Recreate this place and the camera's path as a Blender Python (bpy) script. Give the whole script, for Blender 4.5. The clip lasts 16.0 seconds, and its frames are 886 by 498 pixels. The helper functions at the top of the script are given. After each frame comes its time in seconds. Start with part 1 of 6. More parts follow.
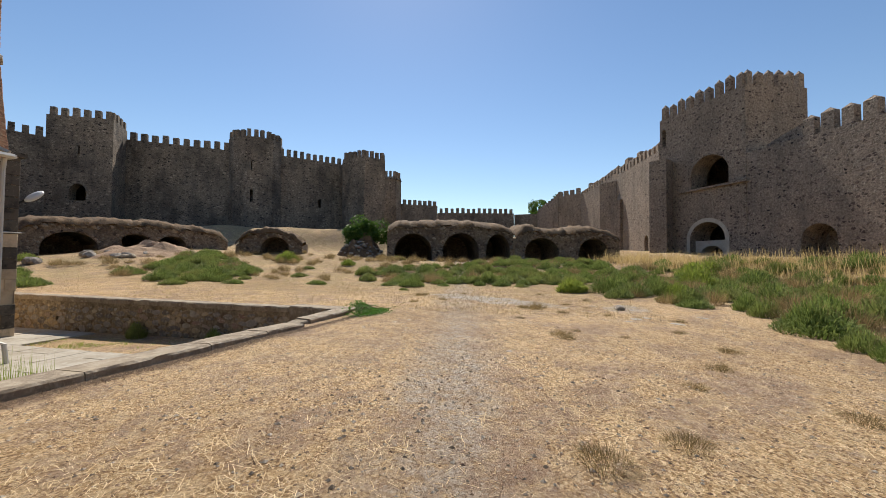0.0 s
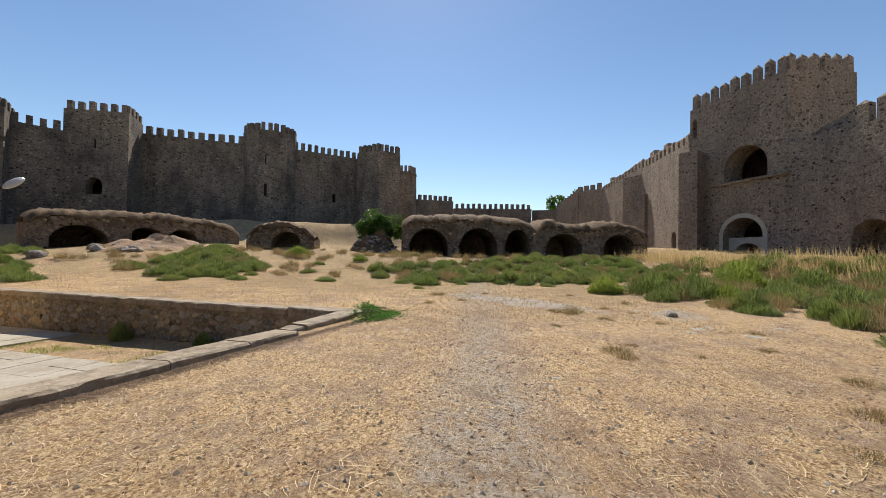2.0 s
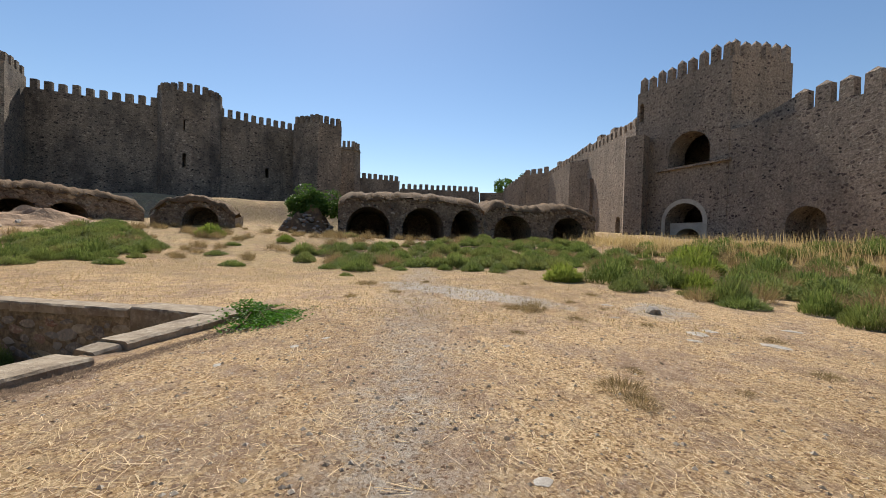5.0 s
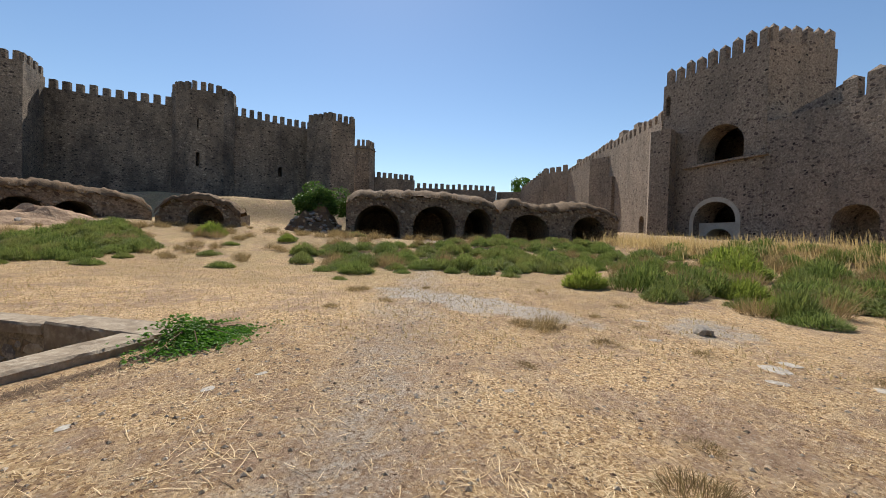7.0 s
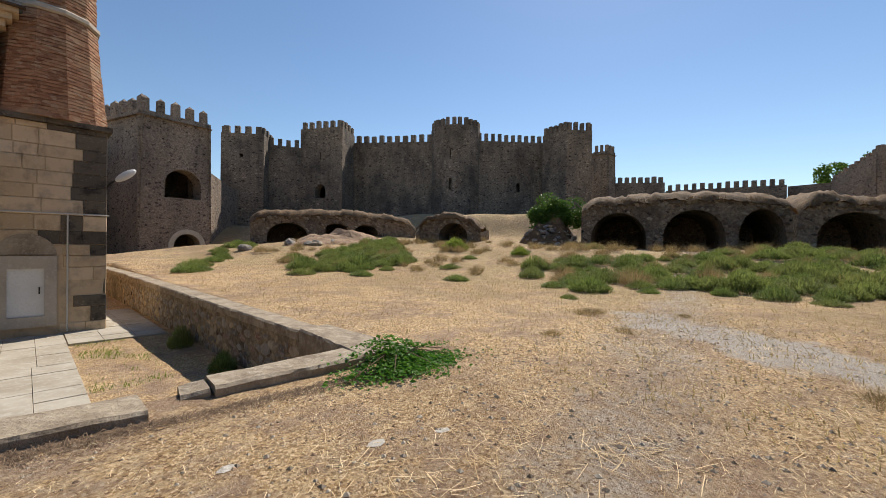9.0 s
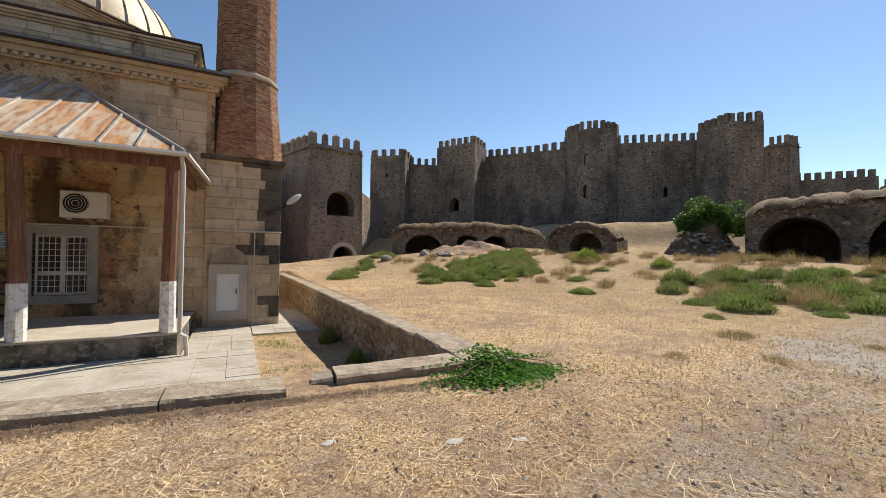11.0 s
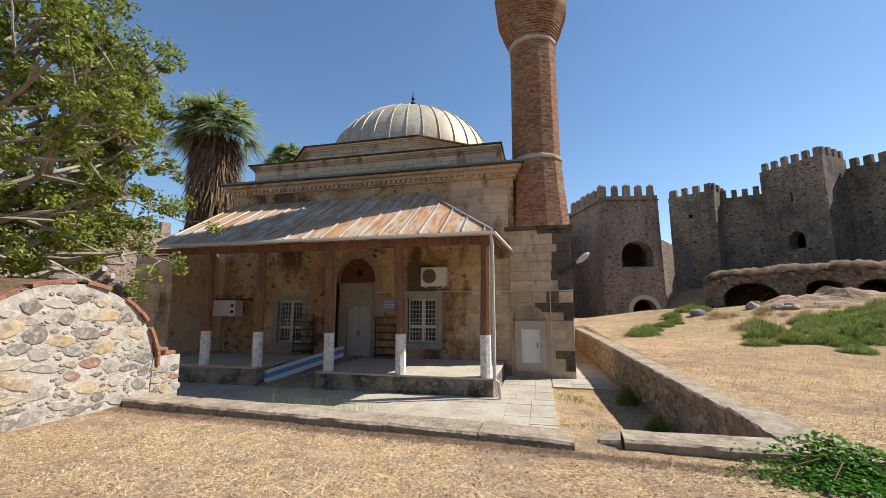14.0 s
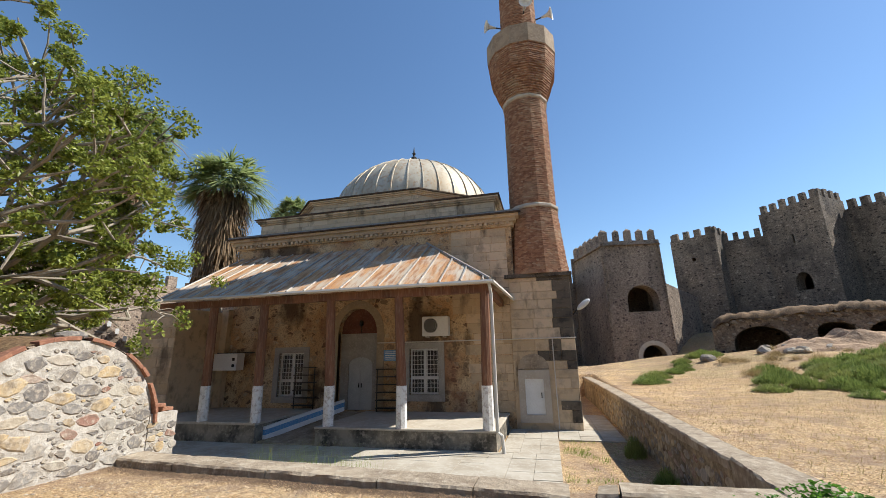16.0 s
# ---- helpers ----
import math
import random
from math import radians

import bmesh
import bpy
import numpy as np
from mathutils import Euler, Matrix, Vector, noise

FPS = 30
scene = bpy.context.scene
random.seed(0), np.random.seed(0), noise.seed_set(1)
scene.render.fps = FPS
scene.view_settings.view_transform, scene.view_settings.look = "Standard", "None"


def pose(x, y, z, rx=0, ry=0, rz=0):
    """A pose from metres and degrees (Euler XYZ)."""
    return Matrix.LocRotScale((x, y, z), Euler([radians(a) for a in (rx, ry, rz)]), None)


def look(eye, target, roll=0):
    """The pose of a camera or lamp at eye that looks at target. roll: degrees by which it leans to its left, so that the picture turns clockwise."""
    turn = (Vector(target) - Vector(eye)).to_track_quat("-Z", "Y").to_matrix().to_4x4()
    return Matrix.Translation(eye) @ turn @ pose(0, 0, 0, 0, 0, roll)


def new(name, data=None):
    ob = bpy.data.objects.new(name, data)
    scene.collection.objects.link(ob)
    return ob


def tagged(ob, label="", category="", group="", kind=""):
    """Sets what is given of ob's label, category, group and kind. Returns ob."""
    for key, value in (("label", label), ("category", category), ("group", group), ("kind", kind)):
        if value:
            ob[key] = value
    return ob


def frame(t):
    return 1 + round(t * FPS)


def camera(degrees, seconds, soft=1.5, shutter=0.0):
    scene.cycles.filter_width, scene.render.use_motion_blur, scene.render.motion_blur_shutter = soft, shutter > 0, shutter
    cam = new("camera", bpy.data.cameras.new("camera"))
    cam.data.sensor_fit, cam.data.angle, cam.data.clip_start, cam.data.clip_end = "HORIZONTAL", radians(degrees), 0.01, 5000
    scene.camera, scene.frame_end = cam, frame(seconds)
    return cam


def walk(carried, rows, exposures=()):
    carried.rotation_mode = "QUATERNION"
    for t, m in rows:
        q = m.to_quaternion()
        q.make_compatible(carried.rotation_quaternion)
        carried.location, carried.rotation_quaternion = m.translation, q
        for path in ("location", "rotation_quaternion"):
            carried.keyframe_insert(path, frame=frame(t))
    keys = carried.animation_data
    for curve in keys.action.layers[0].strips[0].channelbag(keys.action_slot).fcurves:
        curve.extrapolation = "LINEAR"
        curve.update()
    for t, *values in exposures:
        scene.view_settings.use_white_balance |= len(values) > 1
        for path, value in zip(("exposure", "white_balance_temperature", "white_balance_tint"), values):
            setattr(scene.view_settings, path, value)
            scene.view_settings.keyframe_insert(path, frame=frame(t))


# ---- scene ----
# camera: seconds, x, y, z, yaw, pitch, roll
cam = camera(95.29, 16.0, 0.8)
PATH = [
    (0, -8.95, -15.84, 1.490, -76.09, 1.57, -0.48),
    (0.5, -8.59, -15.73, 1.471, -74.77, 1.41, -0.46),
    (1, -8.14, -15.64, 1.486, -73.66, 1.40, -0.42),
    (1.5, -7.75, -15.49, 1.461, -73.09, 1.20, -0.58),
    (2, -7.40, -15.31, 1.481, -73.97, 1.02, -0.89),
    (2.5, -6.95, -15.25, 1.491, -75.77, 0.80, -1.17),
    (3, -6.47, -15.25, 1.459, -77.61, 0.49, -1.39),
    (3.5, -6.03, -15.16, 1.445, -79.11, 0.09, -1.69),
    (4, -5.57, -15.11, 1.448, -79.84, -0.39, -1.75),
    (4.5, -5.15, -15.06, 1.429, -80.20, -0.79, -1.54),
    (5, -4.63, -15.03, 1.419, -81.37, -1.27, -1.54),
    (7.5, -2.58, -15.19, 1.439, -76.59, -1.38, -1.93),
    (8, -2.18, -15.08, 1.470, -68.81, -1.17, -1.97),
    (8.5, -1.93, -15.05, 1.498, -57.35, -0.64, -1.31),
    (9, -1.61, -14.81, 1.456, -46.00, -0.29, -0.68),
    (11.5, -1.38, -15.40, 1.480, -20.32, 1.31, -0.62),
    (12, -1.38, -15.52, 1.482, -9.87, 1.86, -0.23),
    (12.5, -1.40, -15.56, 1.507, 0.60, 2.54, -0.06),
    (13, -1.37, -15.67, 1.510, 8.30, 3.62, 0.11),
    (13.5, -1.31, -15.78, 1.554, 11.76, 5.68, 0.03),
    (14, -1.21, -15.80, 1.586, 13.34, 8.26, 0.06),
    (14.5, -1.14, -15.82, 1.602, 14.04, 10.51, 0.20),
    (15, -1.08, -15.82, 1.599, 14.28, 12.51, 0.46),
    (15.5, -1.00, -15.84, 1.580, 14.31, 13.95, 0.84),
    (16, -0.98, -15.98, 1.592, 14.25, 15.04, 1.04),
]
walk(cam, [(t, pose(x, y, z, 90 + p, r, w)) for t, x, y, z, w, p, r in PATH],
     [(0, 0.35, 6750, 11), (9, 0.35, 6750, 11), (11.5, 0.55, 6750, 11), (13, 0.6, 6650, 11), (16, 0.72, 6350, 9)])

# world and sun: the sun stands behind the mosque, to the east of it
SUN = Vector((0.87, 0.335, 1.0)).normalized()
world = bpy.data.worlds.new("world")
scene.world = world
world.use_nodes = True
wn = world.node_tree
sky = wn.nodes.new("ShaderNodeTexSky")
sky.sky_type = "NISHITA"
sky.sun_disc = False
sky.sun_elevation = math.asin(SUN.z)
sky.sun_rotation = math.atan2(SUN.x, SUN.y)
sky.air_density = 1.0
sky.dust_density = 0.1
sky.ozone_density = 1.6
tone = wn.nodes.new("ShaderNodeHueSaturation")
tone.inputs["Saturation"].default_value = 1.11
wn.links.new(sky.outputs[0], tone.inputs["Color"])
wn.links.new(tone.outputs[0], wn.nodes["Background"].inputs[0])
wn.nodes["Background"].inputs[1].default_value = 0.1
sun_data = bpy.data.lights.new("sun", "SUN")
sun_data.energy = 4.7
sun_data.angle = radians(0.5)
sun_data.color = (1.0, 0.95, 0.86)
sun = new("sun", sun_data)
sun.matrix_world = look(SUN * 60, (0, 0, 0))


# ---- materials ----
def plain(name, color, rough=0.85, metal=0.0):
    m = bpy.data.materials.new(name)
    m.use_nodes = True
    b = m.node_tree.nodes["Principled BSDF"]
    b.inputs["Base Color"].default_value = (*color, 1)
    b.inputs["Roughness"].default_value = rough
    b.inputs["Metallic"].default_value = metal
    return m


class Mat:
    """A small builder of node materials."""

    def __init__(self, name, rough=0.9, metal=0.0):
        self.m = bpy.data.materials.new(name)
        self.m.use_nodes = True
        self.t = self.m.node_tree
        self.b = self.t.nodes["Principled BSDF"]
        self.b.inputs["Roughness"].default_value = rough
        self.b.inputs["Metallic"].default_value = metal
        self.b.inputs["Specular IOR Level"].default_value = 0.25
        self.co = self.t.nodes.new("ShaderNodeNewGeometry").outputs["Position"]

    def node(self, kind, **kw):
        n = self.t.nodes.new(kind)
        for k, v in kw.items():
            if k in n.inputs:
                n.inputs[k].default_value = v
        return n

    def link(self, a, b):
        self.t.links.new(a, b)

    def scaled(self, v):
        n = self.t.nodes.new("ShaderNodeVectorMath")
        n.operation = "MULTIPLY"
        n.inputs[1].default_value = v
        self.link(self.co, n.inputs[0])
        return n.outputs[0]

    def noise(self, scale, detail=4, co=None, rough=0.6):
        n = self.node("ShaderNodeTexNoise", Scale=scale, Detail=detail, Roughness=rough)
        self.link(co or self.co, n.inputs["Vector"])
        return n.outputs["Fac"]

    def voronoi(self, scale, co=None, feature="F1", out="Distance", randomness=1.0):
        n = self.t.nodes.new("ShaderNodeTexVoronoi")
        n.feature = feature
        n.inputs["Scale"].default_value = scale
        n.inputs["Randomness"].default_value = randomness
        self.link(co or self.co, n.inputs["Vector"])
        return n.outputs[out]

    def ramp(self, fac, stops):
        n = self.t.nodes.new("ShaderNodeValToRGB")
        e = n.color_ramp.elements
        while len(e) < len(stops):
            e.new(0.5)
        for el, (p, c) in zip(e, stops):
            el.position = p
            el.color = (c, c, c, 1) if isinstance(c, (int, float)) else (*c, 1)
        self.link(fac, n.inputs[0])
        return n.outputs[0]

    def mix(self, fac, a, b, how="MIX"):
        n = self.t.nodes.new("ShaderNodeMix")
        n.data_type, n.blend_type = "RGBA", how
        for sock, v in ((0, fac), (6, a), (7, b)):
            if isinstance(v, bpy.types.NodeSocket):
                self.link(v, n.inputs[sock])
            elif sock == 0:
                n.inputs[0].default_value = v
            else:
                n.inputs[sock].default_value = (*v, 1)
        return n.outputs[2]

    def math(self, op, a, b=0.0):
        n = self.t.nodes.new("ShaderNodeMath")
        n.operation = op
        for k, v in ((0, a), (1, b)):
            if isinstance(v, bpy.types.NodeSocket):
                self.link(v, n.inputs[k])
            else:
                n.inputs[k].default_value = v
        return n.outputs[0]

    def random(self):
        return self.t.nodes.new("ShaderNodeObjectInfo").outputs["Random"]

    def island(self):
        return self.t.nodes.new("ShaderNodeNewGeometry").outputs["Random Per Island"]

    def done(self, color, height=None, strength=0.5, dist=0.02, rough=None):
        self.link(color, self.b.inputs["Base Color"])
        if rough is not None:
            self.link(rough, self.b.inputs["Roughness"])
        if height is not None:
            n = self.node("ShaderNodeBump", Strength=strength, Distance=dist)
            self.link(height, n.inputs["Height"])
            self.link(n.outputs[0], self.b.inputs["Normal"])
        return self.m


def rubble(name, mortar, stones, size=0.35, joint=0.10, stain=0.5, squash=1.35, bump=0.8):
    """Rubble masonry: irregular stones in wide mortar, weather stains and streaks."""
    k = Mat(name, 0.95)
    co = k.scaled((1, 1, squash))
    add = k.t.nodes.new("ShaderNodeVectorMath")
    add.operation = "ADD"
    k.link(co, add.inputs[0])
    n3 = k.node("ShaderNodeTexNoise", Scale=2.2, Detail=2)
    k.link(k.co, n3.inputs["Vector"])
    sc = k.t.nodes.new("ShaderNodeVectorMath")
    sc.operation = "SCALE"
    sc.inputs["Scale"].default_value = 0.35
    k.link(n3.outputs["Color"], sc.inputs[0])
    k.link(sc.outputs[0], add.inputs[1])
    v = add.outputs[0]
    edge = k.voronoi(1 / size, v, "DISTANCE_TO_EDGE")
    cell = k.voronoi(1 / size, v, "F1", "Color")
    tone = k.t.nodes.new("ShaderNodeSeparateColor")
    k.link(cell, tone.inputs[0])
    stone = k.ramp(tone.outputs[0], stones)
    shown = k.ramp(tone.outputs[1], [(0.3, 0.0), (0.5, 1.0)])
    mask = k.math("MULTIPLY", k.ramp(edge, [(joint, 0.0), (joint + 0.09, 1.0)]), shown)
    col = k.mix(mask, mortar, stone)
    fine = k.noise(7, 8, rough=0.75)
    col = k.mix(0.85, col, k.ramp(fine, [(0.36, 0.2), (0.64, 0.82)]), "OVERLAY")
    # sparse black dots paint the shade of putlog holes; the surface stays closed
    holes = k.voronoi(0.9, v, "F1", "Distance")
    col = k.mix(k.ramp(holes, [(0.09, 1.0), (0.13, 0.0)]), col, (0.02, 0.017, 0.015))
    wide = k.noise(0.35, 5, k.scaled((1, 1, 0.55)))
    col = k.mix(k.ramp(wide, [(0.42, 0.0), (0.66, stain)]), col, (0.055, 0.048, 0.042))
    streak = k.noise(1.1, 4, k.scaled((1, 1, 0.12)))
    col = k.mix(k.ramp(streak, [(0.55, 0.0), (0.75, stain * 0.7)]), col, (0.06, 0.052, 0.046))
    pale = k.noise(0.6, 4)
    col = k.mix(k.ramp(pale, [(0.56, 0.0), (0.72, 0.35)]), col, [c * 1.35 for c in mortar])
    hgt = k.math("ADD", k.math("MULTIPLY", mask, 0.7), k.math("MULTIPLY", fine, 0.5))
    return k.done(col, hgt, bump, 0.06)


def mottled(name, a, b, c, s1=2.0, s2=18.0, rough=0.9, metal=0.0, bump=0.4, dist=0.01, squash=(1, 1, 1)):
    """A surface of three tones, mixed at two scales."""
    k = Mat(name, rough, metal)
    v = k.scaled(squash)
    w, f = k.noise(s1, 5, v), k.noise(s2, 6, v)
    col = k.mix(k.ramp(w, [(0.38, 0.0), (0.62, 1.0)]), a, b)
    col = k.mix(k.ramp(f, [(0.5, 0.0), (0.68, 0.75)]), col, c)
    return k.done(col, k.math("ADD", f, k.math("MULTIPLY", w, 0.5)), bump, dist)


CASTLE = rubble("castle_rubble", (0.28, 0.217, 0.166), [(0.0, (0.075, 0.052, 0.046)), (0.3, (0.15, 0.11, 0.088)), (0.6, (0.25, 0.195, 0.148)), (1.0, (0.36, 0.295, 0.225))], 0.31, stain=0.35, squash=1.5)
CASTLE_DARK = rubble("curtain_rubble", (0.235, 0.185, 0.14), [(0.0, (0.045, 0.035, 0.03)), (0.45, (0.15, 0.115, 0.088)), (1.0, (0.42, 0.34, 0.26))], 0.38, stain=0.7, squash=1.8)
RUIN = rubble("ruin_rubble", (0.25, 0.185, 0.125), [(0.0, (0.1, 0.07, 0.05)), (0.5, (0.22, 0.16, 0.11)), (1.0, (0.38, 0.31, 0.22))], 0.30, stain=0.55, bump=1.0)
DRY_TOP = mottled("dry_turf", (0.18, 0.11, 0.058), (0.085, 0.054, 0.032), (0.25, 0.165, 0.085), 1.6, 11, bump=1.0, dist=0.04)
WHITE_STONE = mottled("pale_dressed_stone", (0.46, 0.41, 0.34), (0.38, 0.33, 0.27), (0.52, 0.48, 0.4), 1.5, 12)
RETAIN = rubble("retaining_rubble", (0.30, 0.235, 0.155), [(0.0, (0.14, 0.10, 0.07)), (0.5, (0.28, 0.2, 0.12)), (1.0, (0.44, 0.36, 0.24))], 0.26, stain=0.6)
CEMENT = mottled("old_cement", (0.36, 0.295, 0.215), (0.22, 0.17, 0.12), (0.45, 0.385, 0.295), 2.2, 9, bump=1.0, dist=0.035)
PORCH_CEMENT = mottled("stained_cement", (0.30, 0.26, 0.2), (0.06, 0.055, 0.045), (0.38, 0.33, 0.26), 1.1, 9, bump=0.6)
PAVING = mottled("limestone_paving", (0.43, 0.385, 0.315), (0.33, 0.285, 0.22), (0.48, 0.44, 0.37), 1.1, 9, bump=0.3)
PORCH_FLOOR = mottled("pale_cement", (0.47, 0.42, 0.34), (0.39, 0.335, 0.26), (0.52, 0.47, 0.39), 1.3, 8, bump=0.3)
WOOD = mottled("stained_wood", (0.22, 0.1, 0.055), (0.13, 0.062, 0.038), (0.30, 0.19, 0.12), 3.0, 30, 0.75, squash=(1, 1, 0.08))
LIME = mottled("flaking_white_paint", (0.74, 0.73, 0.70), (0.66, 0.64, 0.6), (0.32, 0.25, 0.2), 5.0, 10, 0.8)
WHITE = mottled("white_paint", (0.72, 0.72, 0.70), (0.66, 0.66, 0.64), (0.6, 0.59, 0.56), 2.0, 20, 0.5, bump=0.1)
GREY_DOOR = mottled("grey_door_paint", (0.42, 0.43, 0.42), (0.36, 0.37, 0.36), (0.48, 0.48, 0.47), 2.0, 20, 0.55, bump=0.1)
GREY_STONE = mottled("grey_marble_frame", (0.34, 0.32, 0.28), (0.27, 0.25, 0.22), (0.4, 0.38, 0.34), 2.0, 15, 0.7)
BLUE = mottled("blue_paint", (0.11, 0.26, 0.46), (0.13, 0.29, 0.48), (0.3, 0.4, 0.5), 2.0, 15, 0.6, bump=0.1)
BLACK_IRON = plain("black_iron", (0.025, 0.024, 0.023), 0.6, 0.4)
# near-black colour that stands in for shade inside openings
SHADE_BLACK = plain("painted_recess_shade", (0.02, 0.018, 0.016), 0.9)
LAMP_GREY = plain("lamp_casing", (0.55, 0.55, 0.53), 0.45)
HORN = plain("horn_paint", (0.62, 0.60, 0.55), 0.5)
RED_BOX = plain("red_paint", (0.22, 0.03, 0.025), 0.5)
PVC = plain("pale_plastic_pipe", (0.55, 0.52, 0.46), 0.5)
GLASS = plain("window_glass", (0.02, 0.024, 0.028), 0.08)
TERRACOTTA = mottled("old_brick", (0.30, 0.145, 0.085), (0.22, 0.10, 0.065), (0.40, 0.22, 0.14), 3.0, 20)


def ashlar_material():
    k = Mat("weathered_ashlar", 0.9)
    w, f, mid = k.noise(0.7, 5), k.noise(16, 6), k.noise(3.2, 5)
    col = k.mix(k.random(), (0.64, 0.50, 0.34), (0.46, 0.345, 0.215))
    col = k.mix(k.ramp(mid, [(0.5, 0.0), (0.68, 0.6)]), col, (0.30, 0.24, 0.175))
    col = k.mix(k.ramp(f, [(0.52, 0.0), (0.7, 0.5)]), col, (0.56, 0.47, 0.34))
    soot = k.noise(1.3, 6, k.scaled((1, 1, 0.5)))
    col = k.mix(k.ramp(soot, [(0.55, 0.0), (0.68, 0.8)]), col, (0.10, 0.078, 0.055))
    return k.done(col, k.math("ADD", f, mid), 0.6, 0.015)


def sooty_material():
    k = Mat("sooty_ashlar", 0.9)
    f, mid = k.noise(16, 6), k.noise(2.6, 5)
    col = k.mix(k.random(), (0.14, 0.115, 0.085), (0.09, 0.075, 0.058))
    col = k.mix(k.ramp(mid, [(0.52, 0.0), (0.66, 0.85)]), col, (0.03, 0.027, 0.024))
    col = k.mix(k.ramp(f, [(0.6, 0.0), (0.72, 0.6)]), col, (0.36, 0.3, 0.22))
    return k.done(col, k.math("ADD", f, mid), 0.7, 0.015)


def plaster_material():
    k = Mat("crumbling_plaster", 0.95)
    w, f, mid = k.noise(0.9, 5), k.noise(14, 6), k.noise(2.7, 6)
    col = k.mix(k.ramp(w, [(0.42, 0.0), (0.58, 1.0)]), (0.50, 0.315, 0.16), (0.60, 0.45, 0.27))
    cell = k.voronoi(3.4, k.scaled((1, 1, 1.5)), "DISTANCE_TO_EDGE")
    tone = k.voronoi(3.4, k.scaled((1, 1, 1.5)), "F1", "Color")
    sep = k.t.nodes.new("ShaderNodeSeparateColor")
    k.link(tone, sep.inputs[0])
    stone = k.ramp(sep.outputs[0], [(0.0, (0.13, 0.075, 0.045)), (0.5, (0.36, 0.255, 0.155)), (1.0, (0.55, 0.45, 0.30))])
    bare = k.math("MULTIPLY", k.ramp(mid, [(0.48, 0.0), (0.56, 1.0)]), k.ramp(cell, [(0.04, 0.0), (0.1, 1.0)]))
    col = k.mix(bare, col, stone)
    red = k.noise(0.55, 4)
    col = k.mix(k.ramp(red, [(0.56, 0.0), (0.64, 0.6)]), col, (0.24, 0.10, 0.06))
    col = k.mix(k.ramp(f, [(0.5, 0.0), (0.68, 0.7)]), col, (0.14, 0.085, 0.05))
    # damp stains, deepened so that the colour also darkens the porch like shade
    damp_and_shade = k.noise(0.45, 6, k.scaled((1, 1, 0.6)))
    col = k.mix(k.ramp(damp_and_shade, [(0.52, 0.0), (0.6, 0.85)]), col, (0.065, 0.042, 0.028))
    return k.done(col, k.math("ADD", k.math("MULTIPLY", bare, 0.6), f), 0.8, 0.03)


def brick_material():
    k = Mat("minaret_brick", 0.92)
    co = k.scaled((6.5, 6.5, 16.0))
    tone = k.voronoi(1.0, co, "F1", "Color")
    sep = k.t.nodes.new("ShaderNodeSeparateColor")
    k.link(tone, sep.inputs[0])
    col = k.ramp(sep.outputs[0], [(0.0, (0.19, 0.09, 0.052)), (0.45, (0.28, 0.14, 0.08)), (0.8, (0.36, 0.195, 0.11)), (1.0, (0.38, 0.26, 0.17))])
    w, f = k.noise(0.9, 5), k.noise(20, 5)
    col = k.mix(k.ramp(w, [(0.5, 0.0), (0.68, 0.6)]), col, (0.36, 0.27, 0.18))
    col = k.mix(k.ramp(f, [(0.55, 0.0), (0.75, 0.5)]), col, (0.4, 0.32, 0.23))
    return k.done(col, f, 0.6, 0.01)


def roof_metal():
    k = Mat("rusty_sheet_metal", 0.55, 0.08)
    v = k.scaled((2.6, 0.45, 0.45))
    a, b, f = k.noise(1.0, 5, v), k.noise(2.4, 6, v), k.noise(30, 3)
    col = k.mix(k.ramp(a, [(0.40, 0.0), (0.56, 1.0)]), (0.56, 0.46, 0.34), (0.56, 0.29, 0.12))
    col = k.mix(k.ramp(b, [(0.47, 0.0), (0.62, 0.9)]), col, (0.36, 0.16, 0.07))
    pale = k.noise(0.8, 4)
    col = k.mix(k.ramp(pale, [(0.52, 0.0), (0.66, 0.6)]), col, (0.60, 0.53, 0.43))
    return k.done(col, f, 0.15, 0.005, k.ramp(b, [(0.3, 0.42), (0.7, 0.8)]))


def dome_metal():
    k = Mat("weathered_lead", 0.6, 0.2)
    a, f = k.noise(1.0, 5, k.scaled((1, 1, 0.4))), k.noise(5, 5)
    col = k.mix(k.ramp(a, [(0.42, 0.0), (0.62, 1.0)]), (0.50, 0.455, 0.365), (0.40, 0.335, 0.24))
    col = k.mix(k.ramp(f, [(0.52, 0.0), (0.66, 0.7)]), col, (0.36, 0.22, 0.12))
    return k.done(col, f, 0.2, 0.01)


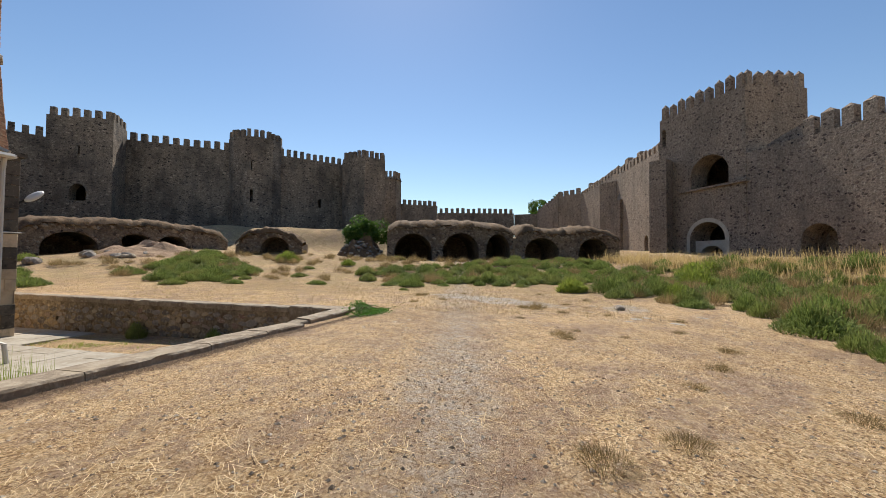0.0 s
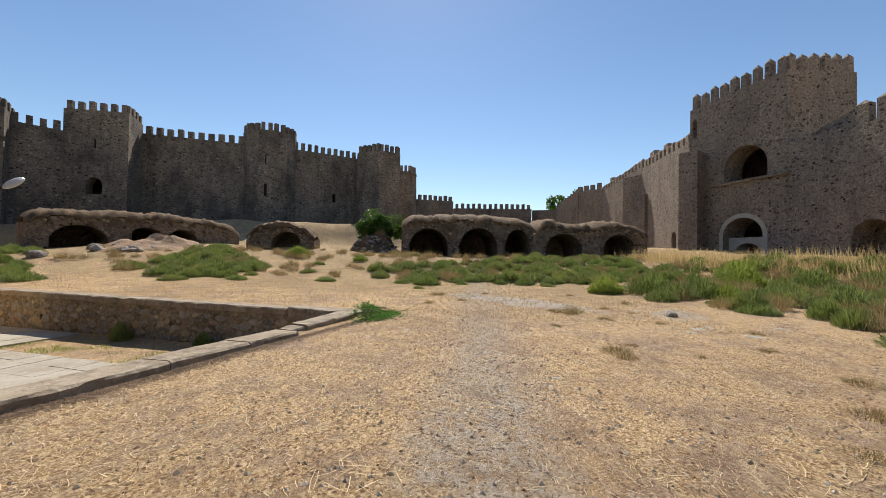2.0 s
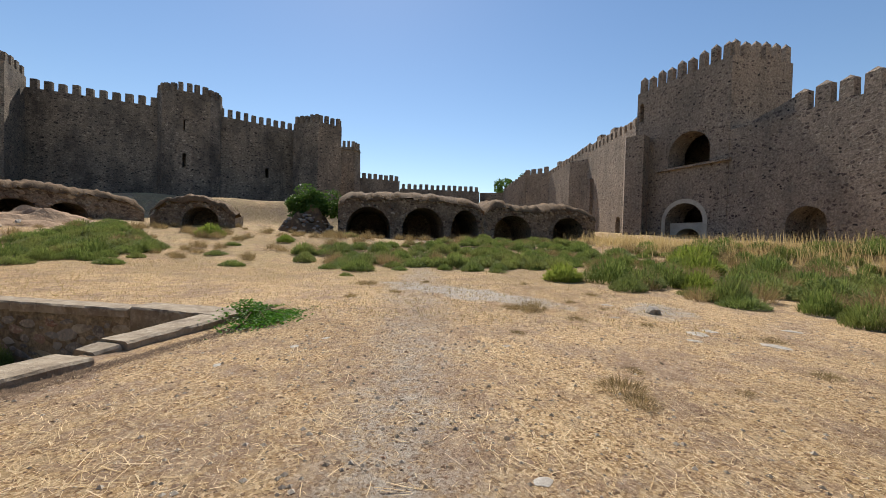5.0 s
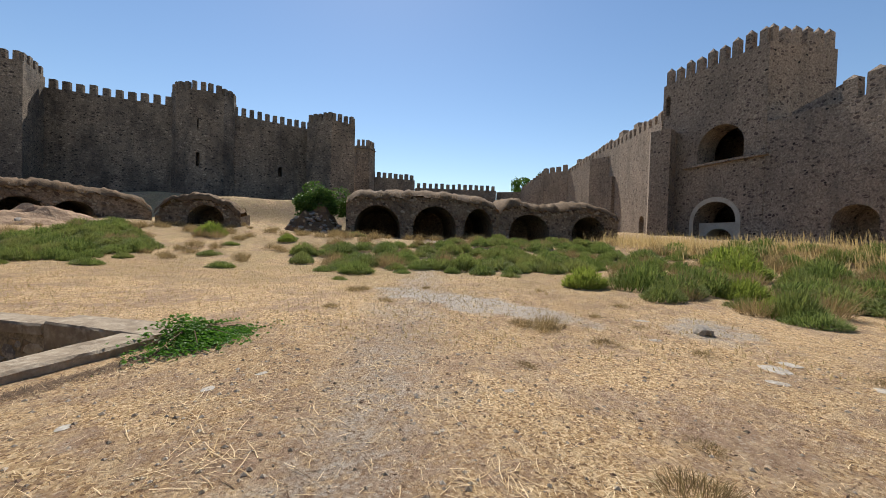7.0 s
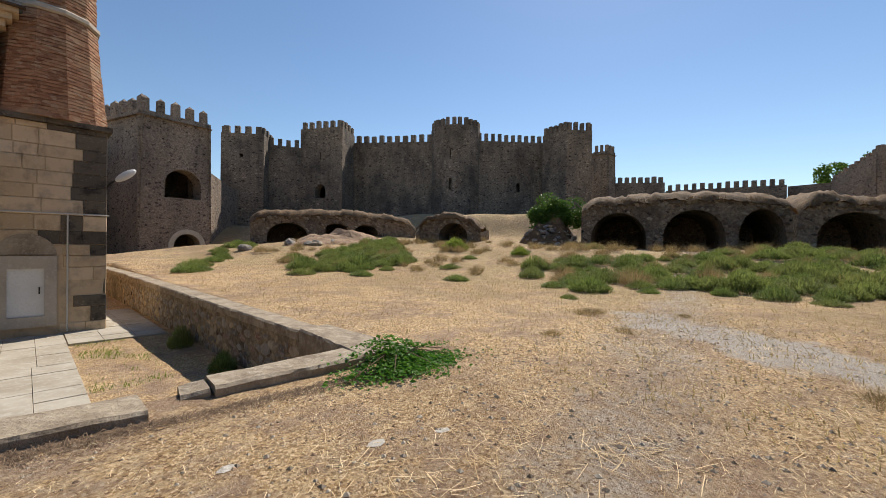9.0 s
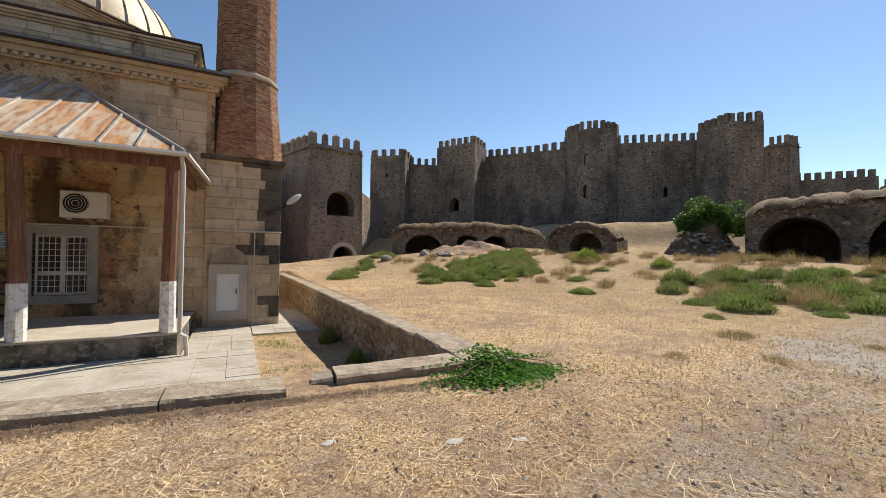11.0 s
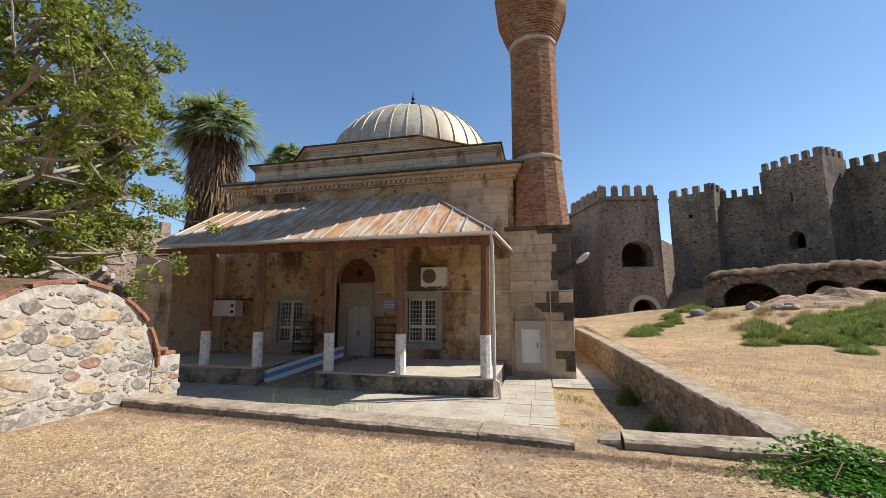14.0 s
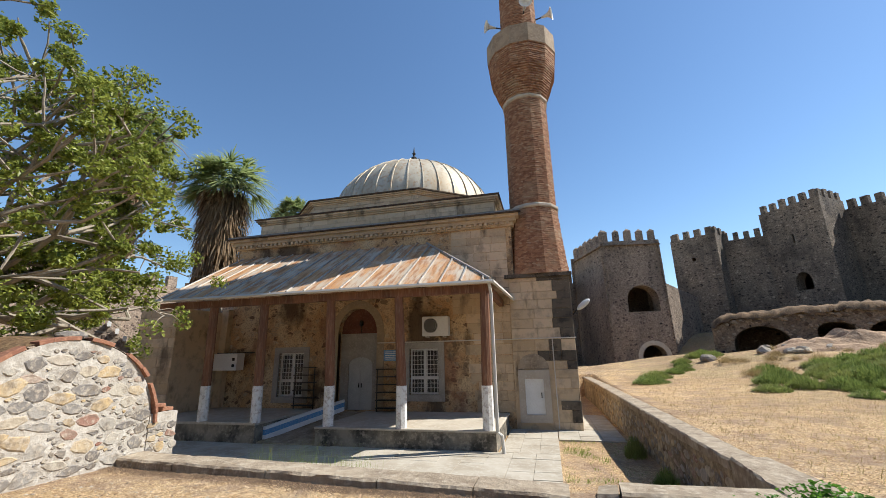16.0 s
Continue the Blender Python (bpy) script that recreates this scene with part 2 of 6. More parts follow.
def ground_material():
    k = Mat("straw_earth", 0.97)
    sep = k.t.nodes.new("ShaderNodeSeparateXYZ")
    k.link(k.co, sep.inputs[0])
    x, y = sep.outputs[0], sep.outputs[1]
    big, mid, fine = k.noise(0.16, 5), k.noise(0.8, 8, rough=0.65), k.noise(6, 10, rough=0.75)
    grain = k.noise(45, 8, rough=0.85)
    chip = k.voronoi(48, None, "F1", "Color")
    csep = k.t.nodes.new("ShaderNodeSeparateColor")
    k.link(chip, csep.inputs[0])
    # straw litter: pale and dark chips side by side
    straw = k.ramp(csep.outputs[0], [(0.0, (0.17, 0.095, 0.05)), (0.2, (0.44, 0.27, 0.13)), (0.6, (0.66, 0.445, 0.23)), (1.0, (0.92, 0.71, 0.44))])
    soil = k.mix(k.ramp(fine, [(0.38, 0.0), (0.62, 1.0)]), (0.24, 0.15, 0.10), (0.48, 0.335, 0.235))
    soil = k.mix(k.ramp(csep.outputs[1], [(0.86, 0.0), (0.9, 0.8)]), soil, (0.55, 0.46, 0.36))
    bare = k.ramp(k.math("ADD", k.math("MULTIPLY", mid, 0.7), k.math("MULTIPLY", fine, 0.4)), [(0.52, 0.0), (0.62, 0.85)])
    col = k.mix(bare, straw, soil)
    # dry yellow grass beyond the trodden ground
    away = k.math("ADD", k.math("MULTIPLY", k.math("ADD", k.math("SUBTRACT", x, 6.0), k.math("MULTIPLY", k.math("SUBTRACT", mid, 0.5), 10.0)), 0.12), k.math("MULTIPLY", k.math("ADD", y, 13.0), 0.02))
    turf = k.mix(k.ramp(fine, [(0.4, 0.0), (0.6, 1.0)]), (0.30, 0.22, 0.11), (0.56, 0.43, 0.22))
    col = k.mix(k.math("MULTIPLY", k.ramp(away, [(0.0, 0.0), (0.5, 0.85)]), k.ramp(k.noise(0.5, 6, rough=0.7), [(0.42, 0.15), (0.56, 1.0)])), col, turf)
    # the trodden grey path that leads along the kerb, and pale dried mud
    off = k.math("ABSOLUTE", k.math("ADD", k.math("SUBTRACT", y, k.math("MULTIPLY", x, 0.2)), 14.0))
    wob = k.math("ADD", off, k.math("MULTIPLY", k.math("SUBTRACT", mid, 0.5), 3.0))
    near = k.ramp(k.math("MULTIPLY", wob, 0.5), [(0.08, 0.95), (0.42, 0.0)])
    grey = k.mix(k.ramp(fine, [(0.38, 0.0), (0.62, 1.0)]), (0.36, 0.295, 0.235), (0.55, 0.475, 0.39))
    grey = k.mix(k.ramp(csep.outputs[1], [(0.8, 0.0), (0.86, 0.8)]), grey, (0.6, 0.54, 0.46))
    grey = k.mix(k.ramp(csep.outputs[2], [(0.86, 0.0), (0.9, 0.8)]), grey, (0.13, 0.09, 0.065))
    col = k.mix(k.math("MULTIPLY", near, k.ramp(fine, [(0.36, 0.3), (0.58, 1.0)])), col, grey)
    # a pale streak of dried mud runs askew to the path
    gx, gy = k.math("SUBTRACT", x, 6.0), k.math("ADD", y, 14.0)
    ex = k.math("MULTIPLY", k.math("ADD", k.math("MULTIPLY", gx, 0.53), k.math("MULTIPLY", gy, 0.85)), 0.23)
    ey = k.math("MULTIPLY", k.math("SUBTRACT", k.math("MULTIPLY", gx, 0.85), k.math("MULTIPLY", gy, 0.53)), 0.85)
    r = k.math("ADD", k.math("MULTIPLY", ex, ex), k.math("MULTIPLY", ey, ey))
    r = k.math("ADD", r, k.math("MULTIPLY", k.math("SUBTRACT", mid, 0.5), 2.4))
    mud = k.ramp(r, [(0.3, 0.95), (0.62, 0.0)])
    col = k.mix(mud, col, k.mix(fine, (0.46, 0.43, 0.385), (0.62, 0.585, 0.53)))
    fx = k.math("MULTIPLY", k.math("SUBTRACT", x, 4.5), 0.8)
    fy = k.math("MULTIPLY", k.math("ADD", y, 18.3), 1.2)
    r2 = k.math("ADD", k.math("ADD", k.math("MULTIPLY", fx, fx), k.math("MULTIPLY", fy, fy)), k.math("MULTIPLY", k.math("SUBTRACT", mid, 0.5), 3.0))
    col = k.mix(k.ramp(r2, [(0.3, 0.85), (0.7, 0.0)]), col, k.mix(fine, (0.36, 0.33, 0.29), (0.50, 0.47, 0.43)))
    col = k.mix(k.ramp(big, [(0.42, 0.0), (0.62, 0.4)]), col, (0.30, 0.19, 0.10))
    dirt = k.noise(1.7, 7, rough=0.7)
    col = k.mix(k.ramp(dirt, [(0.55, 0.0), (0.64, 0.55)]), col, (0.28, 0.18, 0.125))
    # bleached drifts of chaff, brown trodden blotches, dark crumbs
    drift = k.noise(2.6, 8, k.scaled((1.0, 1.6, 1.0)), 0.75)
    loose = k.math("SUBTRACT", 1.0, k.math("MAXIMUM", k.math("MAXIMUM", mud, near), k.ramp(away, [(0.0, 0.0), (0.5, 0.75)])))
    col = k.mix(k.math("MULTIPLY", loose, k.ramp(drift, [(0.5, 0.0), (0.64, 0.5)])), col, (0.80, 0.60, 0.36))
    blot = k.noise(9.0, 6, rough=0.7)
    col = k.mix(k.ramp(blot, [(0.57, 0.0), (0.68, 0.5)]), col, (0.29, 0.175, 0.105))
    crumb = k.voronoi(22.0, None, "F1", "Distance")
    col = k.mix(k.ramp(crumb, [(0.1, 0.6), (0.17, 0.0)]), col, (0.15, 0.092, 0.06))
    col = k.mix(k.ramp(grain, [(0.53, 0.0), (0.62, 0.6)]), col, (0.15, 0.09, 0.055))
    h = k.math("ADD", k.math("ADD", csep.outputs[0], k.math("MULTIPLY", fine, 1.5)), k.math("ADD", grain, blot))
    return k.done(col, h, 1.0, 0.03)


def leaf_material(name, dark, light, rough=0.5, thin=0.45, dry=0.0):
    k = Mat(name, rough)
    f = k.noise(3.0, 3)
    col = k.mix(k.island(), dark, light)
    col = k.mix(k.ramp(k.random(), [(0.3, 0.0), (1.0, dry)]), col, (0.34, 0.29, 0.11))
    col = k.mix(k.ramp(f, [(0.55, 0.0), (0.75, 0.5)]), col, [c * 1.5 for c in light])
    through_leaf = k.t.nodes.new("ShaderNodeBsdfTranslucent")
    both = k.t.nodes.new("ShaderNodeMixShader")
    both.inputs[0].default_value = thin
    k.link(col, through_leaf.inputs[0])
    k.link(k.b.outputs[0], both.inputs[1])
    k.link(through_leaf.outputs[0], both.inputs[2])
    k.link(both.outputs[0], k.t.nodes["Material Output"].inputs[0])
    return k.done(col)


ASHLAR, SOOTY, PLASTER, BRICK, ROOF, DOME, GROUND = ashlar_material(), sooty_material(), plaster_material(), brick_material(), roof_metal(), dome_metal(), ground_material()
LEAF = leaf_material("fig_leaf", (0.05, 0.11, 0.018), (0.11, 0.19, 0.035))
TREE_LEAF = leaf_material("tree_leaf", (0.085, 0.115, 0.018), (0.36, 0.40, 0.08), 0.4, 0.45)
WEED = leaf_material("weed_leaf", (0.09, 0.135, 0.03), (0.26, 0.32, 0.09), 0.8, 0.42, 0.28)
WEED_PALE = leaf_material("pale_weed_leaf", (0.19, 0.24, 0.04), (0.30, 0.36, 0.075), 0.8)
IVY = leaf_material("creeper_leaf", (0.05, 0.15, 0.015), (0.13, 0.28, 0.035))
DRY_TUFT = leaf_material("withered_weed", (0.16, 0.115, 0.05), (0.40, 0.30, 0.15), 0.9)
DRY = leaf_material("dry_grass", (0.38, 0.28, 0.12), (0.58, 0.45, 0.23), 0.9)
STRAW = leaf_material("straw", (0.58, 0.40, 0.2), (0.92, 0.76, 0.5), 0.85, 0.2)
PALM = leaf_material("palm_frond", (0.13, 0.18, 0.06), (0.36, 0.41, 0.17))
PALM_DRY = leaf_material("dead_frond", (0.13, 0.085, 0.05), (0.40, 0.29, 0.18), 0.9)
BARK = mottled("pale_bark", (0.30, 0.26, 0.2), (0.2, 0.165, 0.125), (0.38, 0.34, 0.28), 4, 30)
CRUMB = leaf_material("earth_crumb", (0.14, 0.09, 0.06), (0.36, 0.24, 0.16), 0.95, 0.0)
TWIG = leaf_material("twig", (0.10, 0.065, 0.04), (0.24, 0.16, 0.10), 0.9, 0.0)
PEBBLE = leaf_material("pebble", (0.18, 0.14, 0.10), (0.50, 0.43, 0.34), 0.9, 0.0)


# ---- geometry helpers ----
def mesh_of(name, bm, fix=True):
    me = bpy.data.meshes.new(name)
    if fix:
        bmesh.ops.recalc_face_normals(bm, faces=bm.faces[:])
    bm.to_mesh(me)
    bm.free()
    return me


def part(name, bm, material, parent=None, label="", fix=True):
    ob = new(name, mesh_of(name, bm, fix))
    if material:
        ob.data.materials.append(material)
    if parent:
        ob.parent = parent
    if label:
        ob["label"] = label
    return ob


def group_at(name, x, y, z, label, category, kind="", group=""):
    ob = new(name)
    ob.matrix_world = Matrix.Translation((x, y, z))
    bpy.context.view_layer.update()
    return tagged(ob, label, category, group, kind)


def under(parent, ob):
    """Parents ob and keeps it where it stands."""
    ob.parent = parent
    ob.matrix_parent_inverse = parent.matrix_world.inverted()
    return ob


def box(bm, x0, y0, z0, x1, y1, z1, m=None):
    v = [bm.verts.new((x, y, z)) for x in (x0, x1) for y in (y0, y1) for z in (z0, z1)]
    if m is not None:
        for a in v:
            a.co = m @ a.co
    for f in ((0, 1, 3, 2), (4, 6, 7, 5), (0, 4, 5, 1), (2, 3, 7, 6), (0, 2, 6, 4), (1, 5, 7, 3)):
        bm.faces.new([v[i] for i in f])
    return v


def chamfer_box(bm, x0, y0, z0, x1, y1, z1, c=0.02):
    """A box with its upright and upper edges cut, for dressed pieces."""
    lo = [(x0, y0), (x1, y0), (x1, y1), (x0, y1)]
    hi = [(x0 + c, y0 + c), (x1 - c, y0 + c), (x1 - c, y1 - c), (x0 + c, y1 - c)]
    a = [bm.verts.new((*p, z0)) for p in lo]
    b = [bm.verts.new((*p, z1 - c)) for p in lo]
    t = [bm.verts.new((*p, z1)) for p in hi]
    bm.faces.new(a[::-1])
    bm.faces.new(t)
    for i in range(4):
        j = (i + 1) % 4
        bm.faces.new((a[i], a[j], b[j], b[i]))
        bm.faces.new((b[i], b[j], t[j], t[i]))


def prism(bm, pts, z0, z1, shrink=1.0, cap=0.0):
    """A vertical prism on a polygon; z1 a number or one per corner; shrink scales the top; cap adds a ridge above."""
    n = len(pts)
    c = Vector((sum(p[0] for p in pts) / n, sum(p[1] for p in pts) / n))
    zs = z1 if isinstance(z1, (list, tuple)) else [z1] * n
    lo = [bm.verts.new((p[0], p[1], z0)) for p in pts]
    hi = [bm.verts.new((c.x + (p[0] - c.x) * shrink, c.y + (p[1] - c.y) * shrink, z)) for p, z in zip(pts, zs)]
    bm.faces.new(lo[::-1])
    for i in range(n):
        j = (i + 1) % n
        bm.faces.new((lo[i], lo[j], hi[j], hi[i]))
    if cap:
        top = bm.verts.new((c.x, c.y, sum(zs) / n + cap))
        for i in range(n):
            bm.faces.new((hi[i], hi[(i + 1) % n], top))
    else:
        bm.faces.new(hi)


def tube(bm, pts, r, sides=6, taper=1.0):
    """A round bar along points; taper is its last radius over its first."""
    pts = [Vector(p) for p in pts]
    rings = []
    for i, p in enumerate(pts):
        d = (pts[min(i + 1, len(pts) - 1)] - pts[max(i - 1, 0)]).normalized()
        u = d.orthogonal().normalized()
        w = d.cross(u)
        rr = r * (1 + (taper - 1) * i / max(1, len(pts) - 1))
        rings.append([bm.verts.new(p + (u * math.cos(k * math.tau / sides) + w * math.sin(k * math.tau / sides)) * rr) for k in range(sides)])
    for a, b in zip(rings, rings[1:]):
        for k in range(sides):
            bm.faces.new((a[k], a[(k + 1) % sides], b[(k + 1) % sides], b[k]))
    bm.faces.new(rings[0][::-1])
    bm.faces.new(rings[-1])


def lathe(bm, profile, cx, cy, sides, turn=0.0, lean=0.0):
    """A solid of revolution with flat sides: profile of (radius, z)."""
    rings = []
    for r, z in profile:
        rings.append([bm.verts.new((cx + r * math.cos(turn + k * math.tau / sides), cy + r * math.sin(turn + k * math.tau / sides), z)) for k in range(sides)])
    for a, b in zip(rings, rings[1:]):
        for k in range(sides):
            bm.faces.new((a[k], a[(k + 1) % sides], b[(k + 1) % sides], b[k]))
    bm.faces.new(rings[0][::-1])
    bm.faces.new(rings[-1])


def arch_curve(o, n=12):
    """The outline of an opening (u0, u1, sill, spring, rise): points over its head from left to right."""
    u0, u1, sill, spring, rise = o[:5]
    c, h = (u0 + u1) / 2, (u1 - u0) / 2
    if rise <= 0:
        return [(u0, spring), (u1, spring)]
    return [(c - h * math.cos(math.pi * i / n), spring + rise * math.sin(math.pi * i / n)) for i in range(n + 1)]


def arch_wall(bm, a, b, z0, top, openings, depth, inward, back=True, lean=0.0, foot=None):
    """A wall face from a to b with openings that go depth deep along inward. top: a number or a function of u."""
    a, b, inward = Vector(a), Vector(b), Vector(inward).normalized()
    L = (b - a).length
    d = (b - a) / L
    tf = top if callable(top) else (lambda u: top)

    def at(u, z, q=0.0):
        q += max(0.0, z - (z0 if foot is None else foot)) * lean
        p = a + d * u + inward * q
        return (p.x, p.y, z)

    def face(*pts):
        bm.faces.new([bm.verts.new(p) for p in pts])
    cuts = sorted(openings)
    edges = [0.0]
    for o in cuts:
        edges += [o[0], o[1]]
    edges.append(L)
    for i in range(0, len(edges), 2):
        u0, u1 = edges[i], edges[i + 1]
        n = max(1, int((u1 - u0) / 0.9)) if callable(top) else 1
        for k in range(n):
            p, q = u0 + (u1 - u0) * k / n, u0 + (u1 - u0) * (k + 1) / n
            if q - p > 1e-4:
                face(at(p, z0), at(q, z0), at(q, tf(q)), at(p, tf(p)))
    for o in cuts:
        u0, u1, sill, spring, rise = o[:5]
        dep = o[5] if len(o) > 5 else depth
        c = arch_curve(o)
        if sill > z0 + 1e-3:
            face(at(u0, z0), at(u1, z0), at(u1, sill), at(u0, sill))
            face(at(u0, sill), at(u1, sill), at(u1, sill, dep), at(u0, sill, dep))
        for (ua, za), (ub, zb) in zip(c, c[1:]):
            face(at(ua, za), at(ub, zb), at(ub, tf(ub)), at(ua, tf(ua)))
            face(at(ua, za), at(ub, zb), at(ub, zb, dep), at(ua, za, dep))
        for u, z in ((u0, c[0][1]), (u1, c[-1][1])):
            face(at(u, sill), at(u, z), at(u, z, dep), at(u, sill, dep))
        if back and len(o) < 7:
            face(at(u0, sill, dep), at(u1, sill, dep), *[at(u, z, dep) for u, z in reversed(c)])


def arch_ring(bm, a, b, o, width, proud, inward, thick=0.25):
    """A band of dressed stone round the head and sides of an opening."""
    a, b, inward = Vector(a), Vector(b), Vector(inward).normalized()
    d = (b - a).normalized()
    u0, u1, sill, spring, rise = o[:5]
    big = (u0 - width, u1 + width, sill, spring, rise + width)
    inner = [(u0, sill)] + arch_curve(o, 16) + [(u1, sill)]
    outer = [(u0 - width, sill)] + arch_curve(big, 16) + [(u1 + width, sill)]

    def at(p, q):
        w = a + d * p[0] + inward * q
        return bm.verts.new((w.x, w.y, p[1]))
    for i in range(len(inner) - 1):
        for q0, q1, s, e in ((-proud, None, inner, outer),):
            bm.faces.new((at(inner[i], q0), at(inner[i + 1], q0), at(outer[i + 1], q0), at(outer[i], q0)))
        bm.faces.new((at(outer[i], -proud), at(outer[i + 1], -proud), at(outer[i + 1], thick), at(outer[i], thick)))
        bm.faces.new((at(inner[i], -proud), at(inner[i + 1], -proud), at(inner[i + 1], thick), at(inner[i], thick)))


# ---- ground ----
# heights of the yard at some places: x, y, z
HILLS = np.array([(-30, -30, 0.0), (-9, -16, -0.05), (0, -15, 0.0), (10, -18, 0.0), (4, -8, 0.02), (7, 0, 0.15), (17, -17, 0.4), (26.5, -4, 1.45), (29.5, -12, 1.5), (33.4, -23, 1.55),
                  (34, -34.3, 1.95), (24, -37.7, 1.7), (42.6, -29.7, 3.0), (13.2, 34.5, 0.5), (9, 35, -0.3), (12, 20.8, 1.85), (20, 17.5, 2.4), (23.5, 7, 2.2),
                  (32.7, 40.4, 5.3), (42.7, 25.7, 5.8), (54, 12, 5.6), (80, 5, 5.4), (80, -18, 5.4), (19, 47, 4.4), (3, 16, 0.15), (14, 6, 0.75)])
YARD = (-24.0, 1.47, -9.95, 13.0, -1.0)


def ground_z(x, y):
    d = np.hypot(HILLS[:, 0] - x, HILLS[:, 1] - y)
    w = np.exp(-((d / 8.0) ** 2)) + 1.0 / (d + 2.0) ** 4
    return float((w * HILLS[:, 2]).sum() / w.sum())


def terrain(x, y):
    if YARD[0] < x <= YARD[1] and YARD[2] <= y < YARD[3]:
        return YARD[4] + 0.02 * noise.noise((x, y, 3.0))
    edge = -10.15 - 0.0785 * (x + 7.39) - y
    dip = 0.055 * math.exp(-max(0.0, edge) / 0.8) if -9.5 < x < 1.6 and -0.8 < edge < 6 else 0.0
    z = ground_z(x, y) - dip + 0.035 * noise.noise((x * 0.5, y * 0.5, 0.0)) + 0.005 * noise.noise((x * 2.0, y * 2.0, 5.0))
    return z + min(1.0, max(0.0, (math.hypot(x, y + 14) - 12) / 20)) * 0.25 * noise.noise((x * 0.22, y * 0.22, 9.0))


GRID = []


def build_ground():
    bm = bmesh.new()
    xs = sorted(set([-400, -200, -100, -60, -40, -30, -24.5, 1.47, 1.62] + [round(-24 + 0.62 * i, 2) for i in range(126) if abs(-24 + 0.62 * i - 1.55) > 0.2] + [56, 60, 64, 70, 76, 84, 92, 100, 115, 150, 250, 500]))
    ys = sorted(set([-400, -200, -100, -70, -55, -48, -42, -10.12, -9.95, 13.0, 12.8] + [round(-40 + 0.62 * i, 2) for i in range(142) if abs(-40 + 0.62 * i + 10.03) > 0.2] + [50, 53, 57, 62, 70, 80, 100, 150, 250, 500]))
    heights = [[terrain(x, y) for x in xs] for y in ys]
    GRID.extend((xs, ys, heights))
    grid = [[bm.verts.new((x, y, h)) for x, h in zip(xs, row)] for y, row in zip(ys, heights)]
    for j in range(len(ys) - 1):
        for i in range(len(xs) - 1):
            f = bm.faces.new((grid[j][i], grid[j][i + 1], grid[j + 1][i + 1], grid[j + 1][i]))
            f.smooth = True
    tagged(part("ground", bm, GROUND), "dry straw-covered earth with a worn grey footpath", "ground", kind="structure")


build_ground()


# ---- castle ----
RNG = random.Random(4)


def merlons(parent, a, b, z0, z1, n, mat, w=0.54, thick=0.55, h=1.15, cap=0.0):
    """Merlons in a row from a to b, each a part of its wall."""
    a, b = Vector(a), Vector(b)
    d = (b - a).normalized()
    L = (b - a).length
    bm = bmesh.new()
    hw = L / n * w / 2
    prism(bm, [(-hw, -thick / 2), (hw, -thick / 2), (hw, thick / 2), (-hw, thick / 2)], -0.05, h, 0.96, cap)
    me = mesh_of("merlon", bm)
    me.materials.append(mat)
    for i in range(n):
        c = (i + 0.5) / n
        p = a + (b - a) * c
        ob = new("merlon", me)
        ob.matrix_world = pose(p.x, p.y, z0 + (z1 - z0) * c, 0, 0, math.degrees(math.atan2(d.y, d.x)) + RNG.uniform(-2, 2))
        ob.scale = (RNG.uniform(0.9, 1.06), 1, RNG.uniform(0.88, 1.05))
        ob.parent = parent


def facing_in(a, b, centre):
    """The direction square to a-b that points away from the walker or towards centre."""
    d = (b - a).normalized()
    s = Vector((-d.y, d.x))
    return s if s.dot(centre - a) > 0 else -s


def wall_run(name, a, b, za, zb, z0=-1.0, thick=2.0, n=0, mat=None, h=1.15, cap=0.0, openings=(), depth=1.5, steps=0, label="weathered grey rubble castle wall with battlements"):
    """A stretch of castle wall with its face on a-b, and merlons along the face."""
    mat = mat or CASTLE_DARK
    a, b = Vector(a), Vector(b)
    s = -facing_in(a, b, Vector((0, -14)))
    L = (b - a).length
    bm = bmesh.new()
    arch_wall(bm, a, b, z0, lambda u: za + (zb - za) * u / L, list(openings), depth, s)
    q = [a, b, b + s * thick, a + s * thick]
    zz = [za, zb, zb, za]
    v = [bm.verts.new((p.x, p.y, z)) for p, z in zip(q, zz)]
    lo = [bm.verts.new((p.x, p.y, z0)) for p in q]
    bm.faces.new(v)
    for i, j in ((1, 2), (2, 3), (3, 0)):
        bm.faces.new((lo[i], lo[j], v[j], v[i]))
    ob = tagged(part(name, bm, mat, fix=False), label, "castle wall", kind="structure")
    if n:
        o = s * 0.3
        merlons(ob, a + o, b + o, za, zb, n, mat, h=h, cap=cap)
    return ob


def tower(name, pts, z0, z1, counts, mat=None, h=1.15, cap=0.0, openings=None, lean=0.0, depth=2.0, label="weathered grey rubble castle tower with battlements"):
    """A tower on a polygon; counts are the merlons on each side, openings the tiers (top, holes) of each side."""
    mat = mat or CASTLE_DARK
    pts = [Vector(p) for p in pts]
    n = len(pts)
    c = sum(pts, Vector((0, 0))) / n
    bm = bmesh.new()
    ob = None
    for i in range(n):
        a, b = pts[i], pts[(i + 1) % n]
        low = z0
        for high, holes in (openings or {}).get(i, [(z1, [])]):
            arch_wall(bm, a, b, low, high, holes, depth, facing_in(a, b, c), lean=lean, foot=z0)
            low = high
    bm.faces.new([bm.verts.new((p.x, p.y, z1 - 0.6)) for p in pts])
    bmesh.ops.remove_doubles(bm, verts=bm.verts[:], dist=0.001)
    ob = tagged(part(name, bm, mat, fix=False), label, "castle tower", kind="structure")
    for i in range(n):
        if counts[i]:
            a, b = pts[i], pts[(i + 1) % n]
            inn = facing_in(a, b, c) * (0.3 + lean * (z1 - z0))
            merlons(ob, a + inn, b + inn, z1, z1, counts[i], mat, h=h, cap=cap)
    return ob


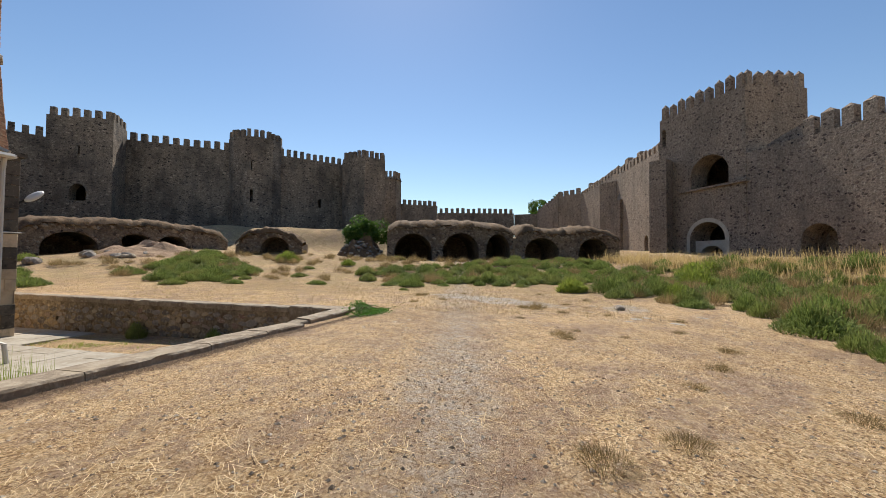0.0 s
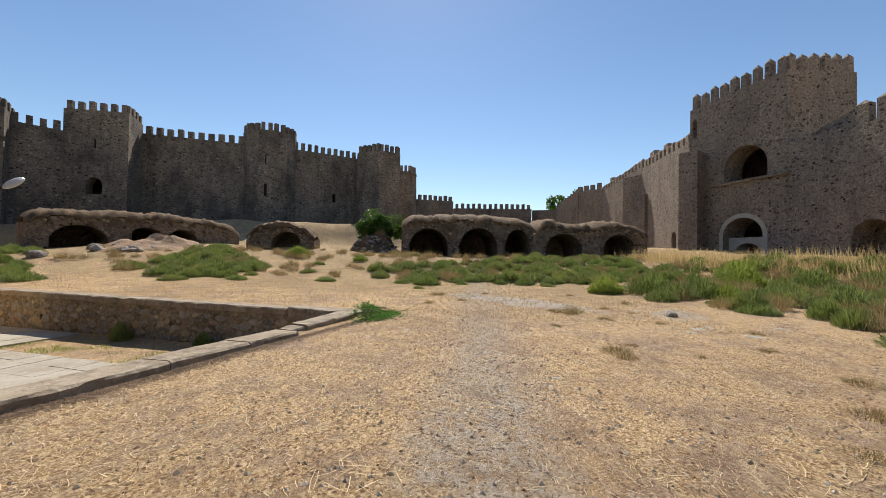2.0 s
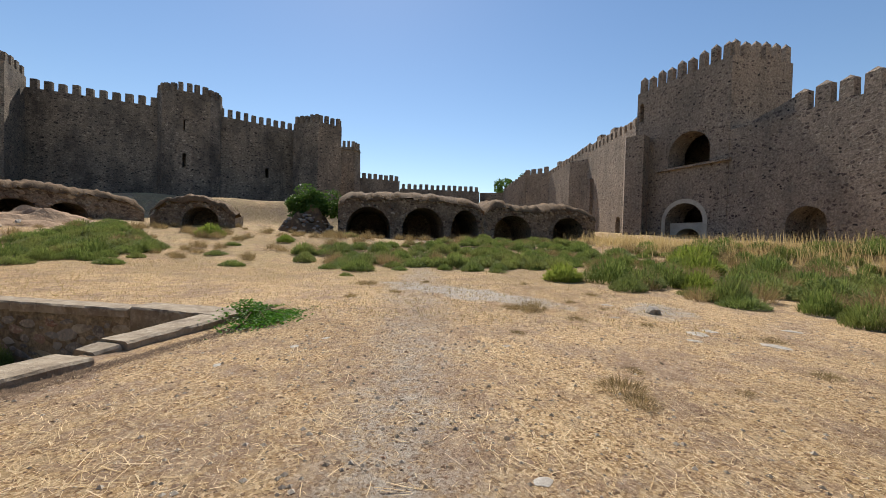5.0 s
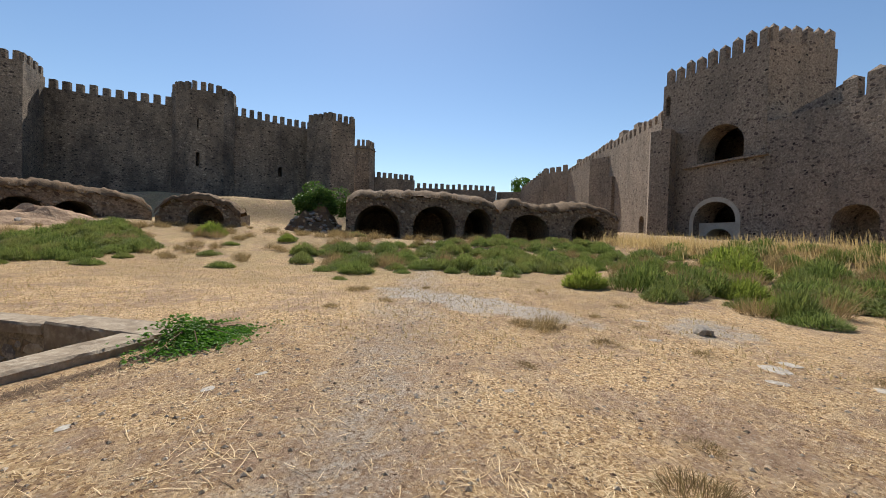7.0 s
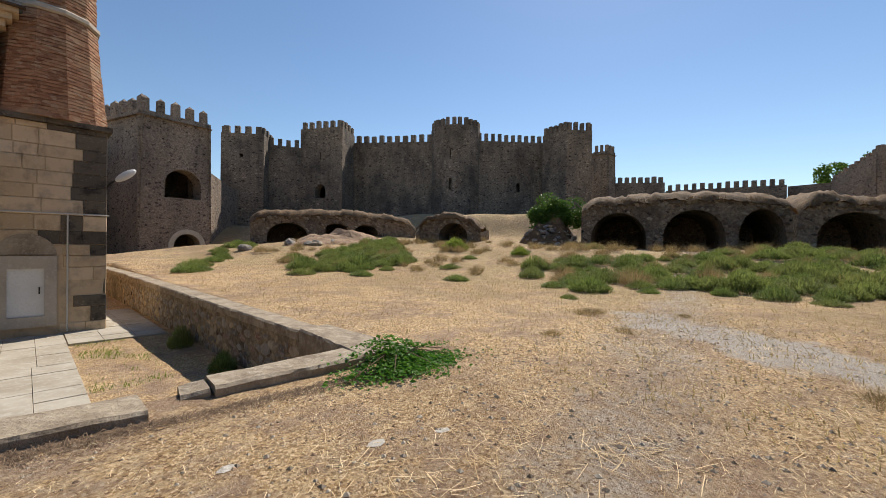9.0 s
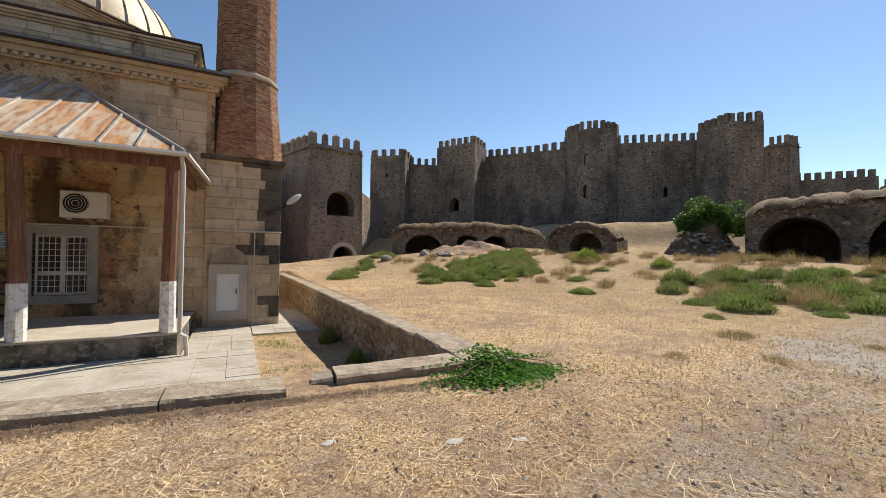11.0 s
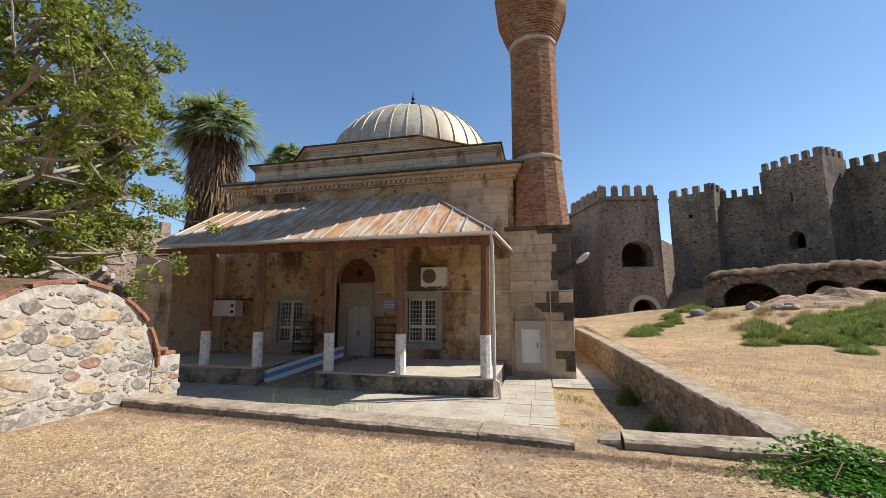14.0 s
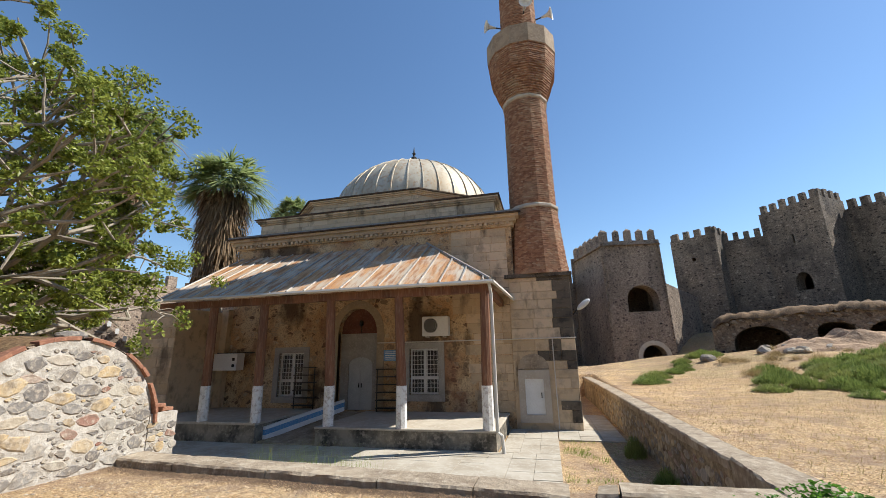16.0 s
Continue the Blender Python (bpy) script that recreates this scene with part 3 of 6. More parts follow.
# gate tower by the mosque, with its window and door
gate = [(6.3, 35.6), (13.3, 36.6), (14.4, 45.5), (3.2, 45.0)]
g_door, g_win = (3.2, 5.9, -1.6, 1.2, 1.35, 1.4, 1), (2.4, 6.0, 6.4, 7.9, 1.65, 2.0, 1)
ob = tower("wall_tower_gate", gate, -2, 15.2, [5, 0, 0, 6], CASTLE, cap=0.35, openings={0: [(5.5, [g_door]), (15.2, [g_win])]}, lean=0.022, h=1.3,
           label="brown rubble castle tower with arched window and door")
bm = bmesh.new()
arch_ring(bm, gate[0], gate[1], g_door, 0.5, 0.03, (-0.14, 0.99))
part("door_surround", bm, WHITE_STONE, ob, "pale dressed stone arch")
wall_run("wall_gate_east", (13.6, 40), (21, 49.5), 10.5, 9.0, -1, mat=CASTLE, label="plain brown rubble castle wall")
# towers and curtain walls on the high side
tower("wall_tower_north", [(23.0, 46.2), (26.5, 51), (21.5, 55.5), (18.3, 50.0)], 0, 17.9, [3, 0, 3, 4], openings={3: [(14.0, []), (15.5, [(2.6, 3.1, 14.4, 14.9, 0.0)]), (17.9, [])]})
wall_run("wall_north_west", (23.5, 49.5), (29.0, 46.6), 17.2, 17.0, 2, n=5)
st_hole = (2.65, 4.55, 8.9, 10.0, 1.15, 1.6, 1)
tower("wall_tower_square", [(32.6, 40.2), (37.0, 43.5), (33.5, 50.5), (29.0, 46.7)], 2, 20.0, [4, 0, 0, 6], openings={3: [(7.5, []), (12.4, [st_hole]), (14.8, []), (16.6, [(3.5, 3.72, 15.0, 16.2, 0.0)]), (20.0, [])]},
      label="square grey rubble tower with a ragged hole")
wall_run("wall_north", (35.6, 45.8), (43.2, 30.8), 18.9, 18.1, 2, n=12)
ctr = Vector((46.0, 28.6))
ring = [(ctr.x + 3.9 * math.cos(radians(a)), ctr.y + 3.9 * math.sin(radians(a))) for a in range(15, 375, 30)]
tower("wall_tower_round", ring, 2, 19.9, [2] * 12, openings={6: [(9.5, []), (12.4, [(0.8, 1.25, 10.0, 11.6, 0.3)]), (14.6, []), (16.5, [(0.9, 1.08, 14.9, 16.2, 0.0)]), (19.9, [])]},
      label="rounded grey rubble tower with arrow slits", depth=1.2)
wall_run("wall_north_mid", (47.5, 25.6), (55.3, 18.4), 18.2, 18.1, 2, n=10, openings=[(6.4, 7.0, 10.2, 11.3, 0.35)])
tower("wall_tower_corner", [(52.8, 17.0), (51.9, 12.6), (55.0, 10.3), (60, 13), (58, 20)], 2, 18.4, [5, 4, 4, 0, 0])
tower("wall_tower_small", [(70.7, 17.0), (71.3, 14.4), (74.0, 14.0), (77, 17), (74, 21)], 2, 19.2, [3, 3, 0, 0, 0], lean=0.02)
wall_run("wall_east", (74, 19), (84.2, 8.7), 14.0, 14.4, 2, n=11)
wall_run("wall_east_low", (85.2, 8.7), (92.3, -8.8), 12.9, 13.2, 2, n=14)
wall_run("wall_east_end", (92.3, -8.9), (88.5, -16), 12.9, 12.6, 2, label="plain low rubble castle wall")
# the sunny side: a stair wall climbs to the great tower
tower("wall_tower_east", [(81.0, -18.6), (76.7, -23.2), (81, -29), (87, -24)], 2, 15.2, [4, 0, 0, 4], CASTLE)
wall_run("wall_stair_east", (87.5, -14.5), (80.5, -19.0), 12.7, 15.3, 2, mat=CASTLE, n=8, h=0.7, label="rubble wall with a stepped sloping top")
wall_run("wall_south_east", (77, -23.2), (59.5, -27.4), 14.5, 15.7, 1, n=14, mat=CASTLE, cap=0.3, h=0.9, label="rubble castle wall with sloping battlements")
wm = wall_run("wall_south_mid", (59.5, -27.4), (43.4, -29.2), 15.3, 14.6, 1, n=11, mat=CASTLE, cap=0.3, h=1.0, openings=[(11.2, 12.6, 2.0, 4.2, 0.7)], label="rubble castle wall beside the great tower")
for u0, u1, z in ((12.3, 14.0, 17.0), (7.3, 8.7, 16.6), (-14.3, -13.2, 16.5)):
    p, q = Vector((43.4, -29.2)), Vector((59.5, -27.4))
    if u0 < 0:
        p, q, u0, u1 = q, Vector((77.0, -23.2)), -u1, -u0
    e = (q - p).normalized()
    o = Vector((e.y, -e.x)) * 0.3
    bm = bmesh.new()
    prism(bm, [tuple(p + e * u0 + o), tuple(p + e * u1 + o), tuple(p + e * u1 + o * 3.5), tuple(p + e * u0 + o * 3.5)], 14.0, z, 0.97, 0.12)
    part("tall_merlon", bm, CASTLE, wm, "tall square merlon")
tower("wall_buttress_near", [(41.7, -27.7), (40.3, -29.1), (43, -31), (45, -28.5)], 0, 13.0, [0, 0, 0, 0], CASTLE, label="tall rubble buttress")
tower("wall_buttress_far", [(62.5, -25.0), (60.1, -27.2), (62, -29), (65, -26.5)], 2, 14.4, [0, 0, 0, 0], CASTLE, label="tall rubble buttress")
tower("wall_buttress_low", [(59.0, -26.2), (57.2, -27.2), (58, -29), (60.5, -28)], 2, 11.0, [0, 0, 0, 0], CASTLE, label="low sloping rubble buttress")
# the great tower with its terrace, the wall beside it
g_c, g_l, g_r = (34.2, -34.2), (43.5, -29.3), (36.4, -40.3)
b_win, b_door = (1.75, 6.2, 9.3, 10.5, 2.05, 2.2, 1), (2.15, 6.3, 1.5, 3.9, 1.75, 2.6, 1)
ob = tower("wall_tower_great", [g_c, g_l, (46.2, -35.5), g_r], 0, 18.2, [9, 0, 0, 6], CASTLE, h=1.3, cap=0.4,
           openings={0: [(7.5, [b_door]), (14.0, [b_win]), (14.9, []), (17.4, [(9.6, 10.2, 15.0, 16.6, 0.4)]), (18.2, [])]}, depth=2.6, label="great brown rubble tower with arched window and gate")
bm = bmesh.new()
arch_ring(bm, g_c, g_l, b_door, 0.42, 0.04, (0.47, -0.88))
part("door_surround", bm, WHITE_STONE, ob, "pale dressed stone arch")
bm = bmesh.new()
d = (Vector(g_l) - Vector(g_c)).normalized()
s = Vector((d.y, -d.x))
q = [Vector(g_c) - s * 0.35 - d * 0.3, Vector(g_l) - s * 0.35 - d * 2.9, Vector(g_l) + s * 0.1 - d * 2.9, Vector(g_c) + s * 0.1 - d * 0.3]
prism(bm, [tuple(p) for p in q], 9.05, 9.25)
part("ledge", bm, CASTLE, ob, "projecting stone ledge")
bm = bmesh.new()
p = Vector(g_c) + d * 2.2 + s * 0.6
arch_wall(bm, p, p + d * 4.0, 1.5, 3.75, [(0.75, 3.3, 1.6, 2.35, 0.85, 1.4, 1)], 1.4, s)
part("door_infill", bm, WHITE_STONE, ob, "pale wall under the gate arch, with a low opening")
ws = wall_run("wall_south", (34.4, -34.2), (23.6, -37.8), 11.75, 11.4, 0, mat=CASTLE, thick=2.5, openings=[(5.35, 8.2, 1.5, 3.3, 1.25)], depth=2.2, label="brown rubble castle wall with tall capped battlements")
sd = Vector((-10.8, -3.6)).normalized()
su = lambda u, q=0.32: Vector((34.4, -34.2)) + sd * u + Vector((-sd.y, sd.x)) * q
merlons(ws, su(5.33), su(11.12), 11.58, 11.4, 4, CASTLE, w=0.66, h=1.42, cap=0.34)
bm = bmesh.new()
prism(bm, [tuple(su(1.4, 0.9)), tuple(su(5.36, 0.5)), tuple(su(5.36, 1.2)), tuple(su(1.4, 1.5))], 11.3, [12.2, 12.95, 12.95, 12.2])
part("parapet", bm, CASTLE, ws, "plain stretch of rubble parapet")
wall_run("wall_south_west", (23.6, -37.8), (-6, -46), 11.4, 11.0, 0, n=21, mat=CASTLE, h=1.5, cap=0.4, thick=2.5)
wall_run("wall_back", (-6, -46), (-45, -30), 10.5, 10.5, -1, n=20, mat=CASTLE)
wall_run("wall_west", (-45, -30), (-40, 20), 9.5, 9.5, -1, n=24, mat=CASTLE)
wall_run("wall_behind_mosque", (-40, 20), (-14, 22), 9.0, 9.0, -1, n=16, mat=CASTLE)
wall_run("wall_behind_gate", (-14, 22), (3.4, 44), 10.5, 11.5, -1, n=14, mat=CASTLE)


# ---- vaulted ruins ----
RUINS = []


def ruin(name, a, b, z0, z_top, openings, deep, depth, label, bulge=0.5, mat=None, seed=1.0):
    """A row of vaults under an earth mound: a rubble front with arches, and a rounded turf top."""
    a, b = Vector(a), Vector(b)
    L = (b - a).length
    d = (b - a) / L
    s = -facing_in(a, b, Vector((0, -14)))

    def top(u):
        e = min(1.0, u / 1.2, (L - u) / 1.2)
        return z_top(u) - 0.5 * (1 - max(0.0, e)) ** 2 + 0.12 * noise.noise((u * 0.5, seed, 0.0)) + 0.09 * noise.noise((u * 2.6, seed, 2.0))
    bm = bmesh.new()
    arch_wall(bm, a, b, z0, lambda u: top(u) - 0.3, openings, depth, s, lean=0.03)
    for p, u in ((a, 0.0), (b, L)):
        e = p + s * deep
        bm.faces.new([bm.verts.new(v) for v in ((p.x, p.y, z0), (e.x, e.y, z0), (e.x, e.y, top(u)), (p.x + s.x * 0.1, p.y + s.y * 0.1, top(u) - 0.3))])
    ob = tagged(part(name, bm, mat or RUIN, fix=False), label, "ruin", kind="structure")
    bm = bmesh.new()
    nu, nv = int(L / 0.2), 14
    rows = []
    for j in range(nv + 1):
        v = j / nv
        row = []
        for i in range(nu + 1):
            u = L * i / nu
            p = a + d * u + s * (-0.12 + (deep + 0.12) * v ** 1.5)
            z = top(u) - 0.34 + (0.34 + bulge * math.sin(min(1.0, v * 1.4) * math.pi / 2)) * min(1.0, v * 6) - (0.9 * max(0, v - 0.7) / 0.3)
            row.append(bm.verts.new((p.x, p.y, z + 0.18 * noise.noise((p.x * 0.8, p.y * 0.8, seed)) + 0.2 * noise.noise((p.x * 2.3, p.y * 2.3, seed)) + 0.1 * noise.noise((p.x * 5.5, p.y * 5.5, seed)))))
        rows.append(row)
    for r0, r1 in zip(rows, rows[1:]):
        for i in range(nu):
            f = bm.faces.new((r0[i], r0[i + 1], r1[i + 1], r1[i]))
            f.smooth = True
    part("turf", bm, DRY_TOP, ob, "rounded top of dry earth and grass", fix=False)
    RUINS.append((ob, a, d, s, L, top, openings, z0, deep))
    return ob


ruin("ruin_vaults", (25.9, -1.9), (29.85, -13.1), 0.8, lambda u: 4.75 + 0.25 * math.sin(u / 11 * math.pi), [(0.65, 4.15, 1.4, 2.2, 1.75), (5.15, 8.6, 1.4, 2.3, 1.75), (9.25, 11.6, 1.4, 2.3, 1.7)], 9, 7, "row of dark stone vaults under an earth mound", seed=1.3)
ruin("ruin_vaults_east", (29.9, -13.3), (33.4, -23.1), 0.8, lambda u: 4.45 + 0.2 * math.sin(u * 1.1), [(0.9, 4.3, 1.4, 2.2, 1.5), (6.3, 9.3, 1.4, 2.3, 1.4)], 7, 5, "low row of broken stone vaults", seed=4.1)
ruin("ruin_vaults_north", (11.7, 20.9), (25.2, 14.9), 1.0, lambda u: 4.15 + 0.35 * math.sin(u / 14.8 * math.pi) - 0.05 * max(0, u - 11), [(1.3, 4.7, 1.6, 2.2, 1.25), (6.2, 8.2, 2.2, 2.9, 0.6), (8.7, 11.1, 2.2, 2.5, 0.95)], 6, 5, "long low vaulted ruin under dry turf", bulge=0.35, seed=7.7)
ruin("ruin_arch", (21.6, 10.85), (23.75, 5.5), 1.2, lambda u: 3.45 + 0.62 * math.sin(u / 5.77 * math.pi), [(2.1, 4.6, 1.8, 2.3, 1.15)], 2.5, 2.3, "small free-standing rubble arch", bulge=0.15, seed=2.2)

# ---- mosque ----
mosque = group_at("mosque", -8.5, 6, -1, "old stone mosque with lead dome and porch", "mosque")


def mpart(name, bm, mat, label="", fix=True, parent=None):
    return under(parent or mosque, part(name, bm, mat, None, label, fix))


# front wall with its openings: u runs from the left end
WX0, WX1 = -15.1, -2.08
win1, win2 = (-12.4 - WX0, -11.18 - WX0, 0.1, 1.9, 0.0), (-6.42 - WX0, -5.22 - WX0, 0.2, 1.95, 0.0)
door_o = (-9.62 - WX0, -7.85 - WX0, -0.42, 2.65, 1.05, 0.45)
bm = bmesh.new()
arch_wall(bm, (WX0, 0), (WX1, 0), -1.05, 3.9, [(*win1, 0.35), (*win2, 0.35), door_o], 0.4, (0, 1), back=False)
mpart("front_wall", bm, PLASTER, "crumbling plaster over rubble", fix=False)
bm = bmesh.new()
v = [bm.verts.new(p) for p in ((WX0, 0, 3.9), (WX1, 0, 3.9), (WX1, 0, 6.75), (WX0, 0, 6.75))]
bm.faces.new(v)
for x in (WX0, WX1):
    bm.faces.new([bm.verts.new(p) for p in ((x, 0, -1.05), (x, 13, -1.05), (x, 13, 6.75), (x, 0, 6.75))])
bm.faces.new([bm.verts.new(p) for p in ((WX0, 13, -1.05), (WX1, 13, -1.05), (WX1, 13, 6.75), (WX0, 13, 6.75))])
mpart("upper_wall", bm, PLASTER, "weathered stone wall under the eaves", fix=False)
# a near-black sheet paints in the shade of the rooms behind windows and door
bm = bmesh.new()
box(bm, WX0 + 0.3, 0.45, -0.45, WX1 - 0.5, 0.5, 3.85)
mpart("room_shade_sheet", bm, SHADE_BLACK)


def cornice(name, x0, y0, x1, y1, z, out, h, teeth, mat):
    """A cornice of stepped courses round a rectangle, with a row of small dentils on the front."""
    for k in range(3):
        o = out * (k + 1) / 3
        bm = bmesh.new()
        box(bm, x0 - o, y0 - o, z + h * k / 3, x1 + o, y1 + o, z + h * (k + 1) / 3 - 0.004)
        ob = mpart(name, bm, mat, "projecting stone course")
    if teeth:
        bm = bmesh.new()
        box(bm, -0.06, -0.05, -0.05, 0.06, 0.05, 0.05)
        me = mesh_of("dentil", bm)
        me.materials.append(mat)
        n = int((x1 - x0) / 0.22)
        for i in range(n):
            t = new("dentil", me)
            t.location = (x0 + (x1 - x0) * (i + 0.5) / n, y0 - out * 0.5, z + h / 3 - 0.06)
            under(mosque, t)
    return ob


cornice("cornice", WX0, 0, WX1, 13, 6.75, 0.34, 0.5, True, ASHLAR)
bm = bmesh.new()
prism(bm, [(WX0 - 0.4, -0.4), (WX1 + 0.4, -0.4), (WX1 + 0.4, 13.4), (WX0 - 0.4, 13.4)], 7.25, 7.33)
v = [bm.verts.new(p) for p in ((WX0 - 0.4, -0.42, 7.33), (WX1 + 0.4, -0.42, 7.33), (WX1 - 0.55, 0.75, 7.75), (WX0 + 0.65, 0.75, 7.75))]
bm.faces.new(v)
bm.faces.new([bm.verts.new(p) for p in ((WX1 + 0.4, -0.42, 7.33), (WX1 + 0.4, 13.4, 7.33), (WX1 - 0.55, 12.2, 7.75), (WX1 - 0.55, 0.75, 7.75))])
bm.faces.new([bm.verts.new(p) for p in ((WX0 - 0.4, -0.42, 7.33), (WX0 - 0.4, 13.4, 7.33), (WX0 + 0.65, 12.2, 7.75), (WX0 + 0.65, 0.75, 7.75))])
mpart("roof_skirt", bm, mottled("grey_sheet", (0.30, 0.30, 0.29), (0.22, 0.22, 0.215), (0.36, 0.34, 0.31), 1.2, 12, 0.6, 0.2), "grey sheet metal roof edge")
# square tier and the chamfered drum
bm = bmesh.new()
box(bm, -14.67, 0.8, 7.4, -2.79, 12.2, 8.22)
mpart("roof_tier", bm, ASHLAR, "low stone tier with a ledge")
cornice("tier_ledge", -14.67, 0.8, -2.79, 12.2, 8.22, 0.2, 0.24, False, ASHLAR)
dx, dy = -8.85, 6.4
octo = [(-12.1, 1.35), (-6.47, 1.35), (-3.9, 3.4), (-3.9, 9.4), (-6.47, 11.4), (-12.1, 11.4), (-14.2, 9.4), (-14.2, 3.4)]
bm = bmesh.new()
prism(bm, octo, 8.3, 9.2)
mpart("drum", bm, ASHLAR, "chamfered ashlar drum")
bm = bmesh.new()
for k in range(3):
    f = 1 + 0.013 * (k + 1)
    prism(bm, [(dx + (p[0] - dx) * f, dy + (p[1] - dy) * f) for p in octo], 9.2 + 0.07 * k, 9.262 + 0.07 * k)
mpart("drum_cornice", bm, ASHLAR, "thin stepped stone cornice")
FLASHING = mottled("brown_flashing", (0.085, 0.055, 0.035), (0.06, 0.042, 0.03), (0.15, 0.09, 0.05), 1.5, 14, 0.7, 0.1)
bm = bmesh.new()
prism(bm, [(dx + (p[0] - dx) * 1.052, dy + (p[1] - dy) * 1.052) for p in octo], 9.41, 9.47)
mpart("drum_flashing", bm, FLASHING, "dark brown metal edge")
bm = bmesh.new()
prism(bm, [(-14.93, 0.54), (-2.53, 0.54), (-2.53, 12.46), (-14.93, 12.46)], 8.465, 8.525)
mpart("tier_flashing", bm, FLASHING, "dark brown metal edge")
bm = bmesh.new()
prism(bm, [(WX0 - 0.46, -0.46), (WX1 + 0.46, -0.46), (WX1 + 0.46, -0.3), (WX0 - 0.46, -0.3)], 7.2, 7.245)
mpart("eave_flashing", bm, FLASHING, "dark brown metal edge")
# dome with standing seams
DR, DZ, DH = 4.85, 9.35, 3.88
DCX, DCY = -8.38, 6.5
bm = bmesh.new()
prof = [(DR * math.cos(a), DZ + DH * math.sin(a)) for a in [radians(90 * i / 20) for i in range(20)]] + [(0.05, DZ + DH)]
lathe(bm, prof, DCX, DCY, 64)
for f in bm.faces:
    f.smooth = len(f.verts) == 4
dome = mpart("dome", bm, DOME, "pale sheet-lead dome with raised seams")
bm = bmesh.new()
pts = [((DR + 0.01) * math.cos(a), 0, DZ + (DH + 0.01) * math.sin(a)) for a in [radians(88 * i / 16) for i in range(17)]]
tube(bm, pts, 0.045, 5, 0.6)
me = mesh_of("seam", bm)
me.materials.append(DOME)
for k in range(36):
    o = new("seam", me)
    o.matrix_world = pose(DCX, DCY, 0, 0, 0, k * 10 + 4)
    under(mosque, o)
    o.matrix_world = pose(DCX, DCY, 0, 0, 0, k * 10 + 4)
bm = bmesh.new()
lathe(bm, [(0.2, 13.15), (0.22, 13.3), (0.1, 13.45), (0.09, 13.8), (0.2, 13.95), (0.2, 14.02), (0.08, 14.14), (0.06, 14.24), (0.12, 14.33), (0.05, 14.44), (0.02, 14.8)], DCX, DCY, 10)
mpart("finial", bm, BLACK_IRON, "dark metal finial")

# door: portal of dressed stone, recessed wall with a low double door
bm = bmesh.new()
arch_ring(bm, (WX0, 0), (WX1, 0), (door_o[0], door_o[1], -0.42, 2.65, 1.05), 0.32, 0.03, (0, 1), 0.2)
mpart("portal", bm, mottled("portal_stone", (0.36, 0.28, 0.18), (0.29, 0.225, 0.15), (0.42, 0.34, 0.24), 1.6, 12), "arched stone door surround", fix=False)
bm = bmesh.new()
arch_wall(bm, (-9.62, 0.3), (-7.85, 0.3), -0.42, 2.65, [(0.36, 1.46, -0.42, 1.35, 0.32)], 0.12, (0, 1), back=False)
mpart("portal_infill", bm, GREY_STONE, "grey stone slabs round the doorway", fix=False)
bm = bmesh.new()
c = arch_curve((-9.62, -7.85, 2.65, 2.65, 1.05))
bm.faces.new([bm.verts.new((u, 0.3, z)) for u, z in c])
mpart("tympanum", bm, mottled("dark_red_plaster", (0.16, 0.065, 0.042), (0.12, 0.05, 0.035), (0.2, 0.1, 0.07), 2, 15), "dark red plastered arch head")
for k, (u0, u1) in enumerate(((-9.25, -8.715), (-8.705, -8.17))):
    bm = bmesh.new()
    o = (-9.26, -8.16, -0.42, 1.35, 0.32)
    head = [(u, z) for u, z in arch_curve(o, 16) if u0 <= u <= u1]
    f = [(u0, -0.42)] + ([(u0, 1.66)] if k else []) + head + ([] if k else [(u1, 1.66)]) + [(u1, -0.42)]
    fr = [bm.verts.new((u, 0.36, z)) for u, z in f]
    bk = [bm.verts.new((u, 0.42, z)) for u, z in f]
    bm.faces.new(fr)
    for i in range(len(f)):
        j = (i + 1) % len(f)
        bm.faces.new((fr[i], fr[j], bk[j], bk[i]))
    leaf = mpart("door_leaf", bm, GREY_DOOR, "grey painted wooden door leaf")
    bm = bmesh.new()
    tube(bm, [(-8.71 + (0.06 if k else -0.06), 0.33, 0.45), (-8.71 + (0.06 if k else -0.06), 0.33, 0.62)], 0.02)
    under(leaf, part("handle", bm, BLACK_IRON))
bm = bmesh.new()
tube(bm, [(-8.7, 0.28, 2.65), (-8.7, 0.26, 2.95)], 0.015)
lathe(bm, [(0.03, 2.95), (0.09, 3.0), (0.09, 3.12), (0.03, 3.2)], -8.7, 0.26, 8)
mpart("door_lamp", bm, BLACK_IRON, "small lamp over the door")


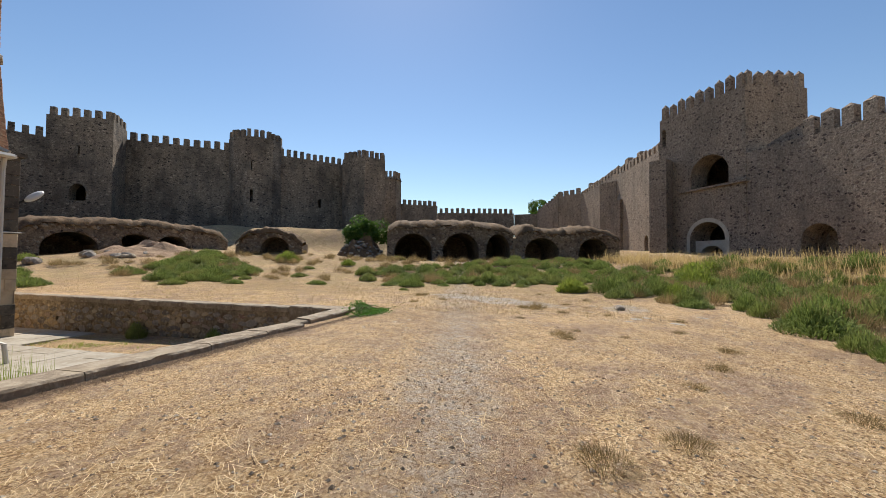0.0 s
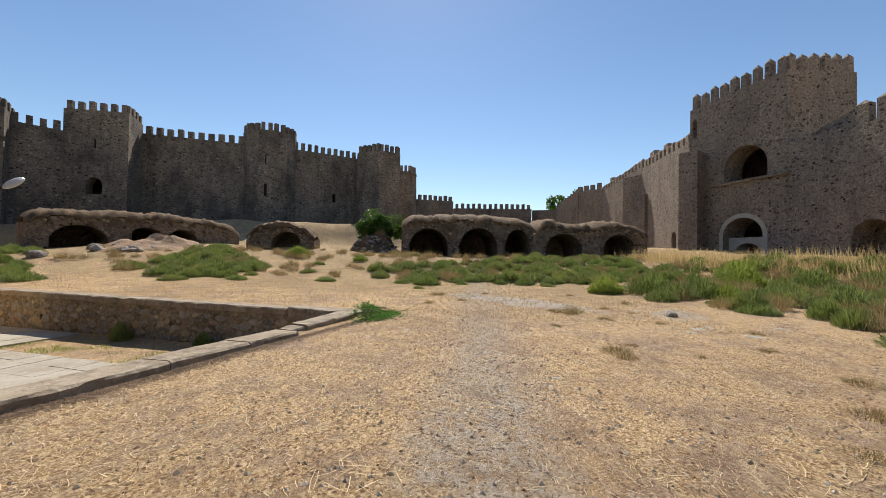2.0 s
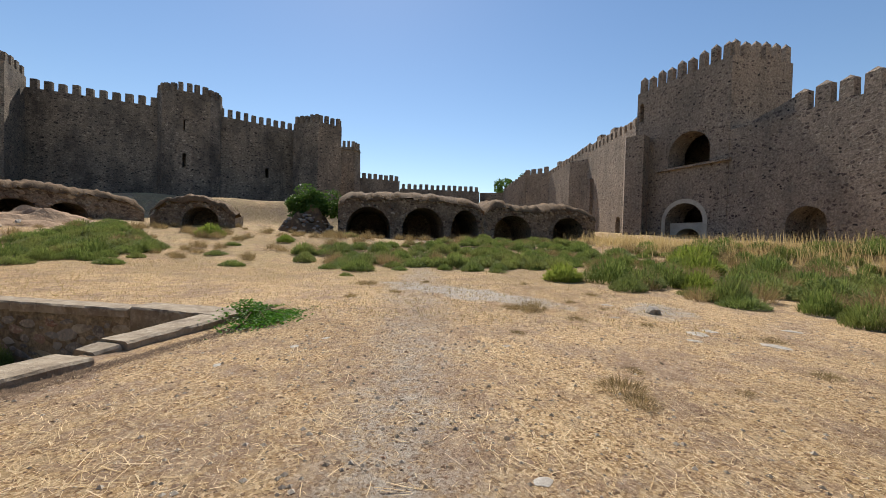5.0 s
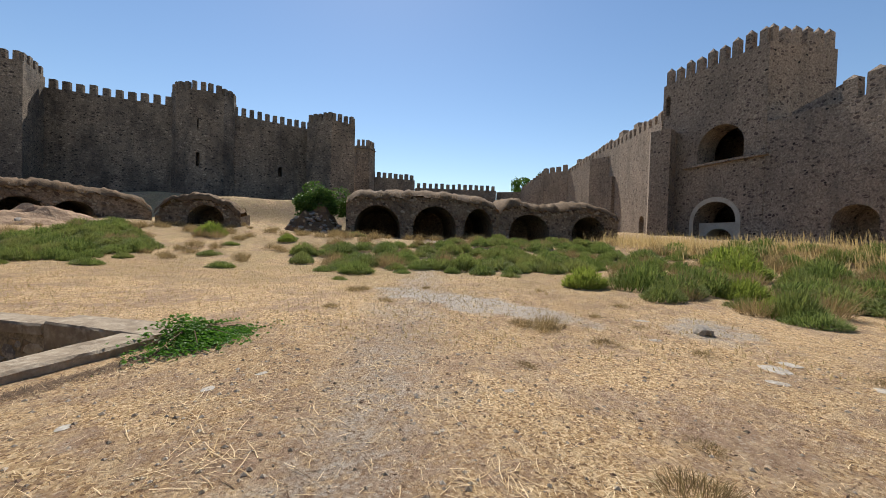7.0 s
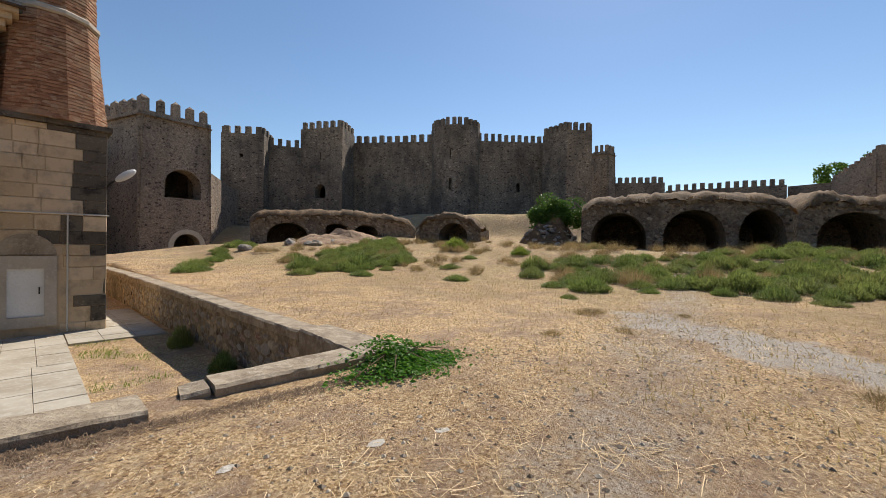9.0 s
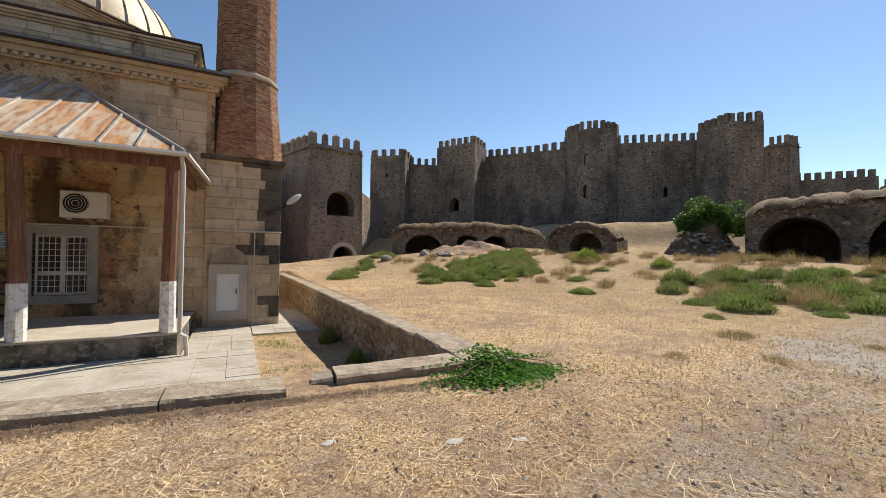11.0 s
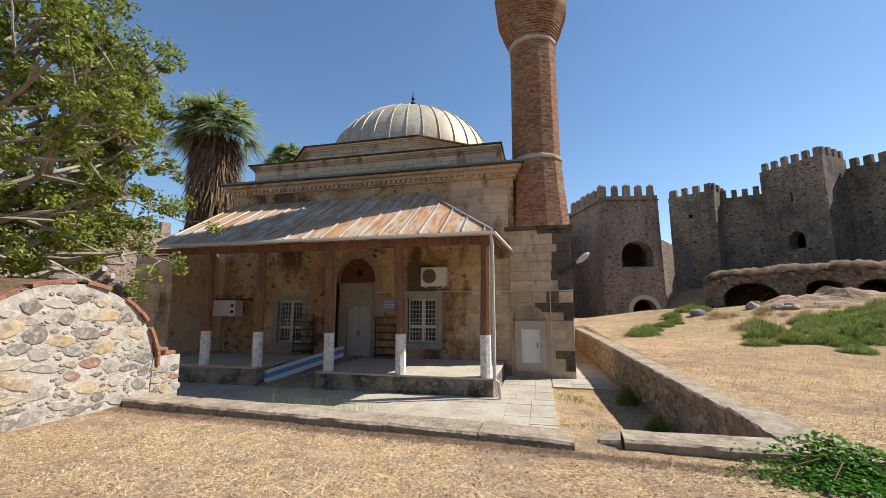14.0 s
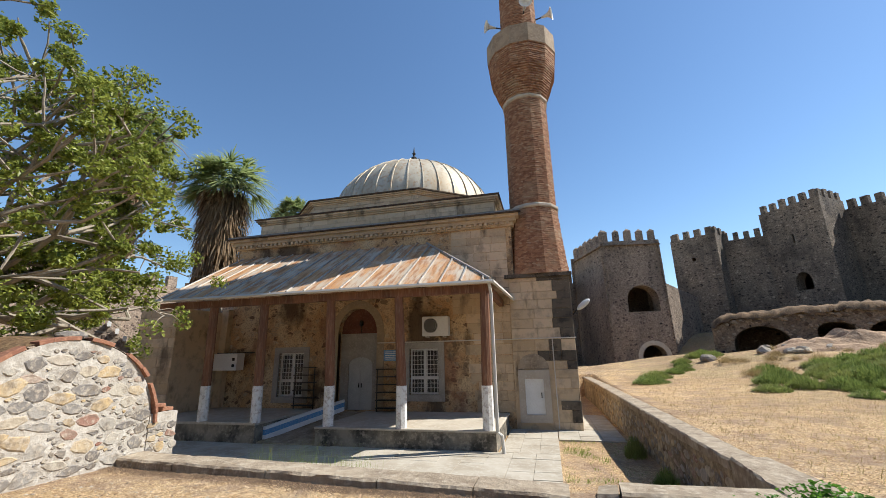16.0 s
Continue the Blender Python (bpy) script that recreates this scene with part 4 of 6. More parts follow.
def window(x0, x1, z0, z1):
    """A white two-leaf window with a transom behind an iron grille, in a grey stone frame."""
    w = new("window")
    under(mosque, w)
    f = 0.24
    bm = bmesh.new()
    for q in ((x0 - f, x0, z0 - f, z1 + f), (x1, x1 + f, z0 - f, z1 + f), (x0, x1, z1, z1 + f), (x0, x1, z0 - f, z0)):
        box(bm, q[0], -0.05, q[2], q[1], 0.12, q[3])
    part("stone_frame", bm, GREY_STONE, w, "grey stone window frame")
    bm = bmesh.new()
    b, m = 0.06, (x0 + x1) / 2
    tz = z0 + (z1 - z0) * 0.36
    for q in ((x0, x0 + b, z0, z1), (x1 - b, x1, z0, z1), (x0 + b, x1 - b, z1 - b, z1), (x0 + b, x1 - b, z0, z0 + b), (m - b, m + b, z0 + b, z1 - b), (x0 + b, m - b, tz - b, tz + b), (m + b, x1 - b, tz - b, tz + b)):
        box(bm, q[0], 0.16, q[2], q[1], 0.22, q[3])
    part("window_frame", bm, WHITE, w, "white window frame")
    for q in ((x0 + b, m - b, z0 + b, tz - b), (m + b, x1 - b, z0 + b, tz - b), (x0 + b, m - b, tz + b, z1 - b), (m + b, x1 - b, tz + b, z1 - b)):
        bm = bmesh.new()
        box(bm, q[0], 0.18, q[2], q[1], 0.19, q[3])
        part("pane", bm, GLASS, w)
    n = 9
    for i in range(n):
        x = x0 + (x1 - x0) * (i + 0.5) / n
        bm = bmesh.new()
        tube(bm, [(x, 0.04, z0), (x, 0.04, z1)], 0.010, 5)
        part("bar", bm, WHITE, w)
    for i in range(10):
        z = z0 + (z1 - z0) * (i + 0.5) / 10
        bm = bmesh.new()
        tube(bm, [(x0, 0.02, z), (x1, 0.02, z)], 0.009, 5)
        part("bar", bm, WHITE, w)
    return w


window(-12.4, -11.18, 0.1, 1.9)
window(-6.42, -5.22, 0.2, 1.95)

# ashlar at the corner beside the porch and on the minaret's foot: single blocks
RB = random.Random(9)


def block_mesh(w, d, h):
    bm = bmesh.new()
    c = 0.012
    v = []
    for y, k in ((-d, c), (-d + c, 0.0), (0.0, 0.0)):
        v.append([bm.verts.new(p) for p in ((k, y, k), (w - k, y, k), (w - k, y, h - k), (k, y, h - k))])
    bm.faces.new(v[0])
    for a, b in zip(v, v[1:]):
        for i in range(4):
            bm.faces.new((a[i], a[(i + 1) % 4], b[(i + 1) % 4], b[i]))
    return mesh_of("ashlar_block", bm)


BLOCKS = {}


def courses(parent, x0, x1, z0, z1, place, mat_of, h0=0.36, w0=0.7, skip=None):
    """Courses of ashlar on a face; place(u, z, d) gives the pose of a block."""
    z = z0
    while z < z1 - 0.1:
        h = min(RB.choice((h0, h0 * 0.85, h0 * 1.15)), z1 - z)
        if z1 - z - h < 0.14:
            h = z1 - z
        x = x0
        while x < x1 - 0.05:
            w = min(w0 * RB.uniform(0.6, 1.4), x1 - x)
            if x1 - x - w < 0.2:
                w = x1 - x
            if not (skip and skip(x, x + w, z, z + h)):
                key = (round(w, 1), round(h, 2))
                mat = mat_of(x + w / 2, z + h / 2)
                k2 = (*key, mat.name)
                if k2 not in BLOCKS:
                    BLOCKS[k2] = block_mesh(key[0] - 0.008, 0.05, key[1] - 0.008)
                    BLOCKS[k2].materials.append(mat)
                ob = new("ashlar_block", BLOCKS[k2])
                ob.matrix_world = place(x, z, RB.uniform(0, 0.02))
                ob.scale = (w / key[0], 1, h / key[1])
                ob.parent = parent
                ob.matrix_parent_inverse = parent.matrix_world.inverted()
            x += w
        z += h


minaret = group_at("minaret", -1.15, 0.9, -1, "brick minaret on a square ashlar foot", "minaret")
bm = bmesh.new()
box(bm, -2.3, -0.06, -1.05, -0.04, 2.2, 4.55)
under(minaret, part("foot", bm, ASHLAR, None, "square ashlar foot, partly blackened"))
dark_foot = lambda x, z: SOOTY if (x > -0.85 and z > 2.3) or (x > -1.35 and -0.6 < z < 2.0 and RB.random() < 0.55) else ASHLAR
white_door = lambda a, b, c, d: b > -2.2 and a < -1.0 and d > -0.8 and c < 1.25
courses(minaret, -2.3, 0.0, -1.0, 4.55, lambda x, z, d: pose(x, -0.05 + d, z), dark_foot, skip=white_door)
courses(minaret, 0.0, 2.2, -1.0, 4.55, lambda x, z, d: pose(-0.05 - d, x - 0.06, z, 0, 0, 90), lambda x, z: SOOTY if z > 1.8 else ASHLAR)
bm = bmesh.new()
box(bm, -2.45, -0.2, 4.55, 0.1, 2.3, 4.68)
under(minaret, part("foot_ledge", bm, SOOTY, None, "thin blackened stone ledge"))
plain_ash = lambda x, z: ASHLAR
courses(mosque, -4.6, -2.3, -0.4, 6.72, lambda x, z, d: pose(x, 0.03 + d, z), plain_ash, skip=lambda a, b, c, d: b < -3.4 and c < 3.2)
courses(mosque, -12.1, -6.47, 8.32, 9.33, lambda x, z, d: pose(x, 1.36 + d, z), plain_ash, h0=0.34)
courses(mosque, -14.67, -2.79, 7.62, 8.2, lambda x, z, d: pose(x, 0.82 + d, z), plain_ash, h0=0.33, w0=0.9)
# the shaft: brick courses with raked joints, twelve-sided and flaring to the foot
MX, MY = -1.15, 0.95


def shaft(z0, z1, r0, r1, name, mat, label, step=0.09, curve=1.0):
    prof = []
    z = z0
    while z < z1 - 0.01:
        t = ((z - z0) / (z1 - z0)) ** curve
        r = r0 + (r1 - r0) * t + RB.uniform(-0.009, 0.009)
        prof += [(r, z), (r, z + step * 0.72), (r - 0.024, z + step * 0.74), (r - 0.024, z + step * 0.98)]
        z += step
    bm = bmesh.new()
    lathe(bm, prof, MX, MY, 12, radians(15))
    under(minaret, part(name, bm, mat, None, label))


shaft(4.68, 7.48, 1.3, 1.02, "flared_base", BRICK, "flaring brick base of the shaft", curve=0.8)
shaft(7.66, 12.68, 1.0, 0.97, "shaft", BRICK, "twelve-sided brick shaft")
for z, r in ((7.48, 1.08), (12.68, 1.03)):
    bm = bmesh.new()
    lathe(bm, [(r - 0.06, z), (r, z + 0.04), (r, z + 0.13), (r - 0.06, z + 0.18)], MX, MY, 12, radians(15))
    under(minaret, part("ring", bm, WHITE_STONE, None, "projecting stone ring"))
shaft(12.86, 14.15, 1.0, 1.5, "corbelling", BRICK, "stepped brick corbelling under the balcony", step=0.1, curve=0.85)
shaft(14.15, 15.1, 1.51, 1.6, "balcony_drum", BRICK, "upright brick drum under the balcony", step=0.1)
bm = bmesh.new()
lathe(bm, [(1.62, 15.1), (1.62, 16.05), (1.48, 16.05), (1.48, 15.3), (0.5, 15.3)], MX, MY, 12, radians(15))
under(minaret, part("balcony", bm, mottled("balcony_stone", (0.33, 0.25, 0.17), (0.24, 0.175, 0.12), (0.4, 0.31, 0.22), 2.5, 14), None, "balcony parapet of stone slabs"))
shaft(15.3, 19.6, 0.9, 0.86, "upper_shaft", BRICK, "narrow upper brick shaft")
bm = bmesh.new()
lathe(bm, [(0.95, 19.6), (1.0, 19.8), (0.05, 22.6)], MX, MY, 12)
under(minaret, part("cap", bm, DOME, None, "conical lead cap"))


def horn(x, y, z, yaw):
    bm = bmesh.new()
    lathe(bm, [(0.05, -0.35), (0.07, -0.2), (0.08, -0.1), (0.13, 0.0), (0.2, 0.08), (0.29, 0.13), (0.3, 0.15), (0.27, 0.14), (0.12, 0.0), (0.05, -0.02)], 0, 0, 16)
    ob = part("loudspeaker", bm, HORN)
    ob.matrix_world = pose(x, y, z, 90, 0, yaw)
    tagged(ob, "white horn loudspeaker on the minaret shaft", "loudspeaker", "minaret loudspeakers")
    bm = bmesh.new()
    tube(bm, [(0, 0, -0.35), (0, 0, -0.62)], 0.03)
    part("bracket", bm, BLACK_IRON, ob)


horn(-0.75, -0.35, 17.3, 10)
horn(-2.55, 0.45, 17.2, -65)
horn(0.3, 0.55, 17.3, 75)

# small white door in the foot, under a red arch
bm = bmesh.new()
for q in ((-2.15, -1.92, -0.72, 1.1), (-1.25, -1.02, -0.72, 1.1), (-1.92, -1.25, 0.78, 1.1), (-1.92, -1.25, -0.72, -0.45)):
    box(bm, q[0], -0.16, q[2], q[1], 0.0, q[3])
wd = under(minaret, part("small_door", bm, WHITE_STONE, None, "low white door in a marble frame"))
bm = bmesh.new()
box(bm, -1.92, -0.1, -0.45, -1.25, -0.05, 0.78)
under(wd, part("door_leaf", bm, WHITE, None, "white painted metal leaf"))
bm = bmesh.new()
box(bm, -1.36, -0.14, 0.12, -1.33, -0.1, 0.3)
under(wd, part("handle", bm, BLACK_IRON))
bm = bmesh.new()
c = arch_curve((-2.15, -1.02, 1.12, 1.12, 0.55), 14)
bm.faces.new([bm.verts.new((u, -0.115, z)) for u, z in c])
under(minaret, part("relieving_arch", bm, CEMENT, None, "brick relieving arch"))

# ---- porch ----
porch = group_at("porch", -7.3, -2, -1, "raised cement porch with a blue-striped ramp", "porch")
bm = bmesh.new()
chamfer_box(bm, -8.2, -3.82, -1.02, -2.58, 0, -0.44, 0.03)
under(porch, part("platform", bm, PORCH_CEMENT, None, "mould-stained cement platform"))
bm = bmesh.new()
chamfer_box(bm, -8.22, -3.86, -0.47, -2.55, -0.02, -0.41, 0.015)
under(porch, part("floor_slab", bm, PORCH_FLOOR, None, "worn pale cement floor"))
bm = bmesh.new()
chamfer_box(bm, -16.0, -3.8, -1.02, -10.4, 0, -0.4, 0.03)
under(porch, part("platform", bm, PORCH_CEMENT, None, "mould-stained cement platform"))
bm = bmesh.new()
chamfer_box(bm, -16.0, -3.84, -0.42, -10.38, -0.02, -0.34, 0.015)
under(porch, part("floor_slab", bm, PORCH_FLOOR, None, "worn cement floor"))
bm = bmesh.new()
prism(bm, [(-10.38, -3.7), (-8.22, -3.7), (-8.22, -0.02), (-10.38, -0.02)], -1.02, [-0.95, -0.95, -0.44, -0.44])
under(porch, part("ramp", bm, CEMENT, None, "sloping cement ramp"))
for k, (z0, z1, m) in enumerate(((0.0, 0.16, WHITE), (0.16, 0.32, BLUE), (0.32, 0.42, WHITE))):
    bm = bmesh.new()
    prism(bm, [(-10.385, -3.4), (-10.30, -3.4), (-8.9, -0.6), (-8.98, -0.6)], -0.94 + z0, [-0.94 + z1, -0.94 + z1, -0.35 + z1, -0.35 + z1])
    for vv in bm.verts:
        if vv.co.z < -0.94 + z0 + 0.01 and vv.co.y > -1:
            vv.co.z += 0.59
    under(porch, part("ramp_side", bm, m, None, "blue and white painted ramp side"))

canopy = group_at("canopy", -8.6, -2, 3.5, "rusty sheet-metal canopy on wooden posts", "canopy")
EY, EZ, TZ = -4.12, 3.82, 6.3
XL, XR, TL, TR = -14.9, -2.5, -14.9, -5.65
bm = bmesh.new()
top = [(XL, EY, EZ), (XR, EY, EZ), (-2.2, -0.05, EZ - 0.05), (TR, -0.05, TZ), (TL, -0.05, TZ)]
hi = [bm.verts.new(p) for p in top]
lo = [bm.verts.new((x, y, z - 0.05)) for x, y, z in top]
bm.faces.new((hi[0], hi[1], hi[3], hi[4]))
bm.faces.new((hi[1], hi[2], hi[3]))
bm.faces.new((lo[0], lo[4], lo[3], lo[1]))
bm.faces.new((lo[1], lo[3], lo[2]))
for i, j in ((0, 1), (1, 2), (4, 0)):
    bm.faces.new((hi[i], hi[j], lo[j], lo[i]))
under(canopy, part("roof_sheet", bm, ROOF, None, "rust-streaked sheet metal", fix=False))
SEAM = mottled("pale_seam", (0.46, 0.43, 0.38), (0.38, 0.34, 0.29), (0.34, 0.22, 0.14), 1.5, 9, 0.5, 0.3)


def rib(a, b, r=0.035, name="seam", mat=SEAM):
    bm = bmesh.new()
    tube(bm, [a, b], r, 5)
    return under(canopy, part(name, bm, mat))


nn = 19
for i in range(nn):
    x = XL + 0.1 + (XR - XL) * i / (nn - 0.5)
    k = 1.0 if x < TR else max(0.05, 1 - (x - TR) / (XR - TR))
    rib((x, EY, EZ + 0.02), (x if x < TR else x, EY + (-0.05 - EY) * k, EZ + (TZ - EZ) * k + 0.02))
rib((XR, EY, EZ + 0.02), (TR, -0.05, TZ + 0.02), 0.05, "hip")
for k in (0.3, 0.6):
    rib((XR + 0.2 * k, EY + 4.0 * k, EZ), (XR + (TR - XR) * (1 - k) * 0.0 + (TR - XR) * k * 0.98, EY + 4.05 * k, EZ + (TZ - EZ) * k + 0.02))
rib((XL, EY - 0.05, EZ - 0.04), (XR + 0.05, EY - 0.05, EZ - 0.06), 0.06, "gutter", PVC)
rib((XR + 0.06, EY - 0.05, EZ - 0.06), (-2.15, -0.1, EZ - 0.1), 0.06, "gutter", PVC)
bm = bmesh.new()
box(bm, XL, -3.92, EZ - 0.34, XR - 0.1, -3.72, EZ - 0.1)
under(canopy, part("beam", bm, WOOD, None, "dark red wooden beam"))
bm = bmesh.new()
box(bm, -2.72, -3.72, EZ - 0.34, -2.55, 0, EZ - 0.1)
under(canopy, part("beam", bm, WOOD, None, "dark red wooden beam"))
for x0, x1, fl in ((-12.6, -12.56, -0.34), (-10.5, -10.46, -0.34), (-7.85, -7.9, -0.41), (-5.42, -5.5, -0.41), (-2.8, -2.74, -0.41)):
    yb = -3.7
    bm = bmesh.new()
    tube(bm, [(x0, yb, 0.78), (x1, -3.8, EZ - 0.3)], 0.155, 9, 0.92)
    p = under(canopy, part("post", bm, WOOD, None, "dark red wooden post with limewashed foot"))
    bm = bmesh.new()
    tube(bm, [(x0, yb + 0.02, fl - 0.02), (x0, yb, 0.79)], 0.17, 9, 0.98)
    under(p, part("limewash", bm, LIME, None, "flaking white limewash"))
bm = bmesh.new()
tube(bm, [(-2.55, -4.05, EZ - 0.1), (-2.52, -3.95, EZ - 0.4), (-2.52, -3.93, -0.42), (-2.40, -3.98, -0.5), (-2.36, -4.0, -0.96)], 0.05, 8)
tagged(part("downpipe", bm, PVC), "pale plastic downpipe at the porch corner", "downpipe")
# stone end wall of the porch
bm = bmesh.new()
box(bm, -17.3, -2.6, -1.02, -15.4, 0.02, 3.75)
box(bm, -15.4, -0.3, -1.02, -15.06, 0.4, 3.9)
left_pier = tagged(part("porch_pier", bm, ASHLAR), "ashlar pier closing the porch end", "pier", kind="structure")
courses(left_pier, -17.3, -15.4, -1.0, 3.7, lambda x, z, d: pose(x, -2.59 + d, z), plain_ash)

# fittings on the wall
bm = bmesh.new()
chamfer_box(bm, -5.76, -0.42, 2.42, -4.72, -0.04, 3.18, 0.03)
ac = tagged(part("air_conditioner", bm, WHITE), "white outdoor air conditioning unit on wall brackets", "air conditioner")
# no hole is cut: a black disc gives the shade behind the fan guard
bm = bmesh.new()
tube(bm, [(-5.42, -0.435, 2.82), (-5.42, -0.415, 2.82)], 0.29, 24)
part("fan_opening", bm, SHADE_BLACK, ac, "black disc painted as the shade in the fan opening")
for r in (0.08, 0.15, 0.22, 0.28):
    bm = bmesh.new()
    tube(bm, [(-5.42 + r * math.cos(a), -0.445, 2.82 + r * math.sin(a)) for a in [radians(15 * i) for i in range(25)]], 0.008, 4)
    part("fan_guard", bm, WHITE, ac)
for x in (-5.6, -4.9):
    bm = bmesh.new()
    box(bm, x - 0.02, -0.45, 2.36, x + 0.02, 0, 2.4)
    part("bracket", bm, PVC, ac)
bm = bmesh.new()
chamfer_box(bm, -16.5, -0.75, 1.22, -13.97, -0.3, 1.93, 0.03)
unit = tagged(part("wall_cabinet", bm, WHITE), "long white metal cabinet on the porch wall", "cabinet")
# black panels on the closed cabinet paint the shade inside its openings
for q in ((-16.35, -16.15, 1.5, 1.75), (-14.2, -14.08, 1.62, 1.74), (-14.2, -14.08, 1.36, 1.48), (-16.1, -15.2, 1.26, 1.42)):
    bm = bmesh.new()
    box(bm, q[0], -0.765, q[2], q[1], -0.75, q[3])
    part("opening", bm, SHADE_BLACK, unit, "black panel painted as the shade in an opening")
bm = bmesh.new()
box(bm, -16.8, -0.34, 1.935, -13.7, 0, 1.97)
part("shelf_bracket", bm, BLACK_IRON, unit)
bm = bmesh.new()
chamfer_box(bm, -16.1, -0.3, 0.2, -15.4, 0, 0.9, 0.04)
tagged(part("hose_box", bm, RED_BOX), "dark red fire hose box under the cabinet", "hose box")
bm = bmesh.new()
box(bm, -7.52, -0.05, 1.5, -6.83, 0, 1.93)
plaque = tagged(part("plaque", bm, BLUE), "blue enamel plaque with white lines", "plaque")
for i in range(5):
    bm = bmesh.new()
    box(bm, -7.45, -0.056, 1.56 + 0.07 * i, -6.9 - 0.1 * (i % 2), -0.05, 1.585 + 0.07 * i)
    part("line", bm, WHITE, plaque)


def rack(x0, x1, z0, z1, n):
    r = group_at("iron_rack", (x0 + x1) / 2, -0.2, z0, "black iron shoe rack against the wall", "rack")
    for x in (x0, x1):
        bm = bmesh.new()
        tube(bm, [(x, -0.25, z0), (x, -0.25, z1)], 0.025, 5)
        under(r, part("upright", bm, BLACK_IRON))
    for i in range(n):
        z = z0 + 0.12 + (z1 - z0 - 0.15) * i / (n - 1)
        bm = bmesh.new()
        box(bm, x0, -0.4, z, x1, -0.06, z + 0.03)
        under(r, part("shelf", bm, BLACK_IRON))


rack(-7.7, -6.75, -0.41, 1.2, 6)
rack(-11.4, -10.5, -0.34, 1.3, 6)
bm = bmesh.new()
tube(bm, [(-7.8, -0.06, 2.22), (-2.3, -0.06, 2.22), (-2.28, -0.12, 2.22), (0.04, -0.14, 2.22)], 0.022, 5)
tagged(part("conduit", bm, PVC), "thin pale conduit along the wall", "conduit")
bm = bmesh.new()
tube(bm, [(-0.82, -0.13, 2.2), (-0.82, -0.13, -0.9)], 0.02, 5)
tagged(part("conduit", bm, PVC), "thin pale conduit down the minaret foot", "conduit")
# street lamp on the minaret's foot
bm = bmesh.new()
tube(bm, [(0.02, 0.15, 3.05), (0.12, 0.1, 3.2), (0.2, 0.05, 3.25)], 0.03, 6)
lamp = tagged(part("street_lamp", bm, BLACK_IRON), "grey street lamp on a short wall arm", "street lamp")
bm = bmesh.new()
bmesh.ops.create_uvsphere(bm, u_segments=14, v_segments=8, radius=0.5, matrix=pose(0.42, 0.0, 3.42, 0, -38, 0) @ Matrix.Diagonal((0.62, 0.26, 0.22, 1)))
part("lamp_head", bm, LAMP_GREY, lamp, "grey oval lamp head")

# ---- sunken yard: kerb, retaining wall, paving ----
RK = random.Random(21)


def front_y(x):
    return -10.15 - 0.0785 * (x + 7.39)


def back_y(x):
    return -9.56 - 0.078 * (x + 8.08)


def slab(bm, q, z0, zs, c=0.03, sub=18):
    """A worn slab on four corners, with a broken edge."""
    q = [Vector(p) for p in q]
    n = sub
    rows = []
    for j in (0, 1):
        for lv in range(3):
            row = []
            for i in range(n + 1):
                u = i / n
                p = q[0].lerp(q[1], u) if j == 0 else q[3].lerp(q[2], u)
                o = q[3].lerp(q[2], u) if j == 0 else q[0].lerp(q[1], u)
                inw = (o - p).normalized()
                z = zs[0] + (zs[1] - zs[0]) * u
                jit = 0.03 * noise.noise((p.x * 3, p.y * 3, lv)) + 0.016 * noise.noise((p.x * 11, p.y * 11, lv)) + (c if lv == 2 else 0)
                row.append(bm.verts.new((p.x + inw.x * jit, p.y + inw.y * jit, (z0, z - c, z)[lv] + (0.012 * noise.noise((p.x * 2, p.y * 2, 4)) if lv else 0))))
            rows.append(row)
    for a, b in ((0, 1), (1, 2), (3, 4), (4, 5), (2, 5)):
        for i in range(n):
            bm.faces.new((rows[a][i], rows[a][i + 1], rows[b][i + 1], rows[b][i]))
    for i in (0, n):
        bm.faces.new((rows[0][i], rows[1][i], rows[2][i], rows[5][i], rows[4][i], rows[3][i]))


kerb = group_at("kerb", -3, -10.2, 0, "worn cement kerb slabs along the sunken yard", "kerb", "structure")
xs = [-8.25, -6.9, -5.1, -3.3, -2.0, -0.86]
for x0, x1 in zip(xs, xs[1:]):
    bm = bmesh.new()
    slab(bm, [(x0, front_y(x0)), (x1 - 0.015, front_y(x1)), (x1 - 0.015, back_y(x1)), (x0, back_y(x0))], -0.3, (0.06, 0.05 + RK.uniform(-0.01, 0.015)))
    under(kerb, part("kerb_slab", bm, CEMENT))
for q, zs in (([(-0.56, -10.3), (-0.33, -10.42), (-0.29, -10.02), (-0.5, -9.92)], (-0.02, 0.03)), ([(-0.3, -10.46), (1.36, -10.6), (1.36, -10.06), (-0.27, -10.02)], (0.06, 0.08))):
    bm = bmesh.new()
    slab(bm, q, -0.32, zs)
    under(kerb, part("kerb_slab", bm, CEMENT, None, "cracked cement slab"))
bm = bmesh.new()
prism(bm, [(-8.3, -10.03), (1.6, -10.13), (1.6, -9.9), (-8.3, -9.75)], -1.05, -0.28)
under(kerb, part("foundation", bm, RETAIN, None, "rubble footing under the kerb"))
wall = group_at("retaining_wall", 1.4, 0, -1, "rubble retaining wall with cement coping", "retaining wall", "structure")
bm = bmesh.new()
ya, yb = -9.9, 13.0
ix = lambda y: 1.44 - 0.0195 * (y + 8.6)
n = 40
